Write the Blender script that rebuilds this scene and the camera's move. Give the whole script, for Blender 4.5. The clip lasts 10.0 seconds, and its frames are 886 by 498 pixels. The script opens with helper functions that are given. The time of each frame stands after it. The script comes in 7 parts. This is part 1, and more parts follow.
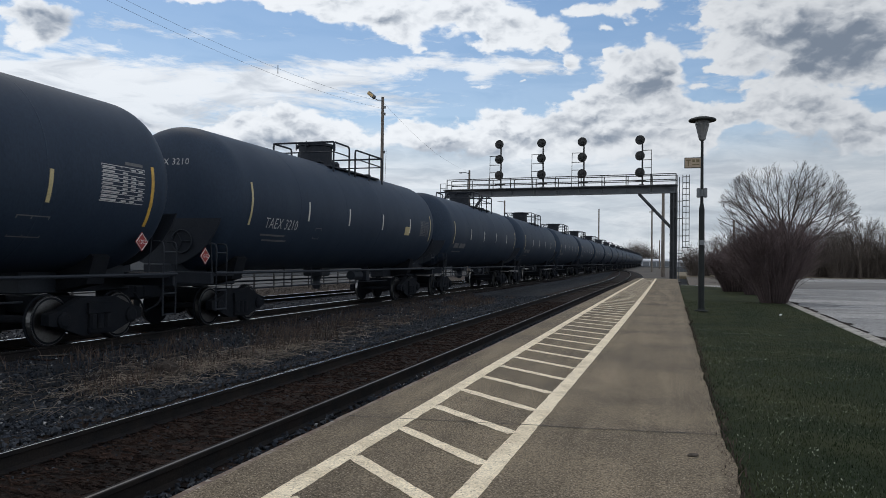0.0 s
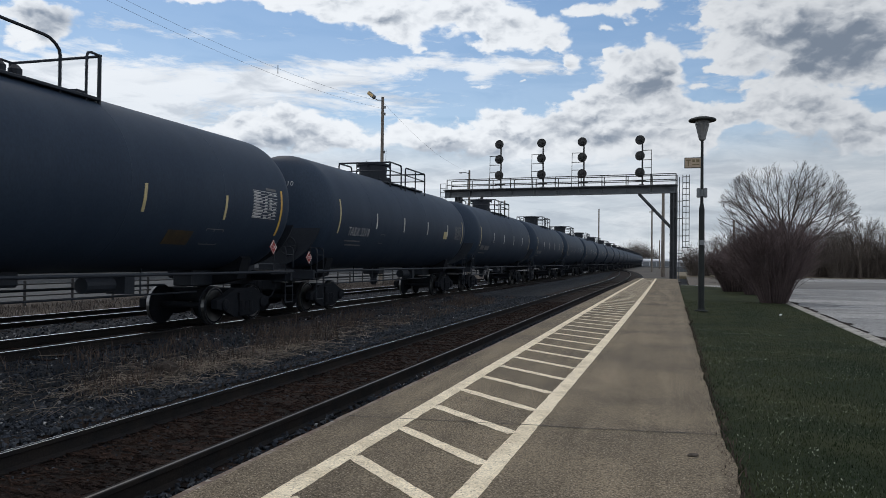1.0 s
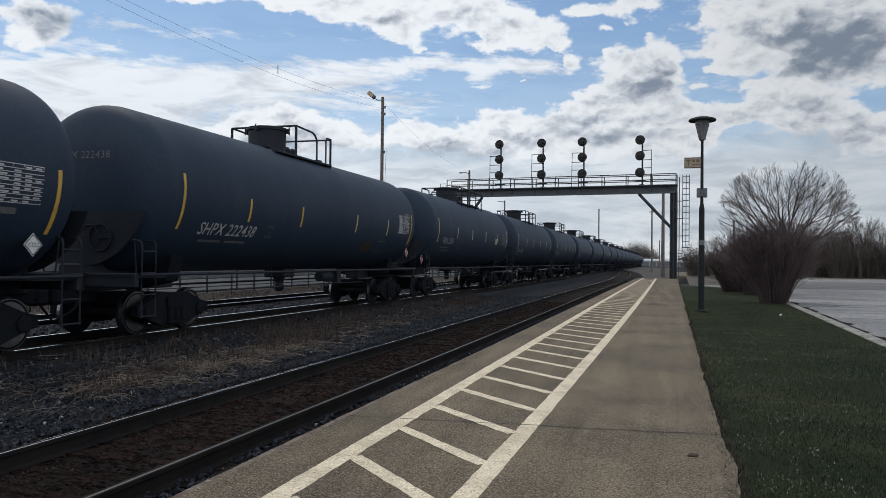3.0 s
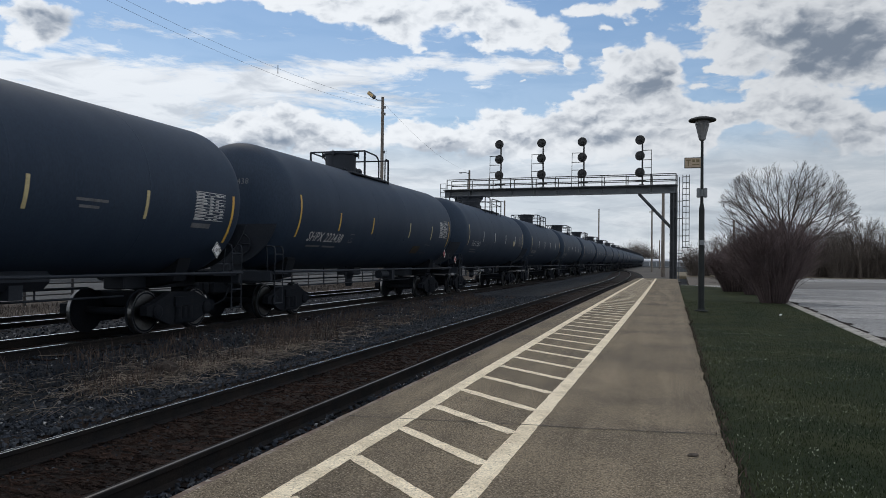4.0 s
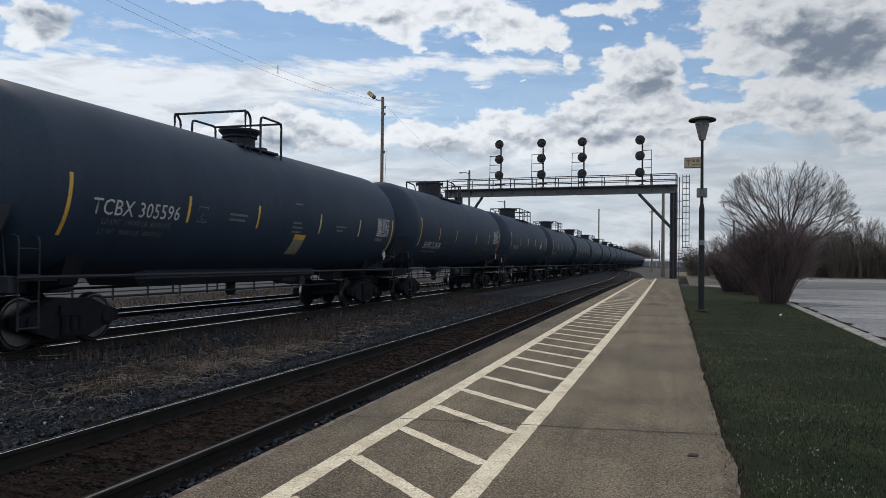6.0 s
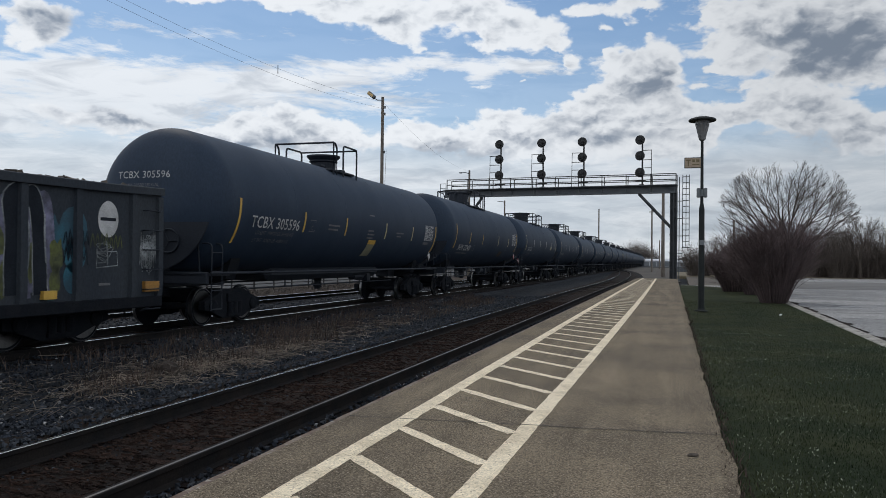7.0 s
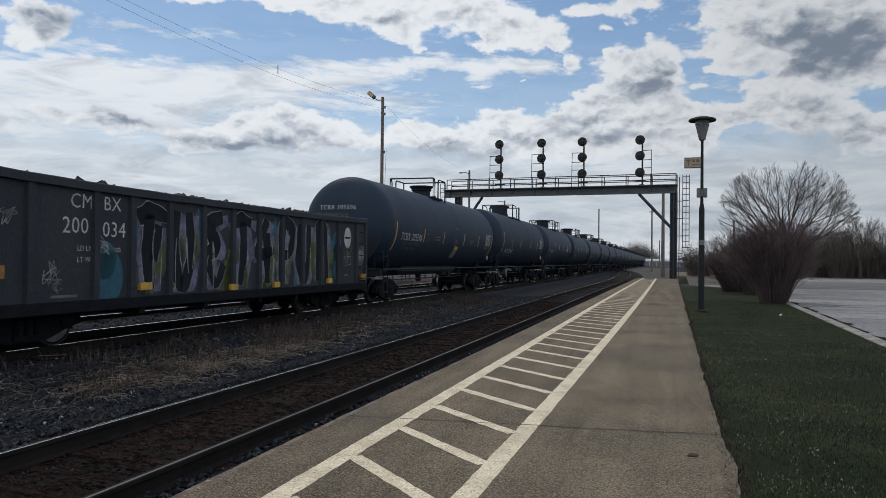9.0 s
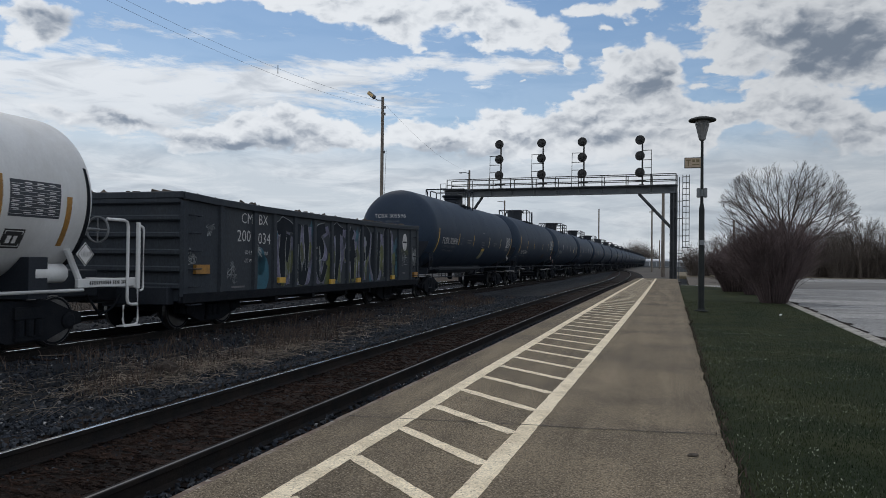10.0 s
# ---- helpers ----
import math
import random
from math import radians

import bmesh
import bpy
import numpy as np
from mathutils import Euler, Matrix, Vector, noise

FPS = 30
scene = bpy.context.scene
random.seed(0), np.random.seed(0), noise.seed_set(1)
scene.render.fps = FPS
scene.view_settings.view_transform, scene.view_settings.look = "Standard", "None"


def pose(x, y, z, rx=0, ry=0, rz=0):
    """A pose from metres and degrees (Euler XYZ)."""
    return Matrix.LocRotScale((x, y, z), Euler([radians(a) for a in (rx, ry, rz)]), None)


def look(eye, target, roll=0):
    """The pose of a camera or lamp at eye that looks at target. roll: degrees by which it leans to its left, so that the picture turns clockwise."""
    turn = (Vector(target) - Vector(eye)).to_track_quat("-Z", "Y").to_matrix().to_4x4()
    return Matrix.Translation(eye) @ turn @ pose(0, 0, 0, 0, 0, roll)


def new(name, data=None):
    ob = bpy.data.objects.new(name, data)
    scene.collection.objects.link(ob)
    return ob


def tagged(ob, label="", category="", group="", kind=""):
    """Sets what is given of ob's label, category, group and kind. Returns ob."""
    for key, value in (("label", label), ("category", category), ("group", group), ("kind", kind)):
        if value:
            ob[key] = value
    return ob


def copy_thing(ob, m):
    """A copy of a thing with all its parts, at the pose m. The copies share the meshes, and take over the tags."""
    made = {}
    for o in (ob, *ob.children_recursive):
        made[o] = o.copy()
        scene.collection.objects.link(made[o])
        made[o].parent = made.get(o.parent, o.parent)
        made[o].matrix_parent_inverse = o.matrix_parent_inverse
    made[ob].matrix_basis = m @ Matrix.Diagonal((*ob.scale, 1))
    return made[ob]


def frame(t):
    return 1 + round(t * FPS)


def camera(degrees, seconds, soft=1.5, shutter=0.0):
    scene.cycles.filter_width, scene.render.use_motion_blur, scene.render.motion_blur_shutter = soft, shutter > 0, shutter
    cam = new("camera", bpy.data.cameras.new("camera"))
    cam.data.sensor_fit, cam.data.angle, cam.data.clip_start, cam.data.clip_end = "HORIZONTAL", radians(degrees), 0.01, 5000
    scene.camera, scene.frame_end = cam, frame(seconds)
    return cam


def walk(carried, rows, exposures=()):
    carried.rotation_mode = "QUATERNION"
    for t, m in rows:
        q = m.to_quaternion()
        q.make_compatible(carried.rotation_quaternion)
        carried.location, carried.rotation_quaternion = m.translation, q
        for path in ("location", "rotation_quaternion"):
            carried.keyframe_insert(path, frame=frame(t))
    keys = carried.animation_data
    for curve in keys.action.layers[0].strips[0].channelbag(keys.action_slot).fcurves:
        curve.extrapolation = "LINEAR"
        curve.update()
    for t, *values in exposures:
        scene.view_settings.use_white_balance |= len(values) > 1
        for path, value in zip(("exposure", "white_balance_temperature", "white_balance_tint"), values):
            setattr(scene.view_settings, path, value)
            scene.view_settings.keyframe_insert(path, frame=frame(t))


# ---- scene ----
# ---------------------------------------------------------------- camera
YAW, PITCH, EYE = radians(16.204), radians(0.855), Vector((0.0, 0.0, 1.492))
AIM = EYE + Vector((-math.sin(YAW) * math.cos(PITCH), math.cos(YAW) * math.cos(PITCH), math.sin(PITCH))) * 50
cam = camera(60.227, 10.0, soft=0.8, shutter=0.12)
walk(cam, [(0.0, look(EYE, AIM, 0.649)), (10.0, look(EYE, AIM, 0.649))], exposures=[(0.0, -0.10), (5.5, -0.12), (7.0, -0.15), (8.5, -0.21), (10.0, -0.25)])

# ---------------------------------------------------------------- sky and sun
SUN_DIR = Vector((-0.48, 0.46, 0.92)).normalized()


class Nodes:
    """Short hand for building a node tree."""

    def __init__(self, tree):
        self.t = tree
        tree.nodes.clear()

    def n(self, kind, **values):
        node = self.t.nodes.new(kind)
        for key, value in values.items():
            if key in ("operation", "blend_type", "data_type", "sky_type", "noise_dimensions", "interpolation_type", "feature"):
                if key == "operation":
                    node.operation = value
                elif key == "blend_type":
                    node.blend_type = value
                elif key == "data_type":
                    node.data_type = value
                elif key == "noise_dimensions":
                    node.noise_dimensions = value
                elif key == "interpolation_type":
                    node.interpolation_type = value
                elif key == "feature":
                    node.feature = value
                else:
                    node.sky_type = value
        return node

    def put(self, socket, value):
        if isinstance(value, bpy.types.NodeSocket):
            self.t.links.new(value, socket)
        else:
            socket.default_value = value

    def math(self, op, a, b=0.0, c=0.0, clamp=False):
        node = self.n("ShaderNodeMath", operation=op)
        node.use_clamp = clamp
        for socket, value in zip(node.inputs, (a, b, c)):
            self.put(socket, value)
        return node.outputs[0]

    def ramp(self, value, lo, hi, a=0.0, b=1.0, smooth=True):
        node = self.n("ShaderNodeMapRange", interpolation_type="SMOOTHSTEP" if smooth else "LINEAR")
        for name, v in (("Value", value), ("From Min", lo), ("From Max", hi), ("To Min", a), ("To Max", b)):
            self.put(node.inputs[name], v)
        return node.outputs[0]

    def mix(self, factor, a, b, blend="MIX"):
        node = self.n("ShaderNodeMix", data_type="RGBA", blend_type=blend)
        self.put(node.inputs[0], factor)
        self.put(node.inputs[6], a if isinstance(a, bpy.types.NodeSocket) else (*a, 1.0))
        self.put(node.inputs[7], b if isinstance(b, bpy.types.NodeSocket) else (*b, 1.0))
        return node.outputs[2]

    def noise(self, vector, scale, detail=4.0, rough=0.55, lacunarity=2.0, distortion=0.0):
        node = self.n("ShaderNodeTexNoise")
        self.put(node.inputs["Vector"], vector)
        for name, v in (("Scale", scale), ("Detail", detail), ("Roughness", rough), ("Lacunarity", lacunarity), ("Distortion", distortion)):
            self.put(node.inputs[name], v)
        return node.outputs[0]

    def xyz(self, x, y, z):
        node = self.n("ShaderNodeCombineXYZ")
        for socket, value in zip(node.inputs, (x, y, z)):
            self.put(socket, value)
        return node.outputs[0]


def build_sky():
    world = bpy.data.worlds.new("sky")
    scene.world = world
    world.use_nodes = True
    k = Nodes(world.node_tree)
    sky = k.n("ShaderNodeTexSky", sky_type="NISHITA")
    sky.sun_disc = False
    sky.sun_elevation = math.asin(SUN_DIR.z)
    sky.sun_rotation = math.atan2(SUN_DIR.x, SUN_DIR.y)
    sky.air_density, sky.dust_density, sky.ozone_density = 1.0, 0.6, 1.2
    blue = k.n("ShaderNodeBackground")
    k.put(blue.inputs["Color"], k.mix(1.0, sky.outputs[0], SKY_TINT, "MULTIPLY"))
    blue.inputs["Strength"].default_value = 0.1
    # bearing (from the platform's line, positive to the east) and height in degrees
    way = k.n("ShaderNodeTexCoord").outputs["Generated"]
    split = k.n("ShaderNodeSeparateXYZ")
    k.put(split.inputs[0], way)
    x, y, z = split.outputs
    az = k.math("MULTIPLY", k.math("ARCTAN2", x, y), 57.2958)
    el = k.math("MULTIPLY", k.math("ARCSINE", z), 57.2958)
    pos = k.xyz(x, y, k.math("MULTIPLY", z, 1.6))
    drift = k.n("ShaderNodeTexNoise")
    k.put(drift.inputs["Vector"], pos)
    for name, v in (("Scale", 17.0), ("Detail", 6.0), ("Roughness", 0.54)):
        drift.inputs[name].default_value = v
    parts = k.n("ShaderNodeSeparateColor")
    k.put(parts.inputs[0], drift.outputs["Color"])
    puff, swirl = drift.outputs["Fac"], parts.outputs[2]

    def billow(vector, scale):
        """Rounded lobes, each with smaller ones on it."""
        shift = k.n("ShaderNodeVectorMath", operation="SCALE")
        k.put(shift.inputs[0], drift.outputs["Color"])
        shift.inputs["Scale"].default_value = 0.045
        moved = k.n("ShaderNodeVectorMath", operation="ADD")
        k.put(moved.inputs[0], vector)
        k.put(moved.inputs[1], shift.outputs[0])
        cells = k.n("ShaderNodeTexVoronoi")
        k.put(cells.inputs["Vector"], moved.outputs[0])
        for name, v in (("Scale", scale), ("Detail", 2.0), ("Roughness", 0.48), ("Lacunarity", 2.4)):
            cells.inputs[name].default_value = v
        return cells.outputs["Distance"]

    lobes = billow(pos, 24.0)
    off = k.n("ShaderNodeVectorMath", operation="ADD")
    k.put(off.inputs[0], pos)
    off.inputs[1].default_value = (-0.003, 0.0, 0.012)
    lobes_up = billow(off.outputs[0], 24.0)
    broad = k.noise(pos, 4.0, 3.0, 0.5)
    wisp = k.noise(k.xyz(x, y, k.math("MULTIPLY", z, 5.0)), 6.5, 9.0, 0.64, 2.2, 0.7)
    ripple = k.noise(k.xyz(k.math("ADD", x, z), y, k.math("MULTIPLY", z, 4.0)), 46.0, 5.0, 0.6)
    # ragged outlines: the bearings are shifted by the noise
    at = k.xyz(k.math("MULTIPLY_ADD", k.math("SUBTRACT", parts.outputs[0], 0.5), 3.6, az), k.math("MULTIPLY_ADD", k.math("SUBTRACT", parts.outputs[1], 0.5), 2.4, el), 0.0)

    def heap_of(masses):
        total = 0.0
        for a, e, ra, re, w in masses:
            d = k.n("ShaderNodeVectorMath", operation="SUBTRACT")
            k.put(d.inputs[0], at)
            d.inputs[1].default_value = (a, e, 0)
            m = k.n("ShaderNodeVectorMath", operation="MULTIPLY")
            k.put(m.inputs[0], d.outputs[0])
            m.inputs[1].default_value = (0.87 / ra, 0.85 / re, 0)
            q = k.n("ShaderNodeVectorMath", operation="DOT_PRODUCT")
            k.put(q.inputs[0], m.outputs[0])
            k.put(q.inputs[1], m.outputs[0])
            total = k.math("MULTIPLY_ADD", k.math("POWER", 0.3679, q.outputs["Value"]), w, total)
        return total

    # the sky outside the bearings that the camera looks over goes on as scattered heaps
    away = k.ramp(k.math("ABSOLUTE", k.math("ADD", az, 16.0)), 31.0, 42.0)
    away = k.math("MAXIMUM", away, k.ramp(el, 20.0, 26.0))
    dens = k.math("ADD", heap_of(HEAP_WEST + HEAP_TOP + PUFFS + TOWER + BANK_EAST + BANK_FAR_EAST + HEAP_HIGH_EAST), k.math("MULTIPLY", away, k.ramp(broad, 0.34, 0.52, 0.0, 0.95)))
    rough = k.math("ADD", k.math("MULTIPLY", k.math("SUBTRACT", puff, 0.5), 1.1), k.math("MULTIPLY", k.math("SUBTRACT", 0.485, lobes), 0.66))
    rough = k.math("MULTIPLY", rough, k.ramp(dens, 0.0, 0.22, 0.25, 1.0))
    body = k.math("ADD", dens, rough)
    cover = k.ramp(body, 0.16, 0.52)
    # thick parts let less of the sun through; lobes are lighter on top and at their rims
    relief = k.math("MULTIPLY", k.math("SUBTRACT", lobes_up, lobes), 0.95)
    grey = k.math("ADD", k.math("MULTIPLY", k.ramp(body, 0.5, 1.5), 0.36), k.math("MULTIPLY", heap_of(GREYS + GREY_FEET), k.ramp(swirl, 0.3, 0.7, 0.45, 1.15, smooth=False)))
    grey = k.math("SUBTRACT", grey, k.math("MULTIPLY", relief, k.ramp(body, 0.3, 0.8)))
    grey = k.math("ADD", grey, k.math("MULTIPLY", away, k.ramp(body, 0.5, 1.1, 0.0, 0.12)))
    grey = k.math("ADD", grey, k.math("MULTIPLY", k.math("SUBTRACT", 0.50, swirl), k.ramp(body, 0.25, 0.8, 0.0, 1.0)))
    grey = k.ramp(k.math("ADD", grey, 0.11), 0.0, 1.35, 0.0, 0.95)
    white = k.mix(grey, CLOUD_WHITE, CLOUD_GREY)
    # thin high sheets
    veil = k.math("ADD", k.math("MULTIPLY_ADD", k.math("SUBTRACT", wisp, 0.5), 1.7, k.math("MULTIPLY_ADD", heap_of(SHEETS), 0.72, 0.47)), k.math("MULTIPLY", k.math("SUBTRACT", ripple, 0.5), 0.55))
    veil = k.ramp(veil, 0.44, 1.02, 0.0, 0.95)
    haze = k.ramp(el, 12.5, 6.0, 0.0, 0.97)
    veil = k.math("MAXIMUM", k.math("MAXIMUM", veil, haze), k.ramp(el, 20.0, 9.0, 0.05, 0.24))
    thin = k.n("ShaderNodeBackground")
    k.put(thin.inputs["Color"], k.mix(k.math("MAXIMUM", k.math("MULTIPLY", grey, 0.6, clamp=True), k.ramp(k.noise(k.xyz(x, y, k.math("MULTIPLY", z, 4.0)), 9.0, 5.0, 0.55, 2.0, 0.8), 0.46, 0.70, 0.0, 0.36)), k.mix(haze, CLOUD_WHITE, k.mix(k.ramp(wisp, 0.38, 0.68, 0.15, 0.8), HAZE, CLOUD_WHITE)), CLOUD_GREY))
    # clouds and haze are brighter towards the sun
    glare = k.ramp(az, -14.0, 14.0, 1.0, 0.76)
    k.put(thin.inputs["Strength"], glare)
    heap = k.n("ShaderNodeBackground")
    k.put(heap.inputs["Color"], white)
    # heaps across from the sun are lit from the front
    front = k.ramp(k.math("ABSOLUTE", k.math("ADD", az, 30.0)), 55.0, 120.0, 1.0, 1.55)
    k.put(heap.inputs["Strength"], k.math("MULTIPLY", front, k.ramp(az, -16.0, 12.0, 1.0, 0.76)))
    one = k.n("ShaderNodeMixShader")
    k.put(one.inputs[0], veil)
    k.put(one.inputs[1], blue.outputs[0])
    k.put(one.inputs[2], thin.outputs[0])
    two = k.n("ShaderNodeMixShader")
    k.put(two.inputs[0], k.math("MULTIPLY", cover, k.ramp(el, 5.0, 8.5)))
    k.put(two.inputs[1], one.outputs[0])
    k.put(two.inputs[2], heap.outputs[0])
    out = k.n("ShaderNodeOutputWorld")
    k.put(out.inputs["Surface"], two.outputs[0])


CLOUD_WHITE, CLOUD_GREY, HAZE = (0.93, 0.97, 1.02), (0.235, 0.295, 0.39), (0.615, 0.69, 0.77)
SKY_TINT = (0.78, 0.95, 1.06)
# bearing, height, half width, half height in degrees, weight
HEAP_WEST = [(-44.1, 15.2, 2.13, 1.16, 1), (-46.0, 15.4, 1.61, 1.17, 0.7), (-42.5, 16.1, 0.96, 0.71, 0.45), (-27.6, 10.4, 1.64, 0.81, 1), 
    (-28.2, 9.0, 2.69, 1.14, 1), (-24.8, 9.0, 1.83, 0.90, 0.9), (-23.8, 9.8, 0.92, 0.49, 0.6), (-32.2, 8.4, 2.44, 0.80, 0.95), 
    (-30.6, 9.8, 1.36, 0.52, 0.6), (-34.7, 8.8, 2.07, 0.63, 0.8), (-41.0, 9.4, 3.23, 0.68, 0.9), (-43.4, 9.6, 1.69, 0.40, 0.6), 
    (-38.6, 9.2, 1.67, 0.50, 0.7), (-22.4, 8.7, 1.68, 0.66, 0.7), (-34.5, 7.5, 1.53, 0.32, 0.5)]
HEAP_TOP = [(-35.0, 17.9, 2.29, 0.29, 0.6), (-29.1, 18.2, 4.46, 0.56, 0.9), (-24.2, 18.3, 3.34, 0.76, 0.9), (-20.8, 17.7, 2.37, 1.08, 1), 
    (-19.3, 16.5, 1.44, 0.86, 0.9), (-17.9, 15.3, 0.64, 0.32, 0.6), (-15.7, 18.4, 3.41, 1.38, 1), (-12.3, 17.5, 2.80, 1.32, 1), 
    (-9.4, 16.6, 2.01, 0.86, 0.9), (-7.5, 15.9, 0.91, 0.35, 0.7), (-5.6, 18.0, 1.48, 0.65, 0.8), (-4.7, 16.7, 0.45, 0.31, 0.7), 
    (-2.7, 18.3, 2.25, 0.75, 0.9), (-0.8, 17.8, 0.55, 0.37, 0.5)]
PUFFS = [(-12.8, 15.7, 0.93, 0.59, 1), (-13.5, 13.2, 0.85, 0.28, 0.9), (-6.7, 14.3, 0.66, 0.63, 1), (-10.4, 13.2, 0.38, 0.20, 0.6), 
    (-4.3, 15.0, 0.41, 0.27, 0.5), (-0.8, 16.1, 0.40, 0.38, 0.4)]
TOWER = [(-2.0, 13.9, 2.40, 1.64, 1.25), (-3.1, 14.6, 1.21, 0.78, 0.5), (-0.8, 14.5, 1.34, 1.08, 0.8), (-0.3, 13.1, 1.02, 0.93, 0.7), 
    (-1.5, 12.4, 2.07, 1.02, 0.9), (-4.3, 12.1, 1.71, 0.96, 1), (-5.2, 11.6, 1.23, 0.64, 0.6), (0.1, 10.9, 2.03, 0.55, 0.8)]
BANK_EAST = [(-13.5, 9.3, 2.37, 1.24, 1), (-11.1, 9.9, 1.60, 0.78, 0.8), (-17.4, 9.0, 2.12, 1.08, 1), (-19.2, 9.8, 1.02, 0.66, 0.8), 
    (-8.8, 9.6, 2.34, 1.15, 1), (-6.3, 10.4, 2.31, 1.05, 1), (-3.4, 10.2, 2.66, 1.13, 1.1), (-0.2, 9.5, 2.59, 1.11, 1), (2.1, 9.6, 1.61, 0.79, 0.9), 
    (3.0, 10.5, 0.61, 0.39, 0.5), (-7.2, 8.1, 5.38, 0.91, 0.8), (0.1, 8.0, 3.52, 0.80, 0.7)]
BANK_FAR_EAST = [(7.9, 11.0, 2.26, 0.90, 1), (5.7, 10.6, 1.68, 0.69, 0.9), (10.0, 10.3, 1.57, 0.85, 0.9), (4.6, 10.1, 0.96, 0.42, 0.6), 
    (9.0, 9.2, 2.64, 0.83, 0.8), (12.7, 9.3, 1.49, 0.87, 1), (13.7, 8.3, 1.27, 0.94, 0.8), (11.0, 7.6, 2.68, 0.59, 0.5)]
HEAP_HIGH_EAST = [(4.2, 17.1, 2.01, 1.24, 1), (2.9, 17.6, 0.99, 0.88, 0.7), (6.2, 15.6, 2.03, 1.39, 1), (9.0, 15.7, 2.99, 1.93, 1.1), 
    (12.5, 15.1, 2.61, 2.45, 1.2), (11.1, 13.4, 2.88, 1.22, 1), (8.3, 12.9, 1.62, 0.55, 0.9), (3.3, 14.8, 1.06, 0.53, 0.9), 
    (4.7, 13.5, 1.26, 0.60, 0.9), (5.8, 12.3, 0.80, 0.34, 0.9), (3.2, 13.2, 0.72, 0.34, 0.7), (2.5, 12.2, 0.61, 0.23, 0.7)]
SHEETS = [(-37.9, 12.0, 10.67, 1.36, 0.62), (-43.6, 11.7, 5.05, 1.45, 0.45), (-20.8, 14.4, 6.77, 0.60, 0.38), (-13.6, 14.3, 5.52, 0.64, 0.75), 
    (-9.8, 14.3, 2.52, 0.36, 0.35), (-31.0, 10.6, 7.96, 1.67, 0.4), (-25.8, 12.9, 4.97, 0.80, 0.34), (-41.1, 9.7, 7.01, 1.35, 0.45), 
    (-44.5, 7.5, 5.28, 1.84, 0.5), (-19.0, 11.3, 2.54, 0.41, 0.25), (-35.0, 15.6, 4.59, 0.37, 0.18), (-40.5, 14.1, 2.84, 0.29, 0.25), 
    (0.8, 13.4, 2.33, 2.32, -0.1)]
GREYS = [(-43.8, 15.3, 1.61, 0.74, 1.1), (-1.1, 12.3, 1.82, 0.75, 0.7), (-0.4, 13.1, 1.10, 0.78, 0.4), (9.0, 14.8, 2.29, 1.08, 0.55), 
    (11.7, 13.5, 3.44, 1.28, 0.75), (13.0, 14.9, 1.94, 1.25, 0.5), (10.7, 15.9, 3.04, 1.41, 0.25), (-14.4, 18.1, 1.62, 0.42, 0.35), 
    (-32.0, 12.1, 1.34, 0.51, 0.25), (-20.4, 17.4, 1.69, 0.39, 0.2)]
GREY_FEET = [(-28.0, 8.3, 2.69, 0.57, 0.95), (-32.2, 8.0, 2.44, 0.48, 0.9), (-39.5, 9.3, 3.02, 0.46, 1), (-24.0, 8.4, 1.67, 0.37, 0.7), 
    (-34.7, 8.4, 1.91, 0.35, 0.6), (-17.5, 8.1, 2.38, 0.50, 0.7), (-13.5, 8.0, 2.80, 0.50, 0.7), (-8.0, 9.0, 3.16, 0.49, 0.45), 
    (-3.4, 9.1, 2.26, 0.40, 0.35), (8.3, 8.8, 2.67, 0.49, 0.55), (11.9, 8.2, 2.84, 0.55, 0.6), (11.0, 10.0, 1.21, 0.33, 0.3), 
    (6.1, 10.1, 1.45, 0.31, 0.3), (0.3, 7.6, 4.29, 0.40, 0.4), (8.3, 7.2, 5.26, 0.46, 0.45)]
build_sky()

sun_data = bpy.data.lights.new("sun", "SUN")
sun_data.energy, sun_data.angle, sun_data.color = 0.72, radians(10), (1.0, 0.90, 0.76)
sun = new("sun", sun_data)
sun.matrix_world = look(SUN_DIR * 60, (0, 0, 0))


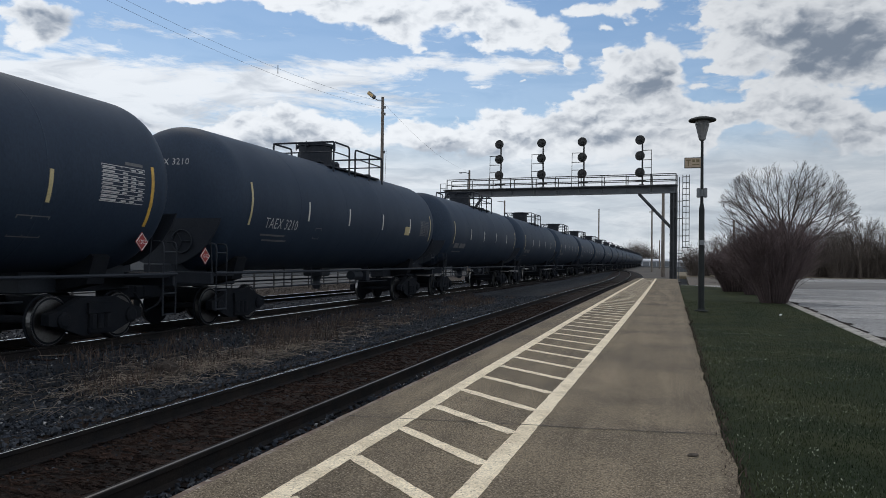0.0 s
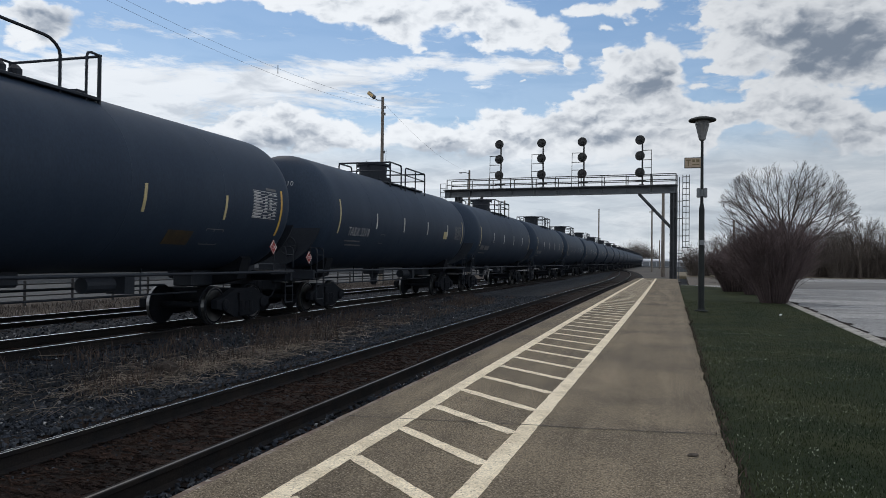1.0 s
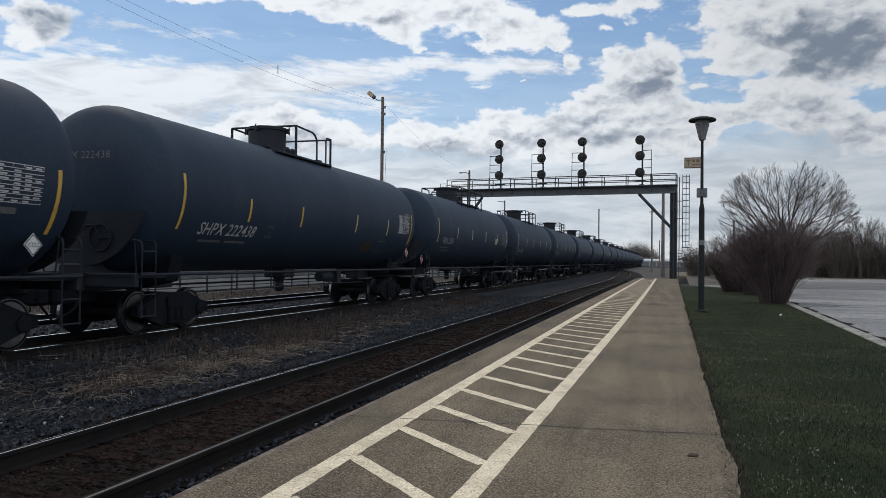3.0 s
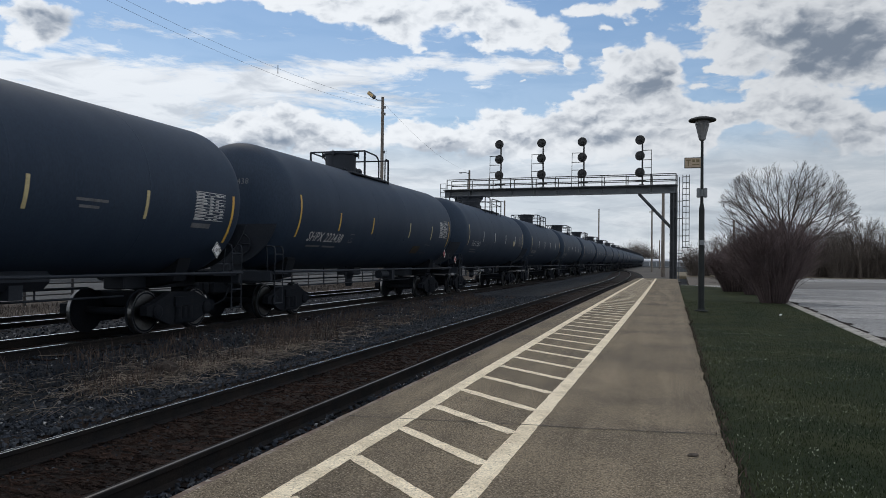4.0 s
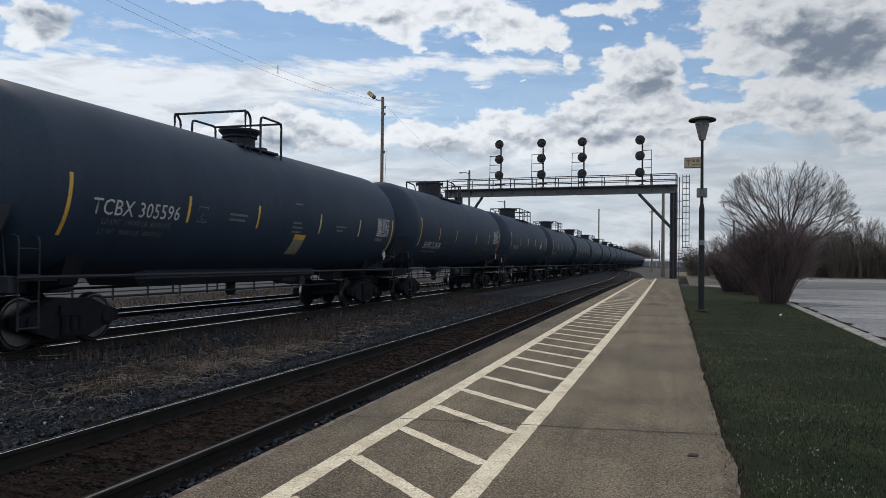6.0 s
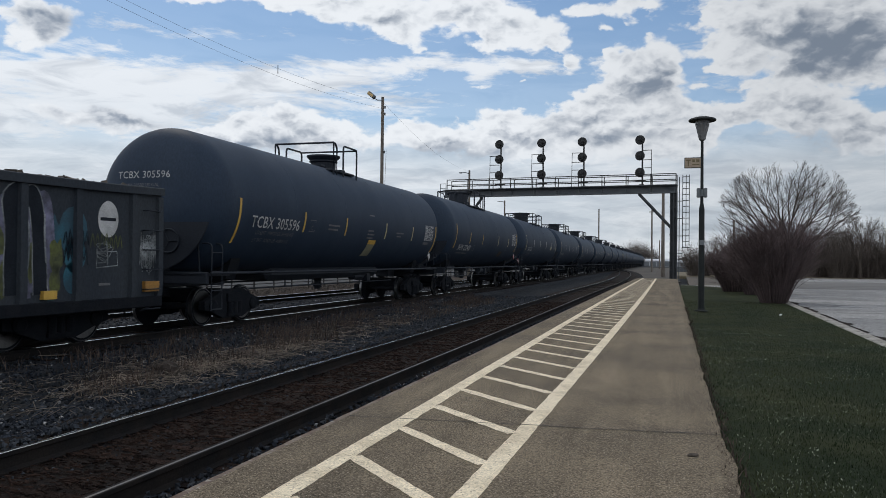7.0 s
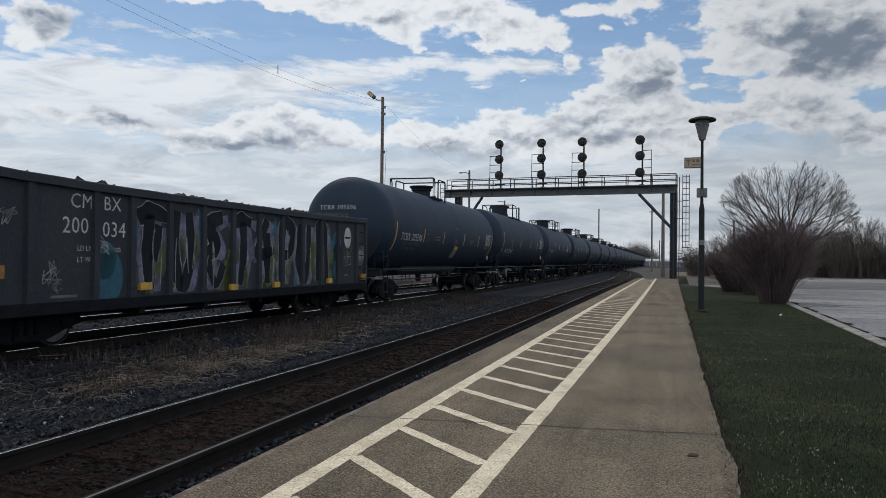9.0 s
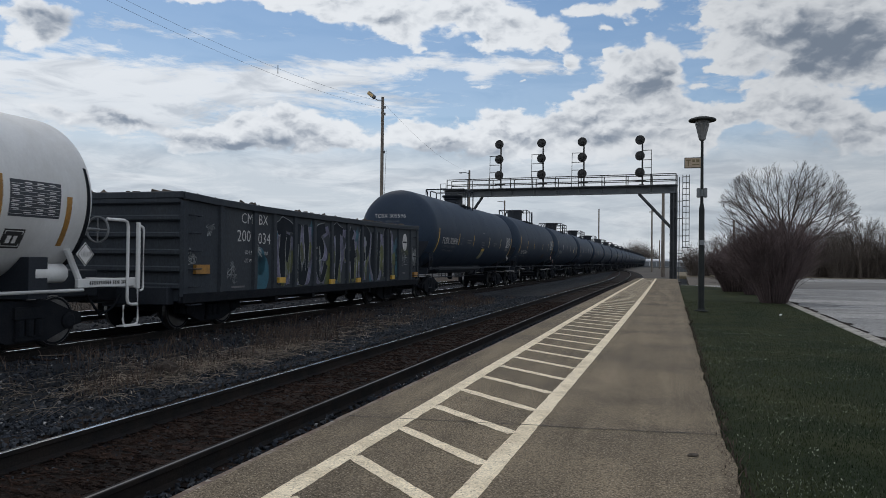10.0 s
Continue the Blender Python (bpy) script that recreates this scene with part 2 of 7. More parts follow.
# ---------------------------------------------------------------- materials
def surface(name, a, b, rough=0.8, scale=6.0, fine=60.0, bump=0.3, depth=0.01, metal=0.0, grain=0.35, stretch=(1, 1, 1), rough_b=None,
            per_object=0.0, per_island=0.0, coat=0.0, spec=0.5, speckle=0.0, speckle_scale=90.0, spots=None, spot_scale=40.0, spot_edge=0.62, streak=0.0):
    """Two colours blended by a broad noise, darkened and lightened by a fine one, with relief."""
    m = bpy.data.materials.new(name)
    m.use_nodes = True
    k = Nodes(m.node_tree)
    at = k.n("ShaderNodeTexCoord").outputs["Object"]
    mapping = k.n("ShaderNodeMapping")
    k.put(mapping.inputs["Vector"], at)
    mapping.inputs["Scale"].default_value = stretch
    at = mapping.outputs[0]
    broad = k.noise(at, scale, 5.0, 0.6)
    small = k.noise(at, fine, 4.0, 0.65)
    colour = k.mix(k.ramp(broad, 0.35, 0.68), a, b)
    gain = k.ramp(small, 0.25, 0.75, 1.0 - grain, 1.0 + grain, smooth=False)
    if per_object:
        gain = k.math("MULTIPLY", gain, k.ramp(k.n("ShaderNodeObjectInfo").outputs["Random"], 0, 1, 1 - per_object, 1 + per_object, smooth=False))
    if per_island:
        gain = k.math("MULTIPLY", gain, k.ramp(k.n("ShaderNodeNewGeometry").outputs["Random Per Island"], 0, 1, 1 - per_island, 1 + per_island, smooth=False))
    if speckle:
        grains = k.n("ShaderNodeTexVoronoi")
        k.put(grains.inputs["Vector"], at)
        grains.inputs["Scale"].default_value = speckle_scale
        split = k.n("ShaderNodeSeparateColor")
        k.put(split.inputs[0], grains.outputs["Color"])
        gain = k.math("MULTIPLY", gain, k.ramp(split.outputs[0], 0.0, 1.0, 1 - speckle, 1 + speckle, smooth=False))
    if streak:
        lanes = k.n("ShaderNodeMapping")
        k.put(lanes.inputs["Vector"], at)
        lanes.inputs["Scale"].default_value = (3.2, 0.16, 1.0)
        gain = k.math("MULTIPLY", gain, k.ramp(k.noise(lanes.outputs[0], 1.0, 5.0, 0.65), 0.30, 0.70, 1 - streak, 1 + streak, smooth=False))
    scaled = k.n("ShaderNodeVectorMath", operation="SCALE")
    k.put(scaled.inputs[0], colour)
    k.put(scaled.inputs["Scale"], gain)
    colour = scaled.outputs[0]
    if spots:
        colour = k.mix(k.ramp(k.noise(at, spot_scale, 2.0), spot_edge, spot_edge + 0.06), colour, spots)
    shader = k.n("ShaderNodeBsdfPrincipled")
    k.put(shader.inputs["Base Color"], colour)
    k.put(shader.inputs["Roughness"], k.ramp(broad, 0.3, 0.7, rough, rough if rough_b is None else rough_b))
    shader.inputs["Metallic"].default_value = metal
    shader.inputs["Coat Weight"].default_value = coat
    shader.inputs["Specular IOR Level"].default_value = spec
    if bump:
        relief = k.n("ShaderNodeBump")
        relief.inputs["Strength"].default_value = bump
        relief.inputs["Distance"].default_value = depth
        k.put(relief.inputs["Height"], k.math("ADD", small, k.math("MULTIPLY", broad, 0.5)))
        k.put(shader.inputs["Normal"], relief.outputs[0])
    out = k.n("ShaderNodeOutputMaterial")
    k.put(out.inputs["Surface"], shader.outputs[0])
    return m


CONCRETE = surface("platform_concrete", (0.170, 0.138, 0.098), (0.104, 0.085, 0.062), 0.9, 0.55, 60.0, 0.7, 0.008, grain=0.62, speckle=0.55, speckle_scale=100.0, rough_b=0.8, spots=(0.36, 0.31, 0.24), spot_scale=62.0, spot_edge=0.60, spec=0.10, streak=0.24)
PAINT_LINE = surface("worn_line_paint", (0.76, 0.66, 0.49), (0.58, 0.49, 0.35), 0.7, 3.0, 70.0, 0.4, 0.004, grain=0.18, speckle=0.2, speckle_scale=80.0, spots=(0.26, 0.225, 0.17), spot_scale=55.0, spot_edge=0.60, spec=0.25)
CRACK = surface("joint_filler", (0.02, 0.02, 0.02), (0.04, 0.035, 0.03), 0.95, 5, 50, 0.2)
EDGE = surface("rusty_edge", (0.085, 0.050, 0.038), (0.17, 0.135, 0.11), 0.85, 3, 40, 0.5, spots=(0.24, 0.22, 0.20), spot_scale=16.0, spot_edge=0.60)
BALLAST = surface("ballast_bed", (0.022, 0.025, 0.031), (0.040, 0.042, 0.047), 0.95, 1.5, 26.0, 1.0, 0.05, grain=0.6, spec=0.12)
STONE = surface("ballast_stone", (0.016, 0.0200, 0.0275), (0.036, 0.0410, 0.0490), 0.8, 2.0, 30.0, 0.4, 0.01, per_island=0.6, spec=0.15)
STONE_PALE = surface("pale_chipped_stone", (0.20, 0.20, 0.205), (0.11, 0.11, 0.115), 0.6, 2.0, 30.0, 0.3, 0.01, per_island=0.6, spec=0.4)
DIRT = surface("track_dirt", (0.0075, 0.006, 0.0058), (0.020, 0.0130, 0.0102), 0.95, 2.2, 30.0, 0.9, 0.03, grain=0.75, spec=0.12)
GROUND = surface("bare_ground", (0.0140, 0.0170, 0.0215), (0.023, 0.0245, 0.0265), 0.95, 0.5, 14.0, 0.8, 0.05, grain=0.5, spec=0.12)
TURF = surface("turf", (0.0150, 0.0225, 0.0100), (0.034, 0.0380, 0.0170), 0.95, 0.6, 45.0, 0.8, 0.03, grain=0.5, spec=0.12)
BLADE = surface("grass_blade", (0.0170, 0.0280, 0.0125), (0.045, 0.0510, 0.0220), 0.8, 0.5, 30.0, 0, per_island=0.5, spec=0.12)
CLOVER = surface("small_pale_flower", (0.28, 0.295, 0.235), (0.10, 0.12, 0.08), 0.8, 1.2, 30.0, 0, per_island=0.6, spec=0.12)
STRAW = surface("dry_grass", (0.094, 0.070, 0.058), (0.040, 0.032, 0.028), 0.85, 0.8, 20.0, 0, per_island=0.5, spec=0.12)
GREY_STRAW = surface("grey_dead_grass", (0.085, 0.072, 0.064), (0.045, 0.039, 0.036), 0.9, 0.8, 20.0, 0, per_island=0.5, spec=0.1)
TIE = surface("tie_wood", (0.0080, 0.0056, 0.0050), (0.0300, 0.0165, 0.0120), 0.9, 2.4, 34.0, 1.0, 0.05, grain=0.85, stretch=(0.22, 3.2, 1), per_object=0.5, spec=0.12)
RAIL_RUST = surface("rail_rust", (0.013, 0.0125, 0.0130), (0.021, 0.0175, 0.0160), 0.85, 3, 50, 0.3, 0.003, spec=0.10)
RAIL_TOP = surface("rail_head", (0.95, 0.96, 0.97), (0.86, 0.86, 0.86), 0.10, 2, 80, 0, 0.001, metal=1.0, stretch=(6, 0.2, 1), grain=0.08, rough_b=0.17)
RAIL_DULL = surface("dull_rail_head", (0.13, 0.122, 0.118), (0.085, 0.076, 0.070), 0.40, 1.2, 60, 0.05, 0.001, metal=1.0, stretch=(6, 0.4, 1), grain=0.15, rough_b=0.55)
ASPHALT = surface("lot_asphalt", (0.15, 0.15, 0.152), (0.29, 0.285, 0.28), 0.9, 0.32, 30.0, 0.3, 0.006, grain=0.5, speckle=0.4, speckle_scale=40.0, stretch=(0.5, 1.0, 1), spots=(0.105, 0.105, 0.105), spot_scale=1.1, spot_edge=0.60)
KERB = surface("kerb_concrete", (0.32, 0.305, 0.28), (0.20, 0.19, 0.17), 0.9, 1.5, 40.0, 0.4, 0.006, spec=0.25, grain=0.5, spots=(0.09, 0.085, 0.075), spot_scale=5.0, spot_edge=0.60)
# black paint with the sky's blue reflection and lens veil put into the colour
BLACK = surface("sky_tinted_black_paint", (0.0195, 0.0320, 0.0545), (0.0245, 0.0380, 0.0610), 0.60, 0.7, 30.0, 0.06, 0.004, grain=0.2, rough_b=0.56, stretch=(1, 1, 0.35), spec=0.17)
BLACK_OLD = surface("sooty_black_paint", (0.0165, 0.0205, 0.0285), (0.022, 0.0265, 0.0350), 0.65, 1.2, 30.0, 0.2, 0.006, grain=0.3, spec=0.25)
STEEL_DARK = surface("grimy_running_gear", (0.0085, 0.0105, 0.0145), (0.0130, 0.0145, 0.0180), 0.9, 4.0, 40.0, 0.4, 0.008, spec=0.1)
WHEEL_TREAD = surface("wheel_tread", (0.20, 0.20, 0.205), (0.12, 0.12, 0.12), 0.35, 4, 50, 0.05, 0.002, metal=1.0)
WHITE_TANK = surface("white_tank_paint", (0.62, 0.63, 0.64), (0.50, 0.50, 0.50), 0.45, 0.8, 30.0, 0.05, 0.004, grain=0.06, stretch=(1, 1, 0.4))
GONDOLA = surface("gondola_paint", (0.0235, 0.0300, 0.0400), (0.033, 0.0395, 0.0480), 0.7, 1.0, 30.0, 0.3, 0.006, grain=0.35, stretch=(1, 1, 0.4), spec=0.25)
SCRAP = surface("scrap_load", (0.03, 0.024, 0.020), (0.06, 0.046, 0.036), 0.8, 2, 20, 0.5, per_island=0.5)
BAND_YELLOW = surface("yellow_reflector", (0.58, 0.36, 0.06), (0.45, 0.27, 0.05), 0.5, 5, 60, 0)
BAND_PALE = surface("aged_reflector", (0.50, 0.42, 0.22), (0.40, 0.33, 0.18), 0.5, 5, 60, 0)
BAND_WHITE = surface("white_reflector", (0.62, 0.60, 0.55), (0.48, 0.46, 0.42), 0.5, 5, 60, 0)
STENCIL = surface("white_stencil_paint", (0.50, 0.50, 0.50), (0.36, 0.36, 0.36), 0.7, 4, 50, 0)
STENCIL_DIM = surface("faded_stencil_paint", (0.14, 0.14, 0.145), (0.09, 0.09, 0.095), 0.7, 4, 50, 0)
PLACARD_RED = surface("red_placard", (0.30, 0.022, 0.02), (0.24, 0.02, 0.02), 0.6, 4, 50, 0)
PLACARD_WHITE = surface("white_placard", (0.66, 0.66, 0.66), (0.56, 0.56, 0.56), 0.6, 4, 50, 0)
WOOD_POLE = surface("weathered_pole", (0.12, 0.10, 0.085), (0.19, 0.165, 0.14), 0.9, 2.0, 40.0, 0.5, 0.01, stretch=(6, 6, 0.4))
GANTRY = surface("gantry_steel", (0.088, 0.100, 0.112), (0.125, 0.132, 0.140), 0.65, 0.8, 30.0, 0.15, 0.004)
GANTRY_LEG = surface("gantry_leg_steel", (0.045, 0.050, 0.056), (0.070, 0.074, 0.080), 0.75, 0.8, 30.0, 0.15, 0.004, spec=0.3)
SIGNAL = surface("signal_black", (0.012, 0.012, 0.013), (0.02, 0.02, 0.02), 0.7, 2, 30, 0.1)
LAMP_GREEN = surface("lamp_post_paint", (0.012, 0.015, 0.016), (0.020, 0.023, 0.023), 0.7, 2.0, 40.0, 0.1, spec=0.25)
LAMP_BODY = surface("lamp_lantern", (0.16, 0.16, 0.16), (0.11, 0.11, 0.11), 0.4, 2, 40, 0.05)
SIGN_FACE = surface("dull_tan_sign", (0.36, 0.28, 0.20), (0.29, 0.225, 0.165), 0.6, 4, 40, 0)
GREY_BOX = surface("grey_metal_box", (0.14, 0.15, 0.16), (0.10, 0.11, 0.12), 0.5, 5, 40, 0.1)
BARK = surface("bark", (0.055, 0.045, 0.038), (0.095, 0.080, 0.068), 0.95, 3.0, 30.0, 0.6, 0.02, spec=0.25)
TWIG = surface("pale_twig", (0.11, 0.092, 0.076), (0.075, 0.062, 0.051), 0.9, 1, 20, 0, per_island=0.3, spec=0.25)
DARK_TWIG = surface("dark_twig", (0.085, 0.070, 0.060), (0.055, 0.045, 0.039), 0.9, 1, 20, 0, per_island=0.3, spec=0.2)
RED_TWIG = surface("red_brown_twig", (0.120, 0.090, 0.089), (0.076, 0.057, 0.058), 0.85, 1, 20, 0, per_island=0.4, spec=0.25)
BROWN_TWIG = surface("brown_twig", (0.115, 0.096, 0.084), (0.075, 0.062, 0.055), 0.9, 0.5, 20, 0, per_island=0.4, spec=0.25)
WIRE = surface("wire", (0.03, 0.03, 0.03), (0.04, 0.04, 0.04), 0.6, 4, 40, 0)
FENCE = surface("fence_paint", (0.022, 0.022, 0.024), (0.034, 0.032, 0.032), 0.8, 3, 30, 0.2)
GLOW_GLASS = surface("amber_lens", (0.55, 0.38, 0.16), (0.45, 0.3, 0.12), 0.3, 3, 30, 0)


# ---------------------------------------------------------------- mesh tools
def part(name, bm, material, parent=None, label="", smooth=False):
    """Links a bmesh as one mesh object under parent."""
    data = bpy.data.meshes.new(name)
    bm.to_mesh(data)
    bm.free()
    data.materials.append(material)
    if smooth:
        for p in data.polygons:
            p.use_smooth = True
    ob = new(name, data)
    ob.parent = parent
    return tagged(ob, label) if label else ob


def raw(name, verts, faces, material, parent=None, label="", smooth=False):
    data = bpy.data.meshes.new(name)
    data.from_pydata(verts, [], faces)
    data.materials.append(material)
    if smooth:
        for p in data.polygons:
            p.use_smooth = True
    ob = new(name, data)
    ob.parent = parent
    return tagged(ob, label) if label else ob


def thing(name, m, label, category, group="", kind=""):
    ob = new(name)
    ob.matrix_basis = m
    ob.empty_display_size = 0.3
    return tagged(ob, label, category, group, kind)


def box(bm, x0, x1, y0, y1, z0, z1, bevel=0.0):
    made = bmesh.ops.create_cube(bm, size=1.0)["verts"]
    for v in made:
        v.co = Vector(((x0 + x1) / 2 + v.co.x * (x1 - x0), (y0 + y1) / 2 + v.co.y * (y1 - y0), (z0 + z1) / 2 + v.co.z * (z1 - z0)))
    if bevel:
        edges = list({e for v in made for e in v.link_edges})
        bmesh.ops.bevel(bm, geom=edges, offset=bevel, segments=1, affect="EDGES")
    return bm


def boxes(*sizes, bevel=0.0):
    bm = bmesh.new()
    for s in sizes:
        box(bm, *s, bevel=bevel)
    return bm


def rod(bm, a, b, r, seg=8, r2=None):
    """A closed round bar from a to b."""
    a, b = Vector(a), Vector(b)
    turn = (b - a).to_track_quat("Z", "Y").to_matrix().to_4x4()
    m = Matrix.Translation((a + b) / 2) @ turn
    bmesh.ops.create_cone(bm, cap_ends=True, segments=seg, radius1=r, radius2=r if r2 is None else r2, depth=(b - a).length, matrix=m)
    return bm


def pipe(bm, points, r, seg=8):
    """A round pipe through the points, with elbows rounded by short chords."""
    pts = [Vector(p) for p in points]
    path = [pts[0]]
    for i in range(1, len(pts) - 1):
        p, a, b = pts[i], pts[i - 1], pts[i + 1]
        cut = min(0.12, (p - a).length * 0.45, (b - p).length * 0.45)
        s, e = p + (a - p).normalized() * cut, p + (b - p).normalized() * cut
        path += [s.lerp(p, 0.0), (s + 2 * p + e) / 4 * 1.0, e] if cut > 1e-4 else [p]
    path.append(pts[-1])
    rings = []
    for i, p in enumerate(path):
        d = (path[min(i + 1, len(path) - 1)] - path[max(i - 1, 0)]).normalized()
        q = d.to_track_quat("Z", "Y")
        rings.append([bm.verts.new(p + q @ Vector((r * math.cos(2 * math.pi * j / seg), r * math.sin(2 * math.pi * j / seg), 0))) for j in range(seg)])
    for one, two in zip(rings, rings[1:]):
        for j in range(seg):
            bm.faces.new((one[j], one[(j + 1) % seg], two[(j + 1) % seg], two[j]))
    bm.faces.new(rings[0][::-1])
    bm.faces.new(rings[-1])
    return bm


def lathe(bm, profile, axis="Y", seg=48, centre=(0, 0, 0)):
    """A turned body from (along, radius) pairs."""
    c = Vector(centre)
    rings = []
    for s, r in profile:
        ring = []
        for j in range(seg):
            a = 2 * math.pi * j / seg
            u, w = r * math.cos(a), r * math.sin(a)
            ring.append(bm.verts.new(c + (Vector((u, s, w)) if axis == "Y" else Vector((s, u, w)) if axis == "X" else Vector((u, w, s)))))
        rings.append(ring)
    for one, two in zip(rings, rings[1:]):
        for j in range(seg):
            bm.faces.new((one[j], one[(j + 1) % seg], two[(j + 1) % seg], two[j]))
    bm.faces.new(rings[0][::-1])
    bm.faces.new(rings[-1])
    bmesh.ops.recalc_face_normals(bm, faces=bm.faces)
    return bm


def sweep(bm, section, path, closed=True):
    """Sweeps a section of (across, up) pairs along ground points (x, y, z); across points to the path's right."""
    rings = []
    for i, p in enumerate(path):
        a, b = Vector(path[max(i - 1, 0)]), Vector(path[min(i + 1, len(path) - 1)])
        d = (b - a).normalized()
        side = Vector((d.y, -d.x, 0)).normalized()
        rings.append([bm.verts.new(Vector(p) + side * u + Vector((0, 0, w))) for u, w in section])
    n = len(section)
    for one, two in zip(rings, rings[1:]):
        for j in range(n if closed else n - 1):
            bm.faces.new((one[j], one[(j + 1) % n], two[(j + 1) % n], two[j]))
    if closed:
        bm.faces.new(rings[0])
        bm.faces.new(rings[-1][::-1])
    bmesh.ops.recalc_face_normals(bm, faces=bm.faces)
    return bm


def lettering(words, size, bold=0.0):
    """A mesh of the words as flat faces in x, y from the built-in font, resting on y = 0."""
    curve = bpy.data.curves.new("lettering", "FONT")
    curve.body, curve.size, curve.resolution_u = words, size, 2
    curve.offset, curve.space_character = (bold - 0.004) * size, 1.05
    holder = bpy.data.objects.new("lettering", curve)
    scene.collection.objects.link(holder)
    bpy.context.view_layer.update()
    data = bpy.data.meshes.new_from_object(holder.evaluated_get(bpy.context.evaluated_depsgraph_get()))
    bpy.data.objects.remove(holder)
    bm = bmesh.new()
    bm.from_mesh(data)
    bpy.data.meshes.remove(data)
    bmesh.ops.triangulate(bm, faces=bm.faces)
    return bm


# ---------------------------------------------------------------- the plan
RAIL_Z = -0.13
GAUGE = 0.7525


def train_x(y):
    """The middle of the busy track."""
    return -11.41 + 0.5 * (1 - math.exp(-(y / 55.0) ** 2)) if y > 0 else -11.41


def near_x(y):
    """The middle of the track by the platform, which bears away to join the busy one."""
    base = -4.53 + 0.0116 * min(max(y, -30), 60) - 0.00045 * min(max(y, 0), 60) ** 2 + 5.67e-6 * min(max(y, 0), 60) ** 3
    return base - (0.00045 * (y - 60) ** 2 if y > 60 else 0.0)


def far_x(y):
    return -15.87 + 0.00014 * min(max(y, 0), 80) ** 2


def platform_shift(y):
    return 0.000075 * y * y


def steps(a, b, n):
    return [a + (b - a) * i / n for i in range(n + 1)]


# ---------------------------------------------------------------- ground
def build_ground():
    bm = bmesh.new()
    xs = [-1500, -700, -300, -150, -80, -50, -30, -24] + list(steps(-22, 8, 60)) + [12, 20, 35, 60, 110, 200, 400, 800, 1500]
    ys = [-200, -60, -20] + list(steps(-8, 60, 110)) + [66, 75, 85, 100, 120, 150, 190, 250, 350, 550, 900, 1500, 2600, 4200]
    grid = []
    for y in ys:
        row = []
        for x in xs:
            z = -0.378 + 0.02 * noise.noise((x * 0.6, y * 0.6, 0)) + 0.012 * noise.noise((x * 2.3, y * 2.3, 3))
            if x > -3.6:
                z = -0.42
            if abs(x) > 300 or y > 300:
                z = -0.4
            row.append(bm.verts.new((x, y, z)))
        grid.append(row)
    for a, b in zip(grid, grid[1:]):
        for i in range(len(xs) - 1):
            bm.faces.new((a[i], a[i + 1], b[i + 1], b[i]))
    return tagged(part("ground", bm, GROUND), "bare trampled brown earth between and beyond the tracks", "ground", kind="structure")


def strip(name, left, right, ys, z, thick, material, label, category):
    """A slab between two lines left(y) and right(y)."""
    bm = bmesh.new()
    rows = []
    for y in ys:
        a, b = left(y), right(y)
        zz = z(y) if callable(z) else z
        rows.append([bm.verts.new((a, y, zz - thick)), bm.verts.new((a, y, zz)), bm.verts.new((b, y, zz)), bm.verts.new((b, y, zz - thick))])
    for p, q in zip(rows, rows[1:]):
        for i in range(4):
            bm.faces.new((p[i], p[(i + 1) % 4], q[(i + 1) % 4], q[i]))
    bm.faces.new(rows[0])
    bm.faces.new(rows[-1][::-1])
    bmesh.ops.recalc_face_normals(bm, faces=bm.faces)
    return tagged(part(name, bm, material), label, category, kind="structure")


build_ground()


def wobble(y, amount, seed=0.0, scale=1.3):
    return amount * (noise.noise((y * scale, seed, 0)) + 0.5 * noise.noise((y * scale * 4, seed, 5)))


def left_shift(y):
    return 0.000063 * y * y


def line_shift(y):
    """How far the painted lines bear to the right."""
    return 0.45 * (1 - math.exp(-max(y - 4, 0) / 30))


LONG = list(steps(-6, 30, 180)) + list(steps(30.5, 75.6, 90))
platform = strip("platform", lambda y: -2.895 + platform_shift(y) + wobble(y, 0.02), lambda y: 0.49 + 0.0098 * max(y - 9, 0) + wobble(y, 0.05, 4, 0.9),
                 LONG, 0.0, 0.45, CONCRETE, "weathered grey concrete station platform beside the track", "platform")
strip("platform_edge", lambda y: -2.965 + platform_shift(y) + wobble(y, 0.012, 8, 3), lambda y: -2.90 + platform_shift(y) + wobble(y, 0.02),
      LONG, -0.010, 0.35, EDGE, "rusty crumbling edge of the station platform", "platform edge")


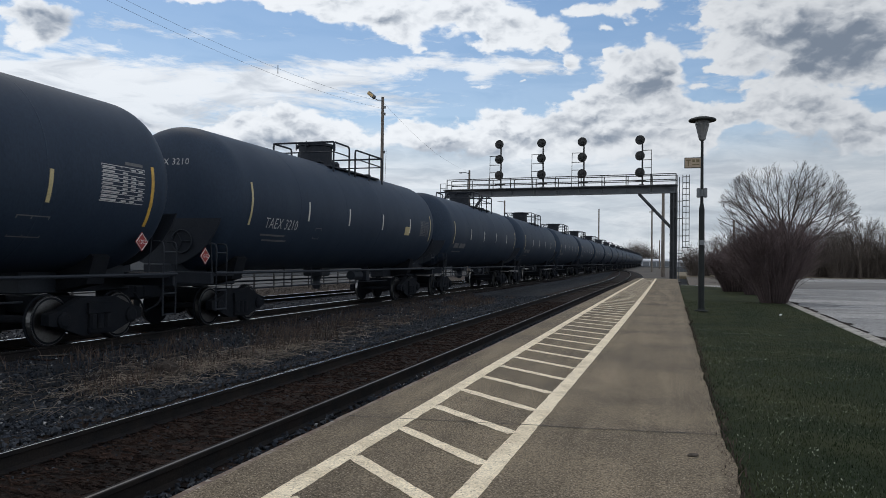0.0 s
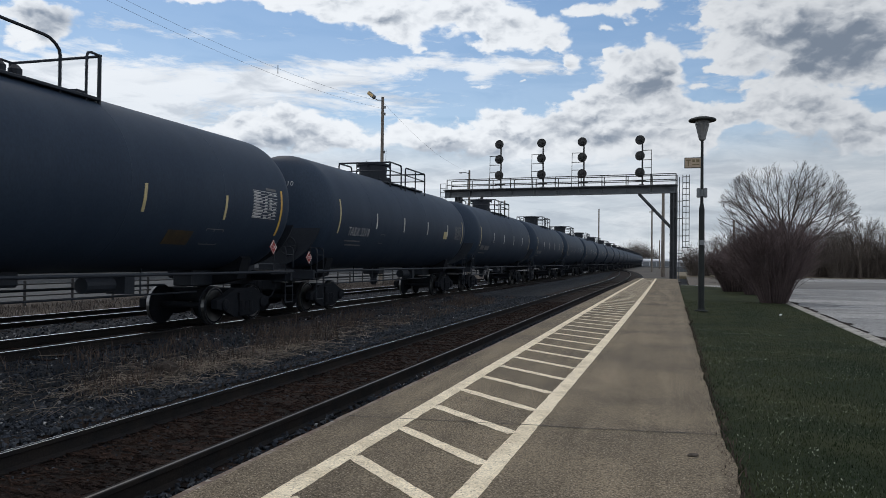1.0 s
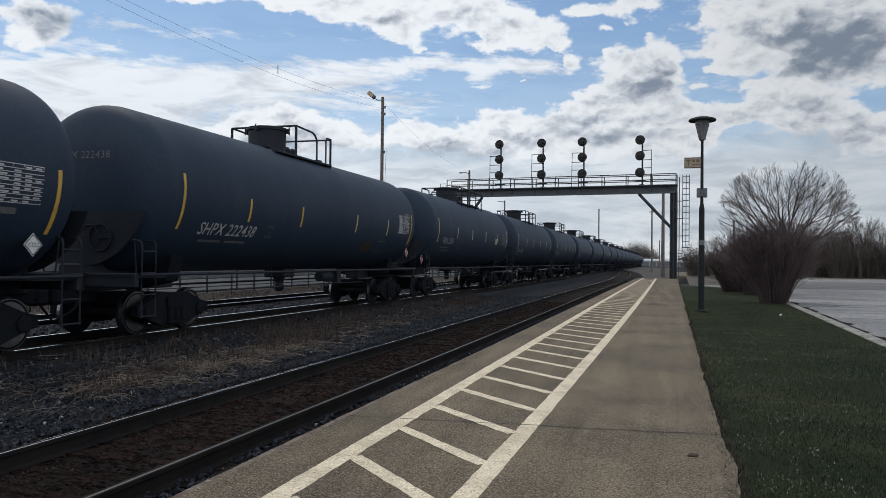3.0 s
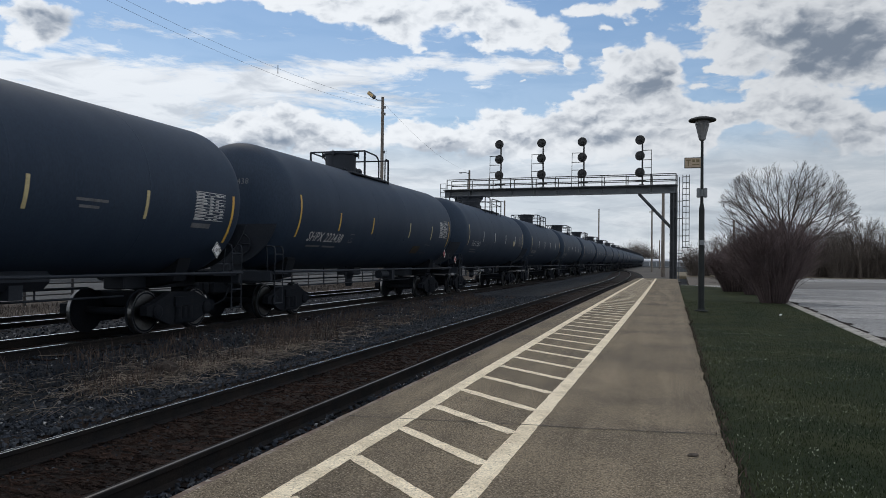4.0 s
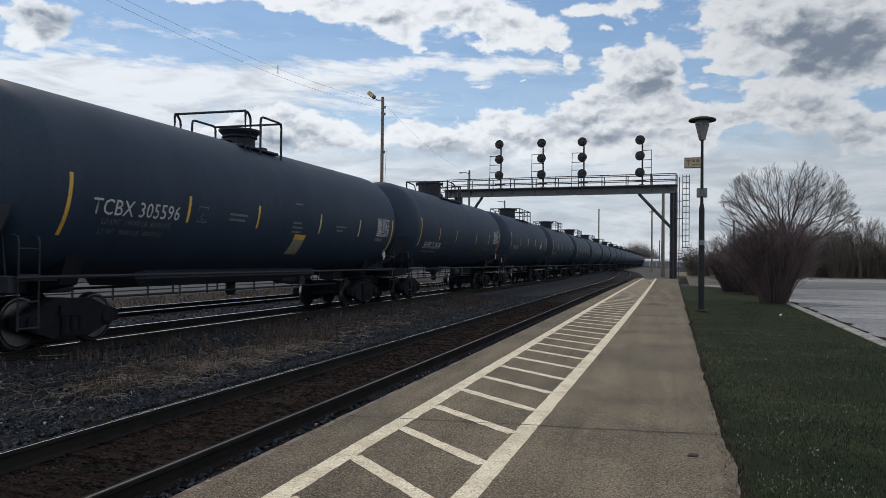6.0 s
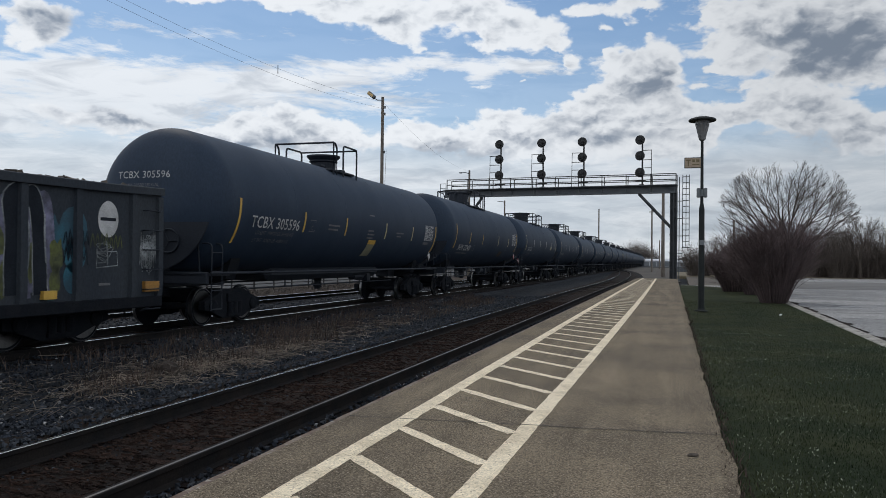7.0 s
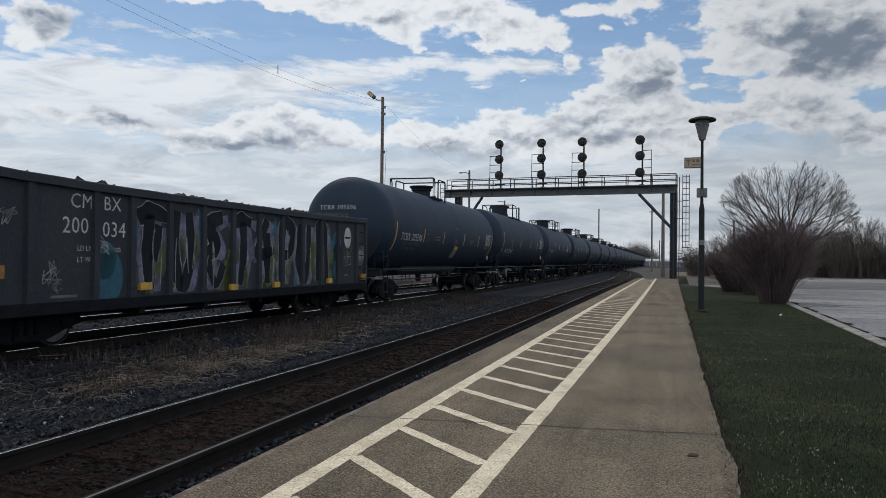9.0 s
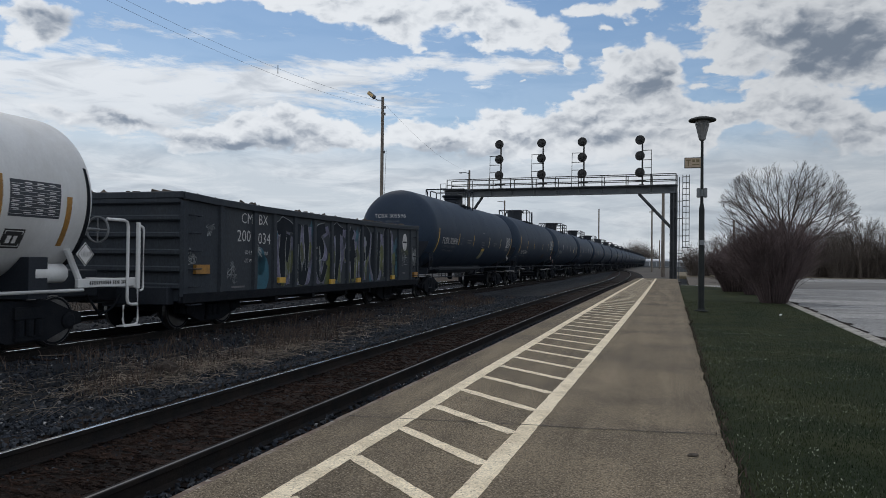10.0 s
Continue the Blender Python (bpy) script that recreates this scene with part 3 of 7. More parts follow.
# -- painted lines, a few millimetres proud
def build_lines():
    ladder = thing("safety_marking", pose(0, 0, 0), "cream painted safety ladder marking worn on the platform", "road marking")
    for name, c, shift in (("line", -2.324, left_shift), ("line", -1.209, line_shift)):
        bm = bmesh.new()
        ys = list(steps(-1, 30, 620)) + list(steps(30.4, 75.2, 120))
        rows = [[bm.verts.new((c + shift(y) - 0.082 + wobble(y, 0.010, c * 3, 6), y, 0.004)), bm.verts.new((c + shift(y) + 0.082 + wobble(y, 0.010, c * 7, 6), y, 0.004))] for y in ys]
        for p, q in zip(rows, rows[1:]):
            bm.faces.new((p[0], p[1], q[1], q[0]))
        part(name, bm, PAINT_LINE, ladder)
    for i in range(-6, 72):
        y = 5.44 + 1.062 * i
        if y > 71:
            break
        bm = bmesh.new()
        left, right = -2.25 + left_shift(y), -1.285 + line_shift(y - 1)
        rows = []
        for j in range(25):
            f = j / 24
            x, yy = left + (right - left) * f, y - 0.05 - 0.965 * f
            w = 0.062 + 0.022 * min(max((y - 14) / 20, 0), 1) + wobble(f * 3 + i * 5, 0.012, 2.5, 3)
            rows.append([bm.verts.new((x - 0.7 * w, yy - 0.7 * w, 0.0045)), bm.verts.new((x + 0.7 * w, yy + 0.7 * w, 0.0045))])
        for p, q in zip(rows, rows[1:]):
            bm.faces.new((p[0], q[0], q[1], p[1]))
        part("bar", bm, PAINT_LINE, ladder)


build_lines()


def build_crack(y0, seed, width=0.012):
    bm = bmesh.new()
    rows = []
    for x in steps(-2.88, 0.47, 90):
        y = y0 + 0.09 * (x + 2.9) + wobble(x, 0.03, seed, 2.2)
        w = width * (0.7 + 0.5 * noise.noise((x * 4, seed, 0)))
        rows.append([bm.verts.new((x + platform_shift(y), y - w, 0.0058)), bm.verts.new((x + platform_shift(y), y + w, 0.0058))])
    for p, q in zip(rows, rows[1:]):
        bm.faces.new((p[0], q[0], q[1], p[1]))
    part("joint", bm, CRACK, platform)


for y0, seed in ((6.76, 1), (14.4, 3), (22.1, 5), (29.8, 7), (37.5, 9)):
    build_crack(y0, seed)


# ---------------------------------------------------------------- tracks
RAIL_SECTION = [(-0.07, -0.17), (-0.07, -0.158), (-0.012, -0.14), (-0.009, -0.05), (-0.036, -0.036), (-0.036, -0.006), (-0.030, -0.001),
                (0.030, -0.001), (0.036, -0.006), (0.036, -0.036), (0.009, -0.05), (0.012, -0.14), (0.07, -0.158), (0.07, -0.17)]
RAIL_HEAD = [(-0.034, -0.006), (-0.029, -0.0006), (-0.014, 0.0016), (0.008, 0.0016), (0.022, 0.0002), (0.030, -0.003), (0.030, -0.006)]


RAIL_LIP = [(0.000, -0.004), (0.003, 0.0014), (0.017, 0.0008), (0.024, -0.001), (0.026, -0.005)]


def build_track(name, centre, ys, label, bed, bed_label, sunk=0.0):
    track = thing(name, pose(0, 0, 0), label, "railway track", kind="structure")
    for side in (-1, 1):
        path = [(centre(y) + side * GAUGE, y, RAIL_Z) for y in ys]
        rail = part("rail", sweep(bmesh.new(), RAIL_SECTION, path), RAIL_RUST, track)
        dull = name == "near_track" and side > 0
        part("running_surface", sweep(bmesh.new(), RAIL_LIP if dull else RAIL_HEAD, path), RAIL_DULL if dull else RAIL_TOP, rail, "dull worn steel running surface" if dull else "polished steel running surface")
    bm = bmesh.new()
    rows = []
    for y in ys:
        c = centre(y)
        rows.append([bm.verts.new((c + u, y, w - (sunk if abs(u) < 1.7 else 0.0) + 0.018 * noise.noise((u * 3, y * 2.2, 2)))) for u, w in
                     ((-2.3, -0.42), (-1.75, -0.31), (-1.3, -0.265), (-0.6, -0.26), (0, -0.255), (0.6, -0.26), (1.3, -0.265), (1.75, -0.33), (2.0, -0.42))])
    for p, q in zip(rows, rows[1:]):
        for i in range(len(p) - 1):
            bm.faces.new((p[i], p[i + 1], q[i + 1], q[i]))
    tagged(part(name.replace("track", "bed"), bm, bed), bed_label, "track bed", kind="structure")
    return track


NEAR_YS = list(steps(-8, 40, 120)) + list(steps(41, 180, 100))
TRAIN_YS = list(steps(-10, 60, 90)) + list(steps(62, 460, 100))
near_track = build_track("near_track", near_x, NEAR_YS, "rusty rails on dark wooden ties beside the platform", DIRT, "dark brown dirty track bed beside the platform", 0.045)
train_track = build_track("busy_track", train_x, TRAIN_YS, "rusty rails with polished heads under the freight train", BALLAST, "dark ballast bed under the freight train", 0.04)
far_track = build_track("far_track", far_x, TRAIN_YS, "rusty rails of an empty track behind the train", BALLAST, "dark grey ballast bed of the empty track")


# ---------------------------------------------------------------- freight train
TANK_R, TANK_Z, ALONG = 1.76, 3.06, 0.974


def tank_patch(y0, y1, z0, z1, radius=TANK_R, centre_z=TANK_Z, lean=0.0, lift=0.006, n=8):
    """A thin curved plate on the tank's near side between two heights."""
    a0, a1 = math.asin((z0 - centre_z) / radius), math.asin((z1 - centre_z) / radius)
    y0, y1 = y0 * ALONG, y1 * ALONG
    bm = bmesh.new()
    rows = []
    for i in range(n + 1):
        a = a0 + (a1 - a0) * i / n
        f = i / n
        row = []
        for y, rr in ((y0, radius - 0.01), (y0, radius + lift), (y1, radius + lift), (y1, radius - 0.01)):
            row.append(bm.verts.new((rr * math.cos(a), y + lean * f, centre_z + rr * math.sin(a))))
        rows.append(row)
    for p, q in zip(rows, rows[1:]):
        for i in range(3):
            bm.faces.new((p[i], p[i + 1], q[i + 1], q[i]))
    bmesh.ops.recalc_face_normals(bm, faces=bm.faces)
    return bm


def tank_words(words, size, y, z, radius=TANK_R, centre_z=TANK_Z, shear=0.0, squeeze=1.0, bold=0.0):
    """Lettering laid on the near side of a tank, its foot at height z."""
    bm = lettering(words, size, bold)
    a0 = math.asin((z - centre_z) / radius)
    for v in bm.verts:
        a = a0 + v.co.y / radius
        rr = radius + 0.013
        v.co = Vector((rr * math.cos(a), y * ALONG + v.co.x * squeeze + v.co.y * shear, centre_z + rr * math.sin(a)))
    bmesh.ops.recalc_face_normals(bm, faces=bm.faces)
    return bm


def bars_on_tank(rows, radius=TANK_R, centre_z=TANK_Z):
    """Lines of small writing as plain bars: y0, y1, z of the foot, height."""
    bm = bmesh.new()
    for y0, y1, z, h in rows:
        other = tank_patch(y0, y1, z, z + h, radius, centre_z, lift=0.004, n=1)
        data = bpy.data.meshes.new("bars")
        other.to_mesh(data)
        other.free()
        bm.from_mesh(data)
        bpy.data.meshes.remove(data)
    return bm


def stencil_lines(car, material, rows, radius=TANK_R, centre_z=TANK_Z):
    """Each line of small writing as a part of its own."""
    for row in rows:
        part("stencil_line", bars_on_tank([row], radius, centre_z), material, car)


def tank_shell(hl, radius, centre_z, depth):
    profile = []
    for i in range(13):
        a = math.pi / 2 * (1 - i / 12)
        profile.append((-hl - depth * math.sin(a), max(radius * (1 - math.sin(a) ** 2.7) ** (1 / 2.7) if math.sin(a) < 0.9999 else 0.02, 0.02)))
    for f in (-0.6, -0.2, 0.2, 0.6):
        profile.append((hl * f, radius))
    for i in range(13):
        a = math.pi / 2 * (i / 12)
        profile.append((hl + depth * math.sin(a), max(radius * (1 - math.sin(a) ** 2.7) ** (1 / 2.7) if math.sin(a) < 0.9999 else 0.02, 0.02)))
    return lathe(bmesh.new(), profile, "Y", 72, (0, 0, centre_z))


def wheelset_mesh():
    bm = bmesh.new()
    for side in (-1, 1):
        c = side * 0.757
        s = side
        prof = [(c - s * 0.075, 0.485), (c - s * 0.05, 0.485), (c - s * 0.042, 0.462), (c + s * 0.06, 0.452), (c + s * 0.065, 0.385), (c + s * 0.02, 0.37),
                (c - s * 0.01, 0.20), (c + s * 0.07, 0.16), (c + s * 0.09, 0.08)]
        lathe(bm, prof, "X", 32)
    rod(bm, (-1.02, 0, 0), (1.02, 0, 0), 0.08, 12)
    for j in range(3):
        a = j * 2.094
        for side in (-1, 1):
            rod(bm, (side * 1.02, 0.05 * math.cos(a), 0.05 * math.sin(a)), (side * 1.06, 0.05 * math.cos(a), 0.05 * math.sin(a)), 0.018, 6)
    return bm


def tread_mesh(side):
    c = side * 0.757
    return lathe(bmesh.new(), [(c - side * 0.030, 0.42), (c - side * 0.030, 0.4612), (c + side * 0.050, 0.4548), (c + side * 0.059, 0.4535), (c + side * 0.062, 0.43)], "X", 32)


def truck_frame(side, y):
    """The cast side frame of a truck, with its springs and bearing caps."""
    bm = bmesh.new()
    x0, x1 = sorted((side * 0.93, side * 1.10))
    outline = [(-1.22, 0.40), (-1.22, 0.60), (-0.95, 0.66), (-0.45, 0.86), (0.45, 0.86), (0.95, 0.66), (1.22, 0.60), (1.22, 0.40), (0.98, 0.36), (0.42, 0.16), (-0.42, 0.16), (-0.98, 0.36)]
    rings = [[bm.verts.new((x, y + u, w)) for u, w in outline] for x in (x0, x1)]
    n = len(outline)
    for i in range(n):
        bm.faces.new((rings[0][i], rings[0][(i + 1) % n], rings[1][(i + 1) % n], rings[1][i]))
    for r in rings:
        bm.faces.new(r)
    for u in (-0.89, 0.89):
        lathe(bm, [(side * 0.95, 0.15), (side * 1.14, 0.15), (side * 1.17, 0.10)], "X", 14, (0, y + u, 0.47))
    for u in (-0.2, 0, 0.2):
        lathe(bm, [(0.27, 0.085), (0.55, 0.085)], "Z", 10, (side * 1.12, y + u, 0))
    box(bm, *sorted((side * 1.0, side * 1.16)), y - 0.32, y + 0.32, 0.56, 0.76)
    box(bm, *sorted((side * 1.0, side * 1.16)), y - 0.30, y + 0.30, 0.20, 0.28)
    bmesh.ops.recalc_face_normals(bm, faces=bm.faces)
    return bm


CARS = []


def running_gear(car, tc, coupler, material=None):
    """Trucks, wheels and couplers of a car, as its parts."""
    for end in (-1, 1):
        for side in (-1, 1):
            part("truck_side_frame", truck_frame(side, end * tc), STEEL_DARK, car)
        part("bolster", boxes((-1.05, 1.05, end * tc - 0.2, end * tc + 0.2, 0.50, 0.86), bevel=0.03), STEEL_DARK, car)
        for u in (-0.89, 0.89):
            w = part("wheelset", wheelset_mesh(), STEEL_DARK, car, smooth=False)
            w.matrix_basis = pose(0, end * tc + u, 0.457)
            for side in (-1, 1):
                part("tread", tread_mesh(side), WHEEL_TREAD, w, "polished steel wheel tread")
        bm = boxes((-0.17, 0.17, end * (coupler - 1.1), end * (coupler - 0.25), 0.72, 1.02), bevel=0.03)
        box(bm, -0.13, 0.20, *sorted((end * (coupler - 0.3), end * (coupler + 0.03))), 0.68, 1.02, bevel=0.06)
        part("coupler", bm, STEEL_DARK, car)
        part("air_hose", pipe(bmesh.new(), [(0.35, end * (coupler - 0.5), 0.85), (0.38, end * (coupler - 0.25), 0.55), (0.25, end * (coupler + 0.0), 0.42)], 0.025, 6), STEEL_DARK, car)


def deck_rails(y0, y1, hatch, style):
    """Handrails round the loading hatch on top of a tank."""
    bars = []
    top = TANK_Z + TANK_R + (0.67 if style == 1 else 0.58)
    for side in (-1, 1):
        x = side * 0.92
        foot = TANK_Z + math.sqrt(TANK_R ** 2 - 0.92 ** 2) - 0.05
        if style == 0:
            w = x if side > 0 else -1.22
            low = TANK_Z + math.sqrt(TANK_R ** 2 - w * w) - 0.08
            mid, end = y0 + 1.15, y0 + 2.53
            bars.append(pipe(bmesh.new(), [(w, mid, low), (w, mid, top + 0.13)], 0.040))
            bars.append(pipe(bmesh.new(), [(w, mid, top + 0.13), (w, end - 0.25, top + 0.10), (w, end, top - 0.06), (w, end, low)], 0.030))
            bars.append(pipe(bmesh.new(), [(w, y1 - 0.34, low), (w, y1 - 0.34, top + 0.10), (w, y1, top + 0.08)], 0.026))
            bars.append(pipe(bmesh.new(), [(w, y1, low), (w, y1, top + 0.10)], 0.038))
        elif style == 1:
            w = side * 1.05
            bars.append(pipe(bmesh.new(), [(w, y1 - 1.12, foot - 0.1), (w, y1 - 1.12, top), (w, y1, top), (w, y1, foot - 0.1)], 0.032))
            bars.append(pipe(bmesh.new(), [(w, y0 + 0.25, foot - 0.1), (w, y0 + 0.25, top - 0.12), (w, y0 + 0.10, top), (w, y0, top), (w, y0, foot - 0.1)], 0.032))
        else:
            w, low = side * 1.08, foot - 0.12
            bars.append(pipe(bmesh.new(), [(w, y0, low), (w, y0, top), (w, y0 + 1.25, top), (w, y0 + 1.25, low)], 0.032))
            bars.append(pipe(bmesh.new(), [(w, y0 + 1.75, low), (w, y0 + 1.75, top - 0.02), (w, y1, top), (w, y1, low)], 0.032))
            bars.append(pipe(bmesh.new(), [(w, y0, top - 0.32), (w, y0 + 1.25, top - 0.32)], 0.022))
            bars.append(pipe(bmesh.new(), [(w, y0 + 1.75, top - 0.32), (w, y1, top - 0.32)], 0.022))
            bars.append(pipe(bmesh.new(), [(w, (y0 + 1.75 + y1) / 2, low), (w, (y0 + 1.75 + y1) / 2, top - 0.01)], 0.026))
    if style == 1:
        bars.append(pipe(bmesh.new(), [(-1.05, y0, top + 0.01), (1.05, y0, top + 0.01)], 0.032))
        bars.append(pipe(bmesh.new(), [(-1.05, y1, top - 0.01), (1.05, y1, top - 0.01)], 0.030))
    if style == 2:
        for y in (y0, y1):
            bars.append(pipe(bmesh.new(), [(-1.08, y, top), (1.08, y, top)], 0.032))
            bars.append(pipe(bmesh.new(), [(-1.08, y, top - 0.32), (1.08, y, top - 0.32)], 0.022))
    if style == 0:
        bars.append(pipe(bmesh.new(), [(-1.22, y0 + 1.15, top + 0.13), (0.92, y0 + 1.15, top + 0.13)], 0.030))
        bars.append(pipe(bmesh.new(), [(-1.22, y1, top + 0.07), (0.92, y1, top + 0.07)], 0.028))
    return bars


def grating(y0, y1):
    bm = bmesh.new()
    z = TANK_Z + TANK_R - 0.16
    for side in (-1, 1):
        box(bm, *sorted((side * 0.62, side * 0.98)), y0, y1, z - 0.06, z, bevel=0.01)
    for y in (y0, y1 - 0.25):
        box(bm, -0.62, 0.62, y, y + 0.25, z + 0.10, z + 0.15)
    return bm


def hatch_mesh(y, wide):
    """The round housing over the valves, with a flat lid and a few lugs."""
    c = (0, y, 0)
    zt = TANK_Z + TANK_R
    bm = lathe(bmesh.new(), [(zt - 0.14, wide * 0.96), (zt + 0.54, wide * 0.99), (zt + 0.56, wide + 0.03), (zt + 0.64, wide + 0.035), (zt + 0.66, wide - 0.02), (zt + 0.68, 0.1)], "Z", 32, c)
    for a in (0.2, 1.9, 3.4, 4.7):
        u, w = math.cos(a), math.sin(a)
        box(bm, u * (wide + 0.05) - 0.05, u * (wide + 0.05) + 0.05, y + w * (wide + 0.05) - 0.06, y + w * (wide + 0.05) + 0.06, zt + 0.50, zt + 0.63, bevel=0.012)
        rod(bm, (u * (wide + 0.1), y + w * (wide + 0.1), zt + 0.45), (u * (wide + 0.1), y + w * (wide + 0.1), zt + 0.68), 0.02, 6)
    return bm


def low_hatch_mesh(y, wide):
    """A low manway with an eye-bolted, flared lid."""
    c = (0, y, 0)
    zt = TANK_Z + TANK_R
    return lathe(bmesh.new(), [(zt - 0.1, wide * 0.74), (zt + 0.20, wide * 0.74), (zt + 0.24, wide * 0.86), (zt + 0.29, wide * 0.80), (zt + 0.40, wide), (zt + 0.45, wide), (zt + 0.47, wide * 0.6), (zt + 0.48, 0.1)], "Z", 28, c)


def sill_ladder(side, y, z0, z1, wide=0.42):
    bm = bmesh.new()
    x = side * 1.56
    for u in (-wide / 2, wide / 2):
        pipe(bm, [(x - side * 0.25, y + u, z1), (x, y + u, z1), (x, y + u, z0)], 0.02, 6)
    for i in range(4):
        z = z0 + 0.03 + (z1 - z0) * 0.28 * i
        rod(bm, (x, y - wide / 2, z), (x, y + wide / 2, z), 0.016, 6)
    return bm


def tank_car(hl, tc, coupler, bands, hatch, deck, style, wide, label, pale=False, drop=0.0, rise=0.0):
    """A black tank car at the origin, its rail heads at z = 0 and its way along y."""
    car = thing("tank_car", pose(0, 0, 0), label, "tank car", "cars of the freight train")
    part("tank", tank_shell(hl, TANK_R, TANK_Z, 0.80), BLACK, car, smooth=True)
    for y in (-hl * 0.62, -hl * 0.2, hl * 0.2, hl * 0.62):
        part("weld_seam", lathe(bmesh.new(), [(y - 0.02, TANK_R - 0.01), (y - 0.012, TANK_R + 0.0015), (y + 0.012, TANK_R + 0.0015), (y + 0.02, TANK_R - 0.01)], "Y", 72, (0, 0, TANK_Z)), BLACK, car, smooth=True)
    # stub sills, head shields' pads and bolster saddles
    for end in (-1, 1):
        a, b = sorted((end * (hl - 1.9), end * (coupler - 0.55)))
        part("stub_sill", boxes((-0.28, 0.28, a, b, 0.92, 1.48), bevel=0.03), BLACK_OLD, car)
        bm = boxes((-1.50, 1.50, *sorted((end * (coupler - 0.75), end * (coupler - 0.63))), 1.02, 1.30), bevel=0.015)
        box(bm, -1.42, 1.42, *sorted((end * (coupler - 1.7), end * (coupler - 0.63))), 1.20, 1.25)
        part("end_platform", bm, BLACK_OLD, car)
        for side in (-1, 1):
            bm = bmesh.new()
            pts = [(0.30 * side, 0.95), (1.00 * side, 1.10), (1.15 * side, 1.62), (1.00 * side, 1.72), (0.30 * side, 1.50)]
            rows = [[bm.verts.new((u, end * tc + dy, w)) for u, w in pts] for dy in (-0.22, 0.22)]
            for i in range(5):
                bm.faces.new((rows[0][i], rows[0][(i + 1) % 5], rows[1][(i + 1) % 5], rows[1][i]))
            bm.faces.new(rows[0])
            bm.faces.new(rows[1][::-1])
            bmesh.ops.recalc_face_normals(bm, faces=bm.faces)
            part("saddle", bm, STEEL_DARK, car)
        bm = bmesh.new()
        rim = [(1.66 * math.cos(a), TANK_Z + 1.66 * math.sin(a)) for a in steps(-math.pi + 0.32, -0.32, 20)]
        rings = [[bm.verts.new((u, end * (hl + dy), w)) for u, w in rim] for dy in (0.80, 0.84)]
        for i in range(20):
            bm.faces.new((rings[0][i], rings[0][i + 1], rings[1][i + 1], rings[1][i]))
        for ring in rings:
            bm.faces.new(ring)
        bmesh.ops.recalc_face_normals(bm, faces=bm.faces)
        part("head_shield", bm, BLACK_OLD, car)
        for side in (-1, 1):
            part("ladder", sill_ladder(side, end * (coupler - 0.95), 0.42, 1.95), BLACK_OLD, car)
            part("handrail", pipe(bmesh.new(), [(side * 1.15, end * (hl + 0.5), 1.25), (side * 1.15, end * (hl + 0.62), 2.25), (0, end * (hl + 0.92), 2.25)], 0.018, 6), BLACK_OLD, car)
    for side in (-1, 1):
        part("side_rail", pipe(bmesh.new(), [(side * 1.56, -coupler + 0.7, 1.27), (side * 1.56, coupler - 0.7, 1.27)], 0.032, 8), BLACK_OLD, car)
    # brake wheel, brake gear and outlet under the tank
    bm = pipe(bmesh.new(), [(0.55 + 0.27 * math.cos(a), -(hl + 0.86), 2.0 + 0.27 * math.sin(a)) for a in steps(0, 2 * math.pi, 20)], 0.018, 6)
    for j in range(3):
        a = j * 2.094
        rod(bm, (0.55, -(hl + 0.86), 2.0), (0.55 + 0.27 * math.cos(a), -(hl + 0.86), 2.0 + 0.27 * math.sin(a)), 0.012, 6)
    part("brake_wheel", bm, BLACK_OLD, car)
    bm = boxes((-0.35, 0.35, -0.35, 0.35, 1.05, 1.45), bevel=0.05)
    lathe(bm, [(0.62, 0.10), (0.75, 0.16), (0.88, 0.12), (1.10, 0.20)], "Z", 14)
    part("outlet_valve", bm, BLACK_OLD, car)
    bm = lathe(bmesh.new(), [(1.6, 0.16), (2.4, 0.16)], "Y", 14, (0.55, 0, 1.05))
    box(bm, 0.3, 0.75, 2.6, 2.9, 0.85, 1.25)
    pipe(bm, [(0.5, -tc + 1.2, 0.80), (0.5, tc - 1.2, 0.80)], 0.022, 6)
    pipe(bm, [(-0.4, -tc + 1.2, 0.95), (-0.4, tc - 1.2, 0.95)], 0.03, 6)
    for y in (-3.2, -1.4, 3.4):
        rod(bm, (0.5, y, 0.80), (0.5, y, 1.75), 0.02, 6)
    part("brake_gear", bm, BLACK_OLD, car)
    for i, y in enumerate(bands):
        end = i in (0, len(bands) - 1)
        lo, hi = (2.22 - drop * 1.6, 3.38 - drop * 2.8) if end else (2.50 - drop * 0.3, 3.05 - drop * 0.3)
        lo, hi = (lo + rise * 1.15, hi + rise * 0.5) if end else (lo + rise, hi + rise * 0.9)
        part("reflector", tank_patch(y - 0.042, y + 0.042, lo, hi), (BAND_PALE if end else BAND_WHITE) if pale else BAND_YELLOW if i < 3 or end else BAND_PALE, car, "pale reflective strip" if pale else "yellow reflective strip")
    part("hatch", (hatch_mesh if wide else low_hatch_mesh)(hatch, 0.56 if wide else 0.57), BLACK_OLD, car, smooth=False)
    part("deck", grating(*deck), BLACK_OLD, car)
    for bar in deck_rails(deck[0], deck[1], hatch, style):
        part("handrail", bar, BLACK_OLD, car)
    for u in (0.68, 1.0) if wide else ():
        part("valve", lathe(bmesh.new(), [(TANK_Z + TANK_R - 0.1, 0.12), (TANK_Z + TANK_R + 0.12, 0.12), (TANK_Z + TANK_R + 0.2, 0.05)], "Z", 12, (0.25, hatch + u * 1.1, 0)), BLACK_OLD, car)
    running_gear(car, tc, coupler)
    return car


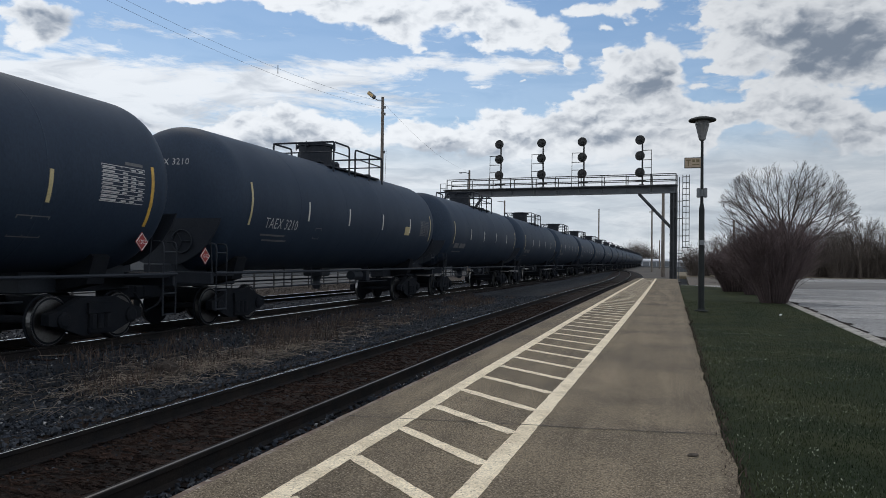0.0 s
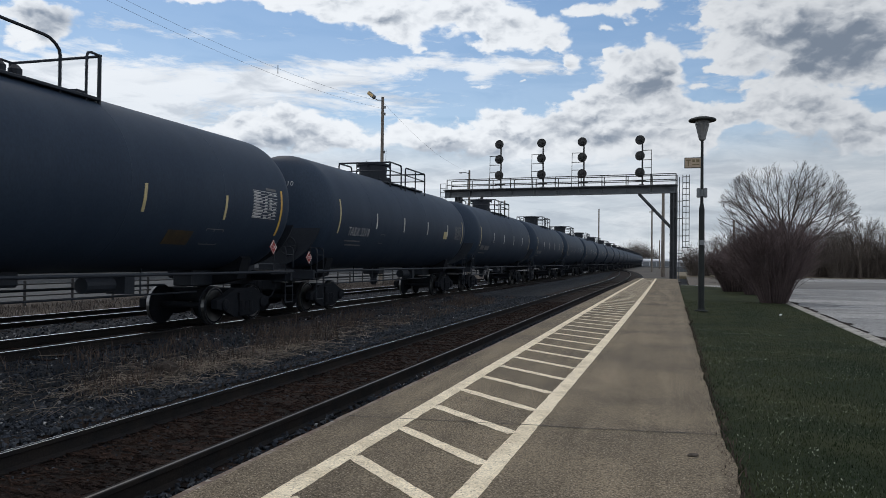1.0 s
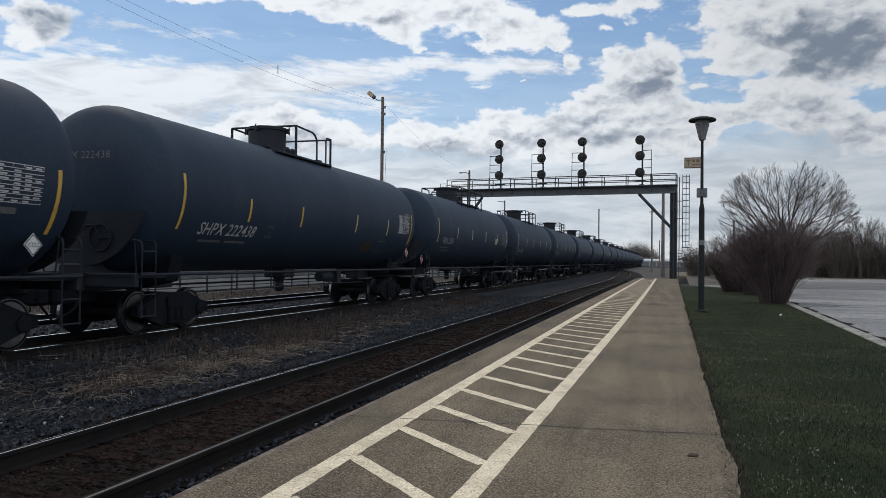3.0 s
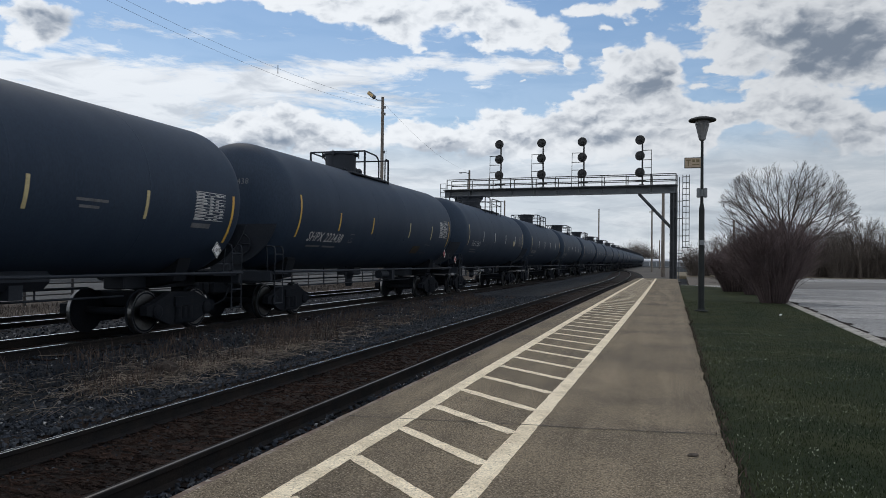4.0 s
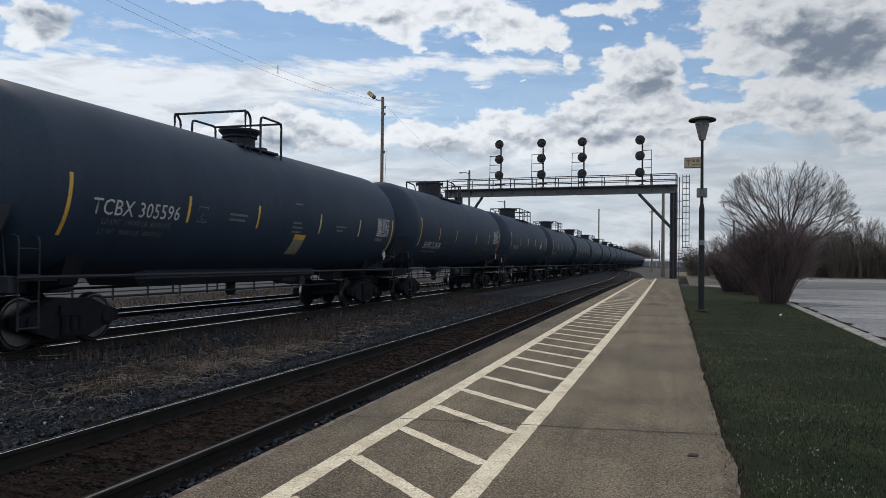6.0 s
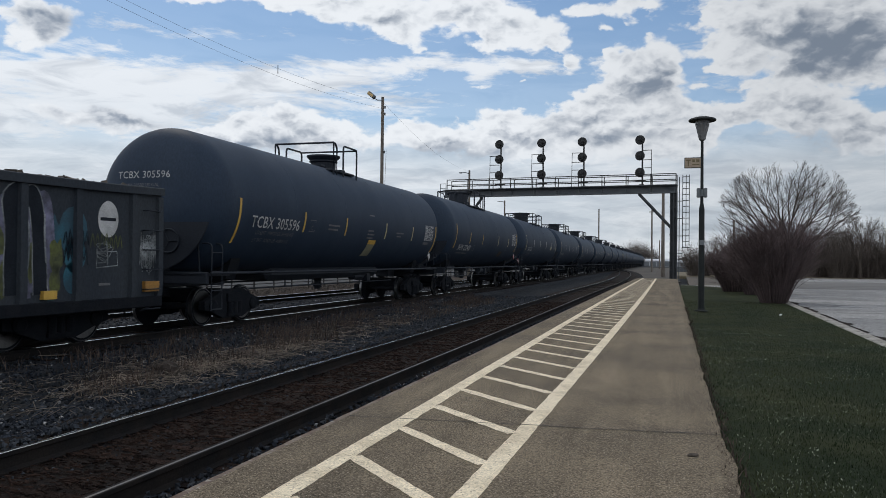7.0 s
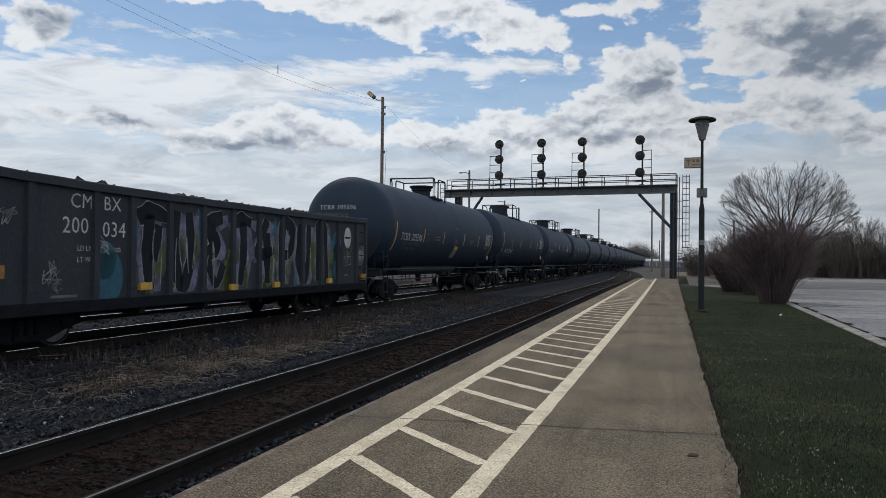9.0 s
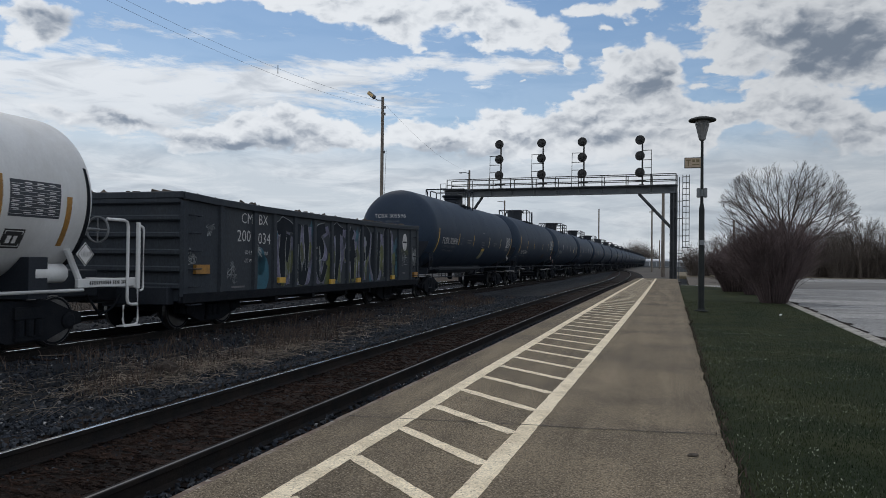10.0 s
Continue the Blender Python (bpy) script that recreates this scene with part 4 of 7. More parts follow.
def data_panel(car, y0, y1, z0, z1, ground_material, radius=TANK_R, centre_z=TANK_Z, line_material=None):
    """A ruled test-date panel."""
    line_material = line_material or STENCIL
    rows = []
    n = 9
    for i in range(n + 1):
        rows.append((y0, y1, z0 + (z1 - z0) * i / n, 0.013))
    for f in (0.0, 0.45, 0.64, 0.82, 0.992):
        rows.append((y0 + (y1 - y0) * f, y0 + (y1 - y0) * f + 0.010, z0, z1 - z0))
    rng = random.Random(5)
    words = []
    for i in range(n):
        z = z0 + (z1 - z0) * (i + 0.3) / n
        words.append((y0 + 0.03, y0 + (y1 - y0) * rng.uniform(0.25, 0.42), z, (z1 - z0) / n * 0.42))
        for f in (0.48, 0.67, 0.85):
            if rng.random() < 0.8:
                words.append((y0 + (y1 - y0) * f, y0 + (y1 - y0) * (f + 0.11), z, (z1 - z0) / n * 0.42))
    part("data_panel", bars_on_tank(rows, radius, centre_z), line_material, car, "small ruled white test table")
    stencil_lines(car, line_material, words, radius, centre_z)


def placard(car, y, z, size, x, back, words):
    y *= ALONG
    bm = bmesh.new()
    bmesh.ops.create_cube(bm, size=1.0, matrix=Matrix.Translation((x, y, z)) @ Matrix.Rotation(math.pi / 4, 4, "X") @ Matrix.Diagonal((0.012, size, size, 1)))
    plate = part("placard", bm, back, car, "diamond hazard placard")
    bm = lettering(words, size * 0.42)
    wide = max(v.co.x for v in bm.verts)
    for v in bm.verts:
        v.co = Vector((x + 0.010, y + v.co.x - wide / 2, z + v.co.y - size * 0.14))
    part("number", bm, PLACARD_WHITE if back is not PLACARD_WHITE else SIGNAL, plate)
    bm = bmesh.new()
    for r0, a in ((size * 0.62, 0),):
        for i in range(4):
            c0, c1 = (math.cos(i * math.pi / 2), math.sin(i * math.pi / 2)), (math.cos((i + 1) * math.pi / 2), math.sin((i + 1) * math.pi / 2))
            rod(bm, (x + 0.008, y + r0 * c0[0], z + r0 * c0[1]), (x + 0.008, y + r0 * c1[0], z + r0 * c1[1]), 0.008, 4)
    part("border", bm, PLACARD_WHITE if back is not PLACARD_WHITE else SIGNAL, plate)


def head_words(car, words, size, x, z, hl, material):
    """Lettering on the tank's rear head."""
    bm = lettering(words, size)
    for v in bm.verts:
        u, w = x + v.co.x, z + v.co.y
        r2 = min((u * u + (w - TANK_Z) ** 2) / TANK_R ** 2, 0.98)
        v.co = Vector((u, -hl - 0.80 * (1 - r2 ** 1.35) ** (1 / 2.7) - 0.012, w))
    part("stencil", bm, material, car, "white stencilled mark")


def build_train():
    # (middle of the car along the train at the start, object)
    fleet = []
    a = tank_car(7.5, 6.65, 9.1, (-7.48, -4.76, -1.97, 1.97, 4.87, 7.5), -0.85, (-1.95, 1.57), 0, True, "matte black tank car with slanted white reporting marks")
    part("stencil", tank_words("SHPX 222438", 0.42, -6.72, 2.15, shear=0.16, squeeze=0.95, bold=0.012), STENCIL, a, "white slanted reporting mark")
    stencil_lines(a, STENCIL_DIM, [(-6.5, -5.6, 1.98, 0.05), (-5.4, -4.5, 1.98, 0.05), (-3.7, -3.68, 2.16, 0.28), (-3.42, -3.40, 2.16, 0.28), (-3.7, -3.4, 2.16, 0.02), (-3.7, -3.4, 2.42, 0.02)])
    part("stencil", tank_words("C", 0.17, -3.62, 2.21), STENCIL_DIM, a)
    data_panel(a, 6.05, 7.25, 2.62, 3.28, None)
    stencil_lines(a, STENCIL_DIM, [(6.7, 7.2, 3.33, 0.06), (4.35, 5.05, 1.92, 0.02), (4.35, 5.05, 2.26, 0.02), (4.35, 4.37, 1.92, 0.34), (5.03, 5.05, 1.92, 0.34), (4.66, 4.68, 1.92, 0.34)])
    part("warning_patch", tank_patch(3.0, 3.9, 1.9, 2.2, lift=0.004), surface("faded_orange", (0.055, 0.035, 0.012), (0.03, 0.021, 0.012), 0.7, 3, 40, 0), a, "faded orange patch")
    placard(a, 7.45, 1.92, 0.27, 1.56, PLACARD_RED, "1202")
    head_words(a, "SHPX 222438", 0.22, -0.62, TANK_Z + 0.55, 7.5, STENCIL_DIM)
    fleet.append((5.45, a))
    b = tank_car(7.4, 6.6, 9.1, (-7.35, -4.2, -1.3, 1.7, 4.7, 7.35), -0.2, (-1.1, 3.2), 2, True, "matte black tank car with a railed loading deck", pale=True, rise=0.18)
    part("stencil", tank_words("TAEX 3210", 0.40, -6.58, 2.40, squeeze=0.88), STENCIL, b, "white reporting mark")
    stencil_lines(b, STENCIL_DIM, [(-6.6, -5.3, 2.20, 0.045), (-6.4, -5.1, 2.07, 0.045), (-3.6, -3.2, 2.2, 0.02), (-3.6, -3.2, 2.5, 0.02), (-3.6, -3.58, 2.2, 0.3), (-3.22, -3.2, 2.2, 0.3)])
    part("warning_patch", tank_patch(4.15, 4.70, 2.58, 2.90, lift=0.004), BAND_PALE, b, "small yellow panel")
    data_panel(b, 6.0, 7.1, 2.62, 3.2, None, line_material=STENCIL_DIM)
    placard(b, -8.8, 1.66, 0.27, 1.40, PLACARD_RED, "1202")
    head_words(b, "TAEX 3210", 0.22, -0.45, TANK_Z + 0.75, 7.4, STENCIL)
    fleet.append((23.66, b))
    c = tank_car(7.95, 6.95, 9.35, (-7.95, -4.5, -1.58, 2.0, 5.0, 8.1), 0.35, (-1.1, 0.78), 1, False, "matte black tank car with white reporting marks, rolling along", drop=0.08)
    part("stencil", tank_words("TCBX 305596", 0.42, -7.38, 2.50, squeeze=0.98, bold=0.008), STENCIL, c, "white reporting mark")
    stencil_lines(c, STENCIL_DIM, [
                                  (-4.15, -3.8, 2.5, 0.02), (-4.15, -3.8, 2.82, 0.02), (-4.15, -4.13, 2.5, 0.33), (-3.82, -3.8, 2.5, 0.33), (-2.9, -2.1, 2.72, 0.05), (-2.9, -2.2, 2.6, 0.05),
                                  (0.3, 0.8, 2.68, 0.05), (0.3, 0.9, 2.56, 0.05), (0.3, 0.85, 2.44, 0.05), (3.1, 3.9, 2.7, 0.05), (3.2, 3.7, 2.58, 0.05), (0.35, 0.8, 3.2, 0.04)])
    for words, z in (("LD LMT  196000 LB  88900 KG", 2.33), ("LT WT  90000 LB  40800 KG", 2.15)):
        part("stencil", tank_words(words, 0.155, -7.05, z, squeeze=0.93), STENCIL_DIM, c, "small faded white load marks")
    part("stencil", tank_words("C", 0.20, -4.06, 2.55), STENCIL_DIM, c)
    # broad dark box closing the space under this tank
    part("bottom_skid", boxes((-0.80, 0.80, -4.7, 3.6, 1.00, 1.45), bevel=0.16), BLACK_OLD, c)
    data_panel(c, 6.6, 7.75, 2.55, 3.15, None)
    stencil_lines(c, STENCIL_DIM, [(6.6, 7.3, 2.38, 0.10)])
    part("warning_patch", tank_patch(0.58, 1.24, 1.86, 2.26, lean=0.0), surface("pale_panel", (0.22, 0.21, 0.14), (0.16, 0.15, 0.10), 0.6, 3, 40, 0), c, "pale warning panel")
    part("warning_patch", tank_patch(0.58, 1.24, 2.26, 2.40), BAND_YELLOW, c, "yellow heading of the warning panel")
    placard(c, 7.75, 1.80, 0.27, 1.56, PLACARD_WHITE, "1202")
    head_words(c, "CAPY 30500 US GAL", 0.11, -0.78, TANK_Z + 0.30, 7.95, STENCIL_DIM)
    head_words(c, "CAPY 115450 L", 0.11, -0.78, TANK_Z + 0.15, 7.95, STENCIL_DIM)
    head_words(c, "TCBX 305596", 0.24, -0.95, TANK_Z + 0.50, 7.95, STENCIL)
    # this car's tank sits lower on its sills
    for piece in c.children:
        if piece.name.split(".")[0] in ("tank", "weld_seam", "hatch", "deck", "handrail", "valve", "head_shield", "reflector", "stencil", "stencil_line", "warning_patch", "data_panel"):
            piece.location.z -= 0.11
    fleet.append((-13.15, c))
    # the leading cars
    d = tank_car(7.4, 6.6, 9.1, (-7.35, -4.2, -1.3, 1.7, 4.7, 7.35), -0.2, (-1.1, 3.2), 2, True, "matte black tank car in the leading part of the train", pale=True, rise=0.18)
    stencil_lines(d, STENCIL_DIM, [(-7.0, -6.2, 2.24, 0.22), (-6.0, -5.0, 2.24, 0.22), (-6.9, -5.4, 2.04, 0.05)])
    fleet.append((41.87, d))
    s = 41.87
    for i in range(16):
        s += 18.2
        fleet.append((s, copy_thing(d, pose(0, 0, 0))))
    CARS.extend(fleet)


build_train()


# ---------------------------------------------------------------- gondola and white tank car
G_SIDE, G_TOP, G_BOT, G_HALF = 1.72, 2.98, 0.70, 7.76
GRAF_LILAC = surface("lilac_spray_paint", (0.150, 0.147, 0.230), (0.032, 0.033, 0.052), 0.6, 1.5, 9, 0, grain=0.55)
GRAF_PALE = surface("pale_spray_paint", (0.27, 0.29, 0.30), (0.050, 0.058, 0.066), 0.6, 2.4, 20, 0, grain=0.5)
GRAF_TEAL = surface("teal_spray_paint", (0.012, 0.095, 0.14), (0.012, 0.045, 0.07), 0.6, 2, 40, 0)
GRAF_GREEN = surface("green_spray_paint", (0.085, 0.098, 0.018), (0.030, 0.036, 0.020), 0.6, 1.6, 14, 0, grain=0.6)
GRAF_BLACK = surface("black_spray_paint", (0.010, 0.013, 0.019), (0.018, 0.022, 0.029), 0.8, 1.2, 40, 0, spec=0.15)
BROWN_PLATE = surface("rusty_yellow_plate", (0.33, 0.165, 0.03), (0.22, 0.115, 0.028), 0.6, 4, 40, 0)


def flat_shape(bm, outline, x):
    """A thin painted shape on the side wall from (y, z) corners."""
    bm.faces.new([bm.verts.new((x, y * ALONG, z)) for y, z in outline])
    return bm


def ribbon(bm, points, wide, x):
    """A painted stroke on the side wall along (y, z) points."""
    pts = [Vector((p[0] * ALONG, p[1])) for p in points]
    rows = []
    for i, p in enumerate(pts):
        d = (pts[min(i + 1, len(pts) - 1)] - pts[max(i - 1, 0)]).normalized()
        n = Vector((-d.y, d.x)) * wide / 2
        rows.append([bm.verts.new((x, p.x + n.x, p.y + n.y)), bm.verts.new((x, p.x - n.x, p.y - n.y))])
    for a, b in zip(rows, rows[1:]):
        bm.faces.new((a[0], a[1], b[1], b[0]))
    return bm


def curve_points(points, n=6):
    """A smooth line through the points."""
    out = []
    for i in range(len(points) - 1):
        p0, p1, p2, p3 = (Vector(points[max(min(j, len(points) - 1), 0)]) for j in (i - 1, i, i + 1, i + 2))
        for k in range(n):
            t = k / n
            out.append(0.5 * ((2 * p1) + (p2 - p0) * t + (2 * p0 - 5 * p1 + 4 * p2 - p3) * t * t + (3 * p1 - p0 - 3 * p2 + p3) * t ** 3))
    out.append(Vector(points[-1]))
    return out


def side_words(words, size, y, z, x, squeeze=1.0):
    bm = lettering(words, size)
    for v in bm.verts:
        v.co = Vector((x, y * ALONG + v.co.x * squeeze, z + v.co.y))
    return bm


def sag(y):
    """How far the worn rim of the gondola hangs below its ends."""
    return 0.085 * max(0.0, 1 - (y / 7.6) ** 4) + 0.012 * noise.noise((y * 1.3, 0, 0))


def gondola_car():
    car = thing("gondola_car", pose(0, 0, 0), "dark ribbed gondola car with spray-painted sides, heaped with scrap", "gondola car", "cars of the freight train")
    for side in (-1, 1):
        part("side_wall", boxes(sorted_box(side * (G_SIDE - 0.10), side * (G_SIDE - 0.05), -G_HALF, G_HALF, G_BOT, G_TOP - 0.15)), GONDOLA, car)
        rim = [(side * (G_SIDE - 0.04), y, G_TOP - 0.055 - sag(y)) for y in steps(-G_HALF, G_HALF, 40)]
        part("top_chord", sweep(bmesh.new(), [(-0.08, -0.075), (-0.08, 0.06), (-0.06, 0.075), (0.06, 0.075), (0.08, 0.06), (0.08, -0.075)], rim), GONDOLA, car)
        part("side_sill", boxes(sorted_box(side * (G_SIDE - 0.12), side * (G_SIDE + 0.02), -G_HALF, G_HALF, G_BOT - 0.05, G_BOT + 0.16), bevel=0.015), STEEL_DARK, car)
    posts = [-G_HALF + 0.07, -6.32, -4.86, -3.90] + [-3.94 + 1.179 * i for i in range(1, 9)] + [6.91, G_HALF - 0.07]
    for y in posts:
        for side in (-1, 1):
            bm = bmesh.new()
            rows = []
            for z, d in ((G_BOT + 0.1, 0.10), (G_BOT + 0.35, 0.14), (G_TOP - 0.17, 0.11)):
                rows.append([bm.verts.new((side * (G_SIDE - 0.06 + w), y + u, z)) for u, w in ((-0.10, 0.0), (-0.07, d * 0.62), (0.07, d * 0.62), (0.10, 0.0))])
            for a, b in zip(rows, rows[1:]):
                for i in range(3):
                    bm.faces.new((a[i], a[i + 1], b[i + 1], b[i]))
            bm.faces.new(rows[0])
            bm.faces.new(rows[-1])
            bmesh.ops.recalc_face_normals(bm, faces=bm.faces)
            part("post", bm, GONDOLA, car)
    for end in (-1, 1):
        bm = boxes(sorted_box(-G_SIDE + 0.06, G_SIDE - 0.06, end * (G_HALF - 0.10), end * (G_HALF - 0.04), G_BOT, G_TOP))
        for i in range(6):
            z = G_BOT + 0.25 + i * 0.36
            part("end_rib", boxes(sorted_box(-G_SIDE + 0.06, G_SIDE - 0.06, end * (G_HALF - 0.05), end * (G_HALF + 0.05), z, z + 0.13), bevel=0.03), GONDOLA, car)
        part("end_chord", boxes(sorted_box(-G_SIDE, G_SIDE, end * (G_HALF - 0.10), end * (G_HALF + 0.06), G_TOP - 0.12, G_TOP + 0.03), bevel=0.02), GONDOLA, car)
        part("end_wall", bm, GONDOLA, car)
        part("end_sill", boxes(sorted_box(-1.45, 1.45, end * (G_HALF - 0.1), end * (G_HALF + 0.16), G_BOT - 0.08, G_BOT + 0.3), bevel=0.02), BLACK_OLD, car)
        for side in (-1, 1):
            y = end * (G_HALF - 0.35)
            x = side * (G_SIDE + 0.10)
            for i in range(6):
                z = 0.62 + i * 0.38
                part("ladder_rung", pipe(bmesh.new(), [(x - side * 0.14, y - 0.2, z), (x, y - 0.2, z), (x, y + 0.2, z), (x - side * 0.14, y + 0.2, z)], 0.014, 6), BLACK_OLD, car)
    part("floor", boxes((-G_SIDE + 0.1, G_SIDE - 0.1, -G_HALF + 0.1, G_HALF - 0.1, G_BOT - 0.02, G_BOT + 0.06)), BLACK_OLD, car)
    part("centre_sill", boxes((-0.3, 0.3, -G_HALF, G_HALF, 0.55, G_BOT)), BLACK_OLD, car)
    for y in (-3.2, -1.0, 1.4, 3.4):
        part("cross_bearer", boxes((-1.4, 1.4, y - 0.08, y + 0.08, 0.50, G_BOT)), BLACK_OLD, car)
    # scrap heaped over the rim
    rng = random.Random(12)
    verts, faces = [], []
    for i in range(1300):
        y = rng.uniform(-G_HALF + 0.35, G_HALF - 0.3)
        x = rng.uniform(-G_SIDE + 0.2, G_SIDE - 0.2)
        heap = 0.05 * (1 - (x / 1.7) ** 2) + 0.04 * noise.noise((y * 0.8, 3, 0))
        s = rng.uniform(0.03, 0.13)
        m = pose(x, y, G_TOP - 0.06 - sag(y) + heap, rng.uniform(0, 90), rng.uniform(0, 90), rng.uniform(0, 180)) @ Matrix.Diagonal((s, s * rng.uniform(0.3, 1.4), s * rng.uniform(0.1, 0.5), 1))
        n = len(verts)
        verts += [m @ Vector(c) for c in ((-1, -1, -1), (1, -1, -1), (1, 1, -1), (-1, 1, -1), (-1, -1, 1), (1, -1, 1), (1, 1, 1), (-1, 1, 1))]
        faces += [tuple(n + j for j in f) for f in ((0, 1, 2, 3), (4, 5, 6, 7), (0, 1, 5, 4), (1, 2, 6, 5), (2, 3, 7, 6), (3, 0, 4, 7))]
    tagged(raw("scrap_load", verts, faces, SCRAP, car, "heap of rusty shredded scrap"), kind="stuff")
    part("load_core", boxes((-G_SIDE + 0.12, G_SIDE - 0.12, -G_HALF + 0.2, G_HALF - 0.2, G_BOT + 0.1, G_TOP - 0.14)), SCRAP, car)
    # painted marks
    xw = G_SIDE - 0.05 + 0.004
    part("stencil", side_words("CM", 0.36, -5.60, 2.46, xw), STENCIL, car, "white reporting mark")
    part("stencil", side_words("BX", 0.36, -4.78, 2.46, xw), STENCIL, car, "white reporting mark")
    part("stencil", side_words("200", 0.40, -5.78, 2.02, xw), STENCIL, car, "white car number")
    part("stencil", side_words("034", 0.40, -4.80, 1.98, xw), STENCIL, car, "white car number")
    bm = bmesh.new()
    for words, y, z in (("LD LMT", -5.42, 1.72), ("LT WT", -5.42, 1.52), ("201600", -4.72, 1.70)):
        part("stencil", side_words(words, 0.13, y, z, xw), STENCIL, car)
    for y0, y1, z in ((-4.70, -4.45, 1.54), (-6.0, -5.4, 0.92), (6.2, 6.5, 1.1)):
        flat_shape(bm, [(y0, z), (y1, z), (y1, z + 0.045), (y0, z + 0.045)], xw)
    part("stencil", bm, STENCIL_DIM, car)
    for y, z, w, mat in ((-7.28, 1.34, 0.5, BROWN_PLATE), (-3.62, 1.06, 0.33, BAND_YELLOW), (-0.40, 0.95, 0.30, BAND_YELLOW), (1.68, 0.95, 0.28, BAND_YELLOW), (4.98, 0.98, 0.28, BAND_YELLOW), (7.63, 1.02, 0.42, BROWN_PLATE)):
        part("reflector", boxes((xw - 0.01, xw + 0.075, y * ALONG - w / 2, y * ALONG + w / 2, z - 0.07, z + (0.13 if mat is BROWN_PLATE else 0.07))), mat, car, "yellow reflective plate")
    bm = bmesh.new()
    flat_shape(bm, [(6.42 + 0.27 * math.cos(a), 2.30 + 0.33 * math.sin(a)) for a in steps(0, 2 * math.pi, 32)[:-1]], xw + 0.004)
    disc = part("round_mark", bm, STENCIL, car, "white disc with a dark bar")
    part("bar", boxes((xw + 0.004, xw + 0.008, 6.05, 6.45, 2.27, 2.33)), GRAF_BLACK, disc)
    # sprayed lettering: broad dark strokes with pale outlines and lilac shadows
    rng = random.Random(31)
    pale, lilac, teal, green, black = bmesh.new(), bmesh.new(), bmesh.new(), bmesh.new(), bmesh.new()
    forms = [[[(0.0, 0.86), (0.4, 0.97), (0.95, 0.90)], [(0.42, 0.92), (0.30, 0.45), (0.42, 0.0)], [(0.72, 0.8), (0.55, 0.35)]],
             [[(0.1, 1.0), (0.02, 0.45), (0.35, 0.0), (0.62, 0.4), (0.60, 1.0)]],
             [[(0.75, 0.98), (0.2, 0.85), (0.5, 0.55), (0.12, 0.42), (0.45, 0.02), (0.80, 0.3)]],
             [[(0.0, 0.90), (0.45, 0.97), (0.9, 0.93)], [(0.45, 0.95), (0.52, 0.45), (0.35, 0.0)]],
             [[(0.5, 1.0), (0.1, 0.48), (0.85, 0.52)], [(0.55, 0.8), (0.52, 0.0)]],
             [[(0.2, 0.0), (0.25, 0.95), (0.72, 0.85), (0.62, 0.5), (0.25, 0.45)]],
             [[(0.1, 1.0), (0.05, 0.4), (0.35, 0.02), (0.62, 0.35), (0.62, 1.0)]],
             [[(0.1, 0.0), (0.15, 0.9), (0.4, 1.0), (0.62, 0.85), (0.68, 0.0)]]]
    def ragged(points, wide, seed, bm, x):
        """A stroke whose width wavers and whose ends taper."""
        pts = [Vector((p[0] * ALONG, p[1])) for p in points]
        rows = []
        for i, p in enumerate(pts):
            d = (pts[min(i + 1, len(pts) - 1)] - pts[max(i - 1, 0)]).normalized()
            f = i / (len(pts) - 1)
            w = wide / 2 * (1 + 0.42 * noise.noise((i * 0.33, seed, 0))) * (0.62 + 0.38 * math.sin(math.pi * min(max(f * 1.25, 0.14), 0.93)))
            n = Vector((-d.y, d.x)) * w
            rows.append([bm.verts.new((x, p.x + n.x, min(max(p.y + n.y, 0.90), G_TOP - 0.2))), bm.verts.new((x, p.x - n.x, min(max(p.y - n.y, 0.90), G_TOP - 0.2)))])
        for a, b in zip(rows, rows[1:]):
            bm.faces.new((a[0], a[1], b[1], b[0]))

    for i, form in enumerate(forms):
        y, wide = -3.85 + i * 1.14, 0.98
        for bm, k in ((teal, 3), (green, 6)):
            for _ in range(k):
                cy, cz, r = y + rng.uniform(-0.1, 1.05), rng.uniform(0.98, 1.9) if bm is green else rng.uniform(1.0, 2.5), rng.uniform(0.10, 0.22)
                flat_shape(bm, [(cy + r * math.cos(a) * rng.uniform(0.6, 1.1), max(cz + 2.1 * r * math.sin(a) * rng.uniform(0.6, 1.2), 0.88)) for a in steps(0, 2 * math.pi, 14)[:-1]], xw + (0.0015 if bm is teal else 0.0055))
        for n, stroke in enumerate(form):
            line = [(y + u * wide + rng.uniform(-0.04, 0.04), 1.0 + w * 1.58) for u, w in stroke]
            smooth = curve_points(line, 7)
            seed = i * 9.7 + n * 3.1
            ragged([(p[0] + 0.24, p[1] - 0.06) for p in smooth], 0.34, seed + 1, lilac, xw + 0.0042)
            ragged([(p[0] - 0.21, p[1] - 0.10) for p in smooth[1:-1]], 0.22, seed + 2, lilac, xw + 0.0050)
            ragged(smooth, 0.415, seed, pale, xw + 0.006)
            ragged(smooth, 0.365, seed, black, xw + 0.0075)
        for _ in range(3):
            cy = y + rng.uniform(0.05, 0.95)
            top = rng.uniform(1.5, 2.4)
            ragged(curve_points([(cy, top), (cy + rng.uniform(-0.08, 0.08), top - 0.4), (cy + rng.uniform(-0.12, 0.12), top - rng.uniform(0.7, 1.2))], 6), 0.035, i + cy, pale, xw + 0.008)
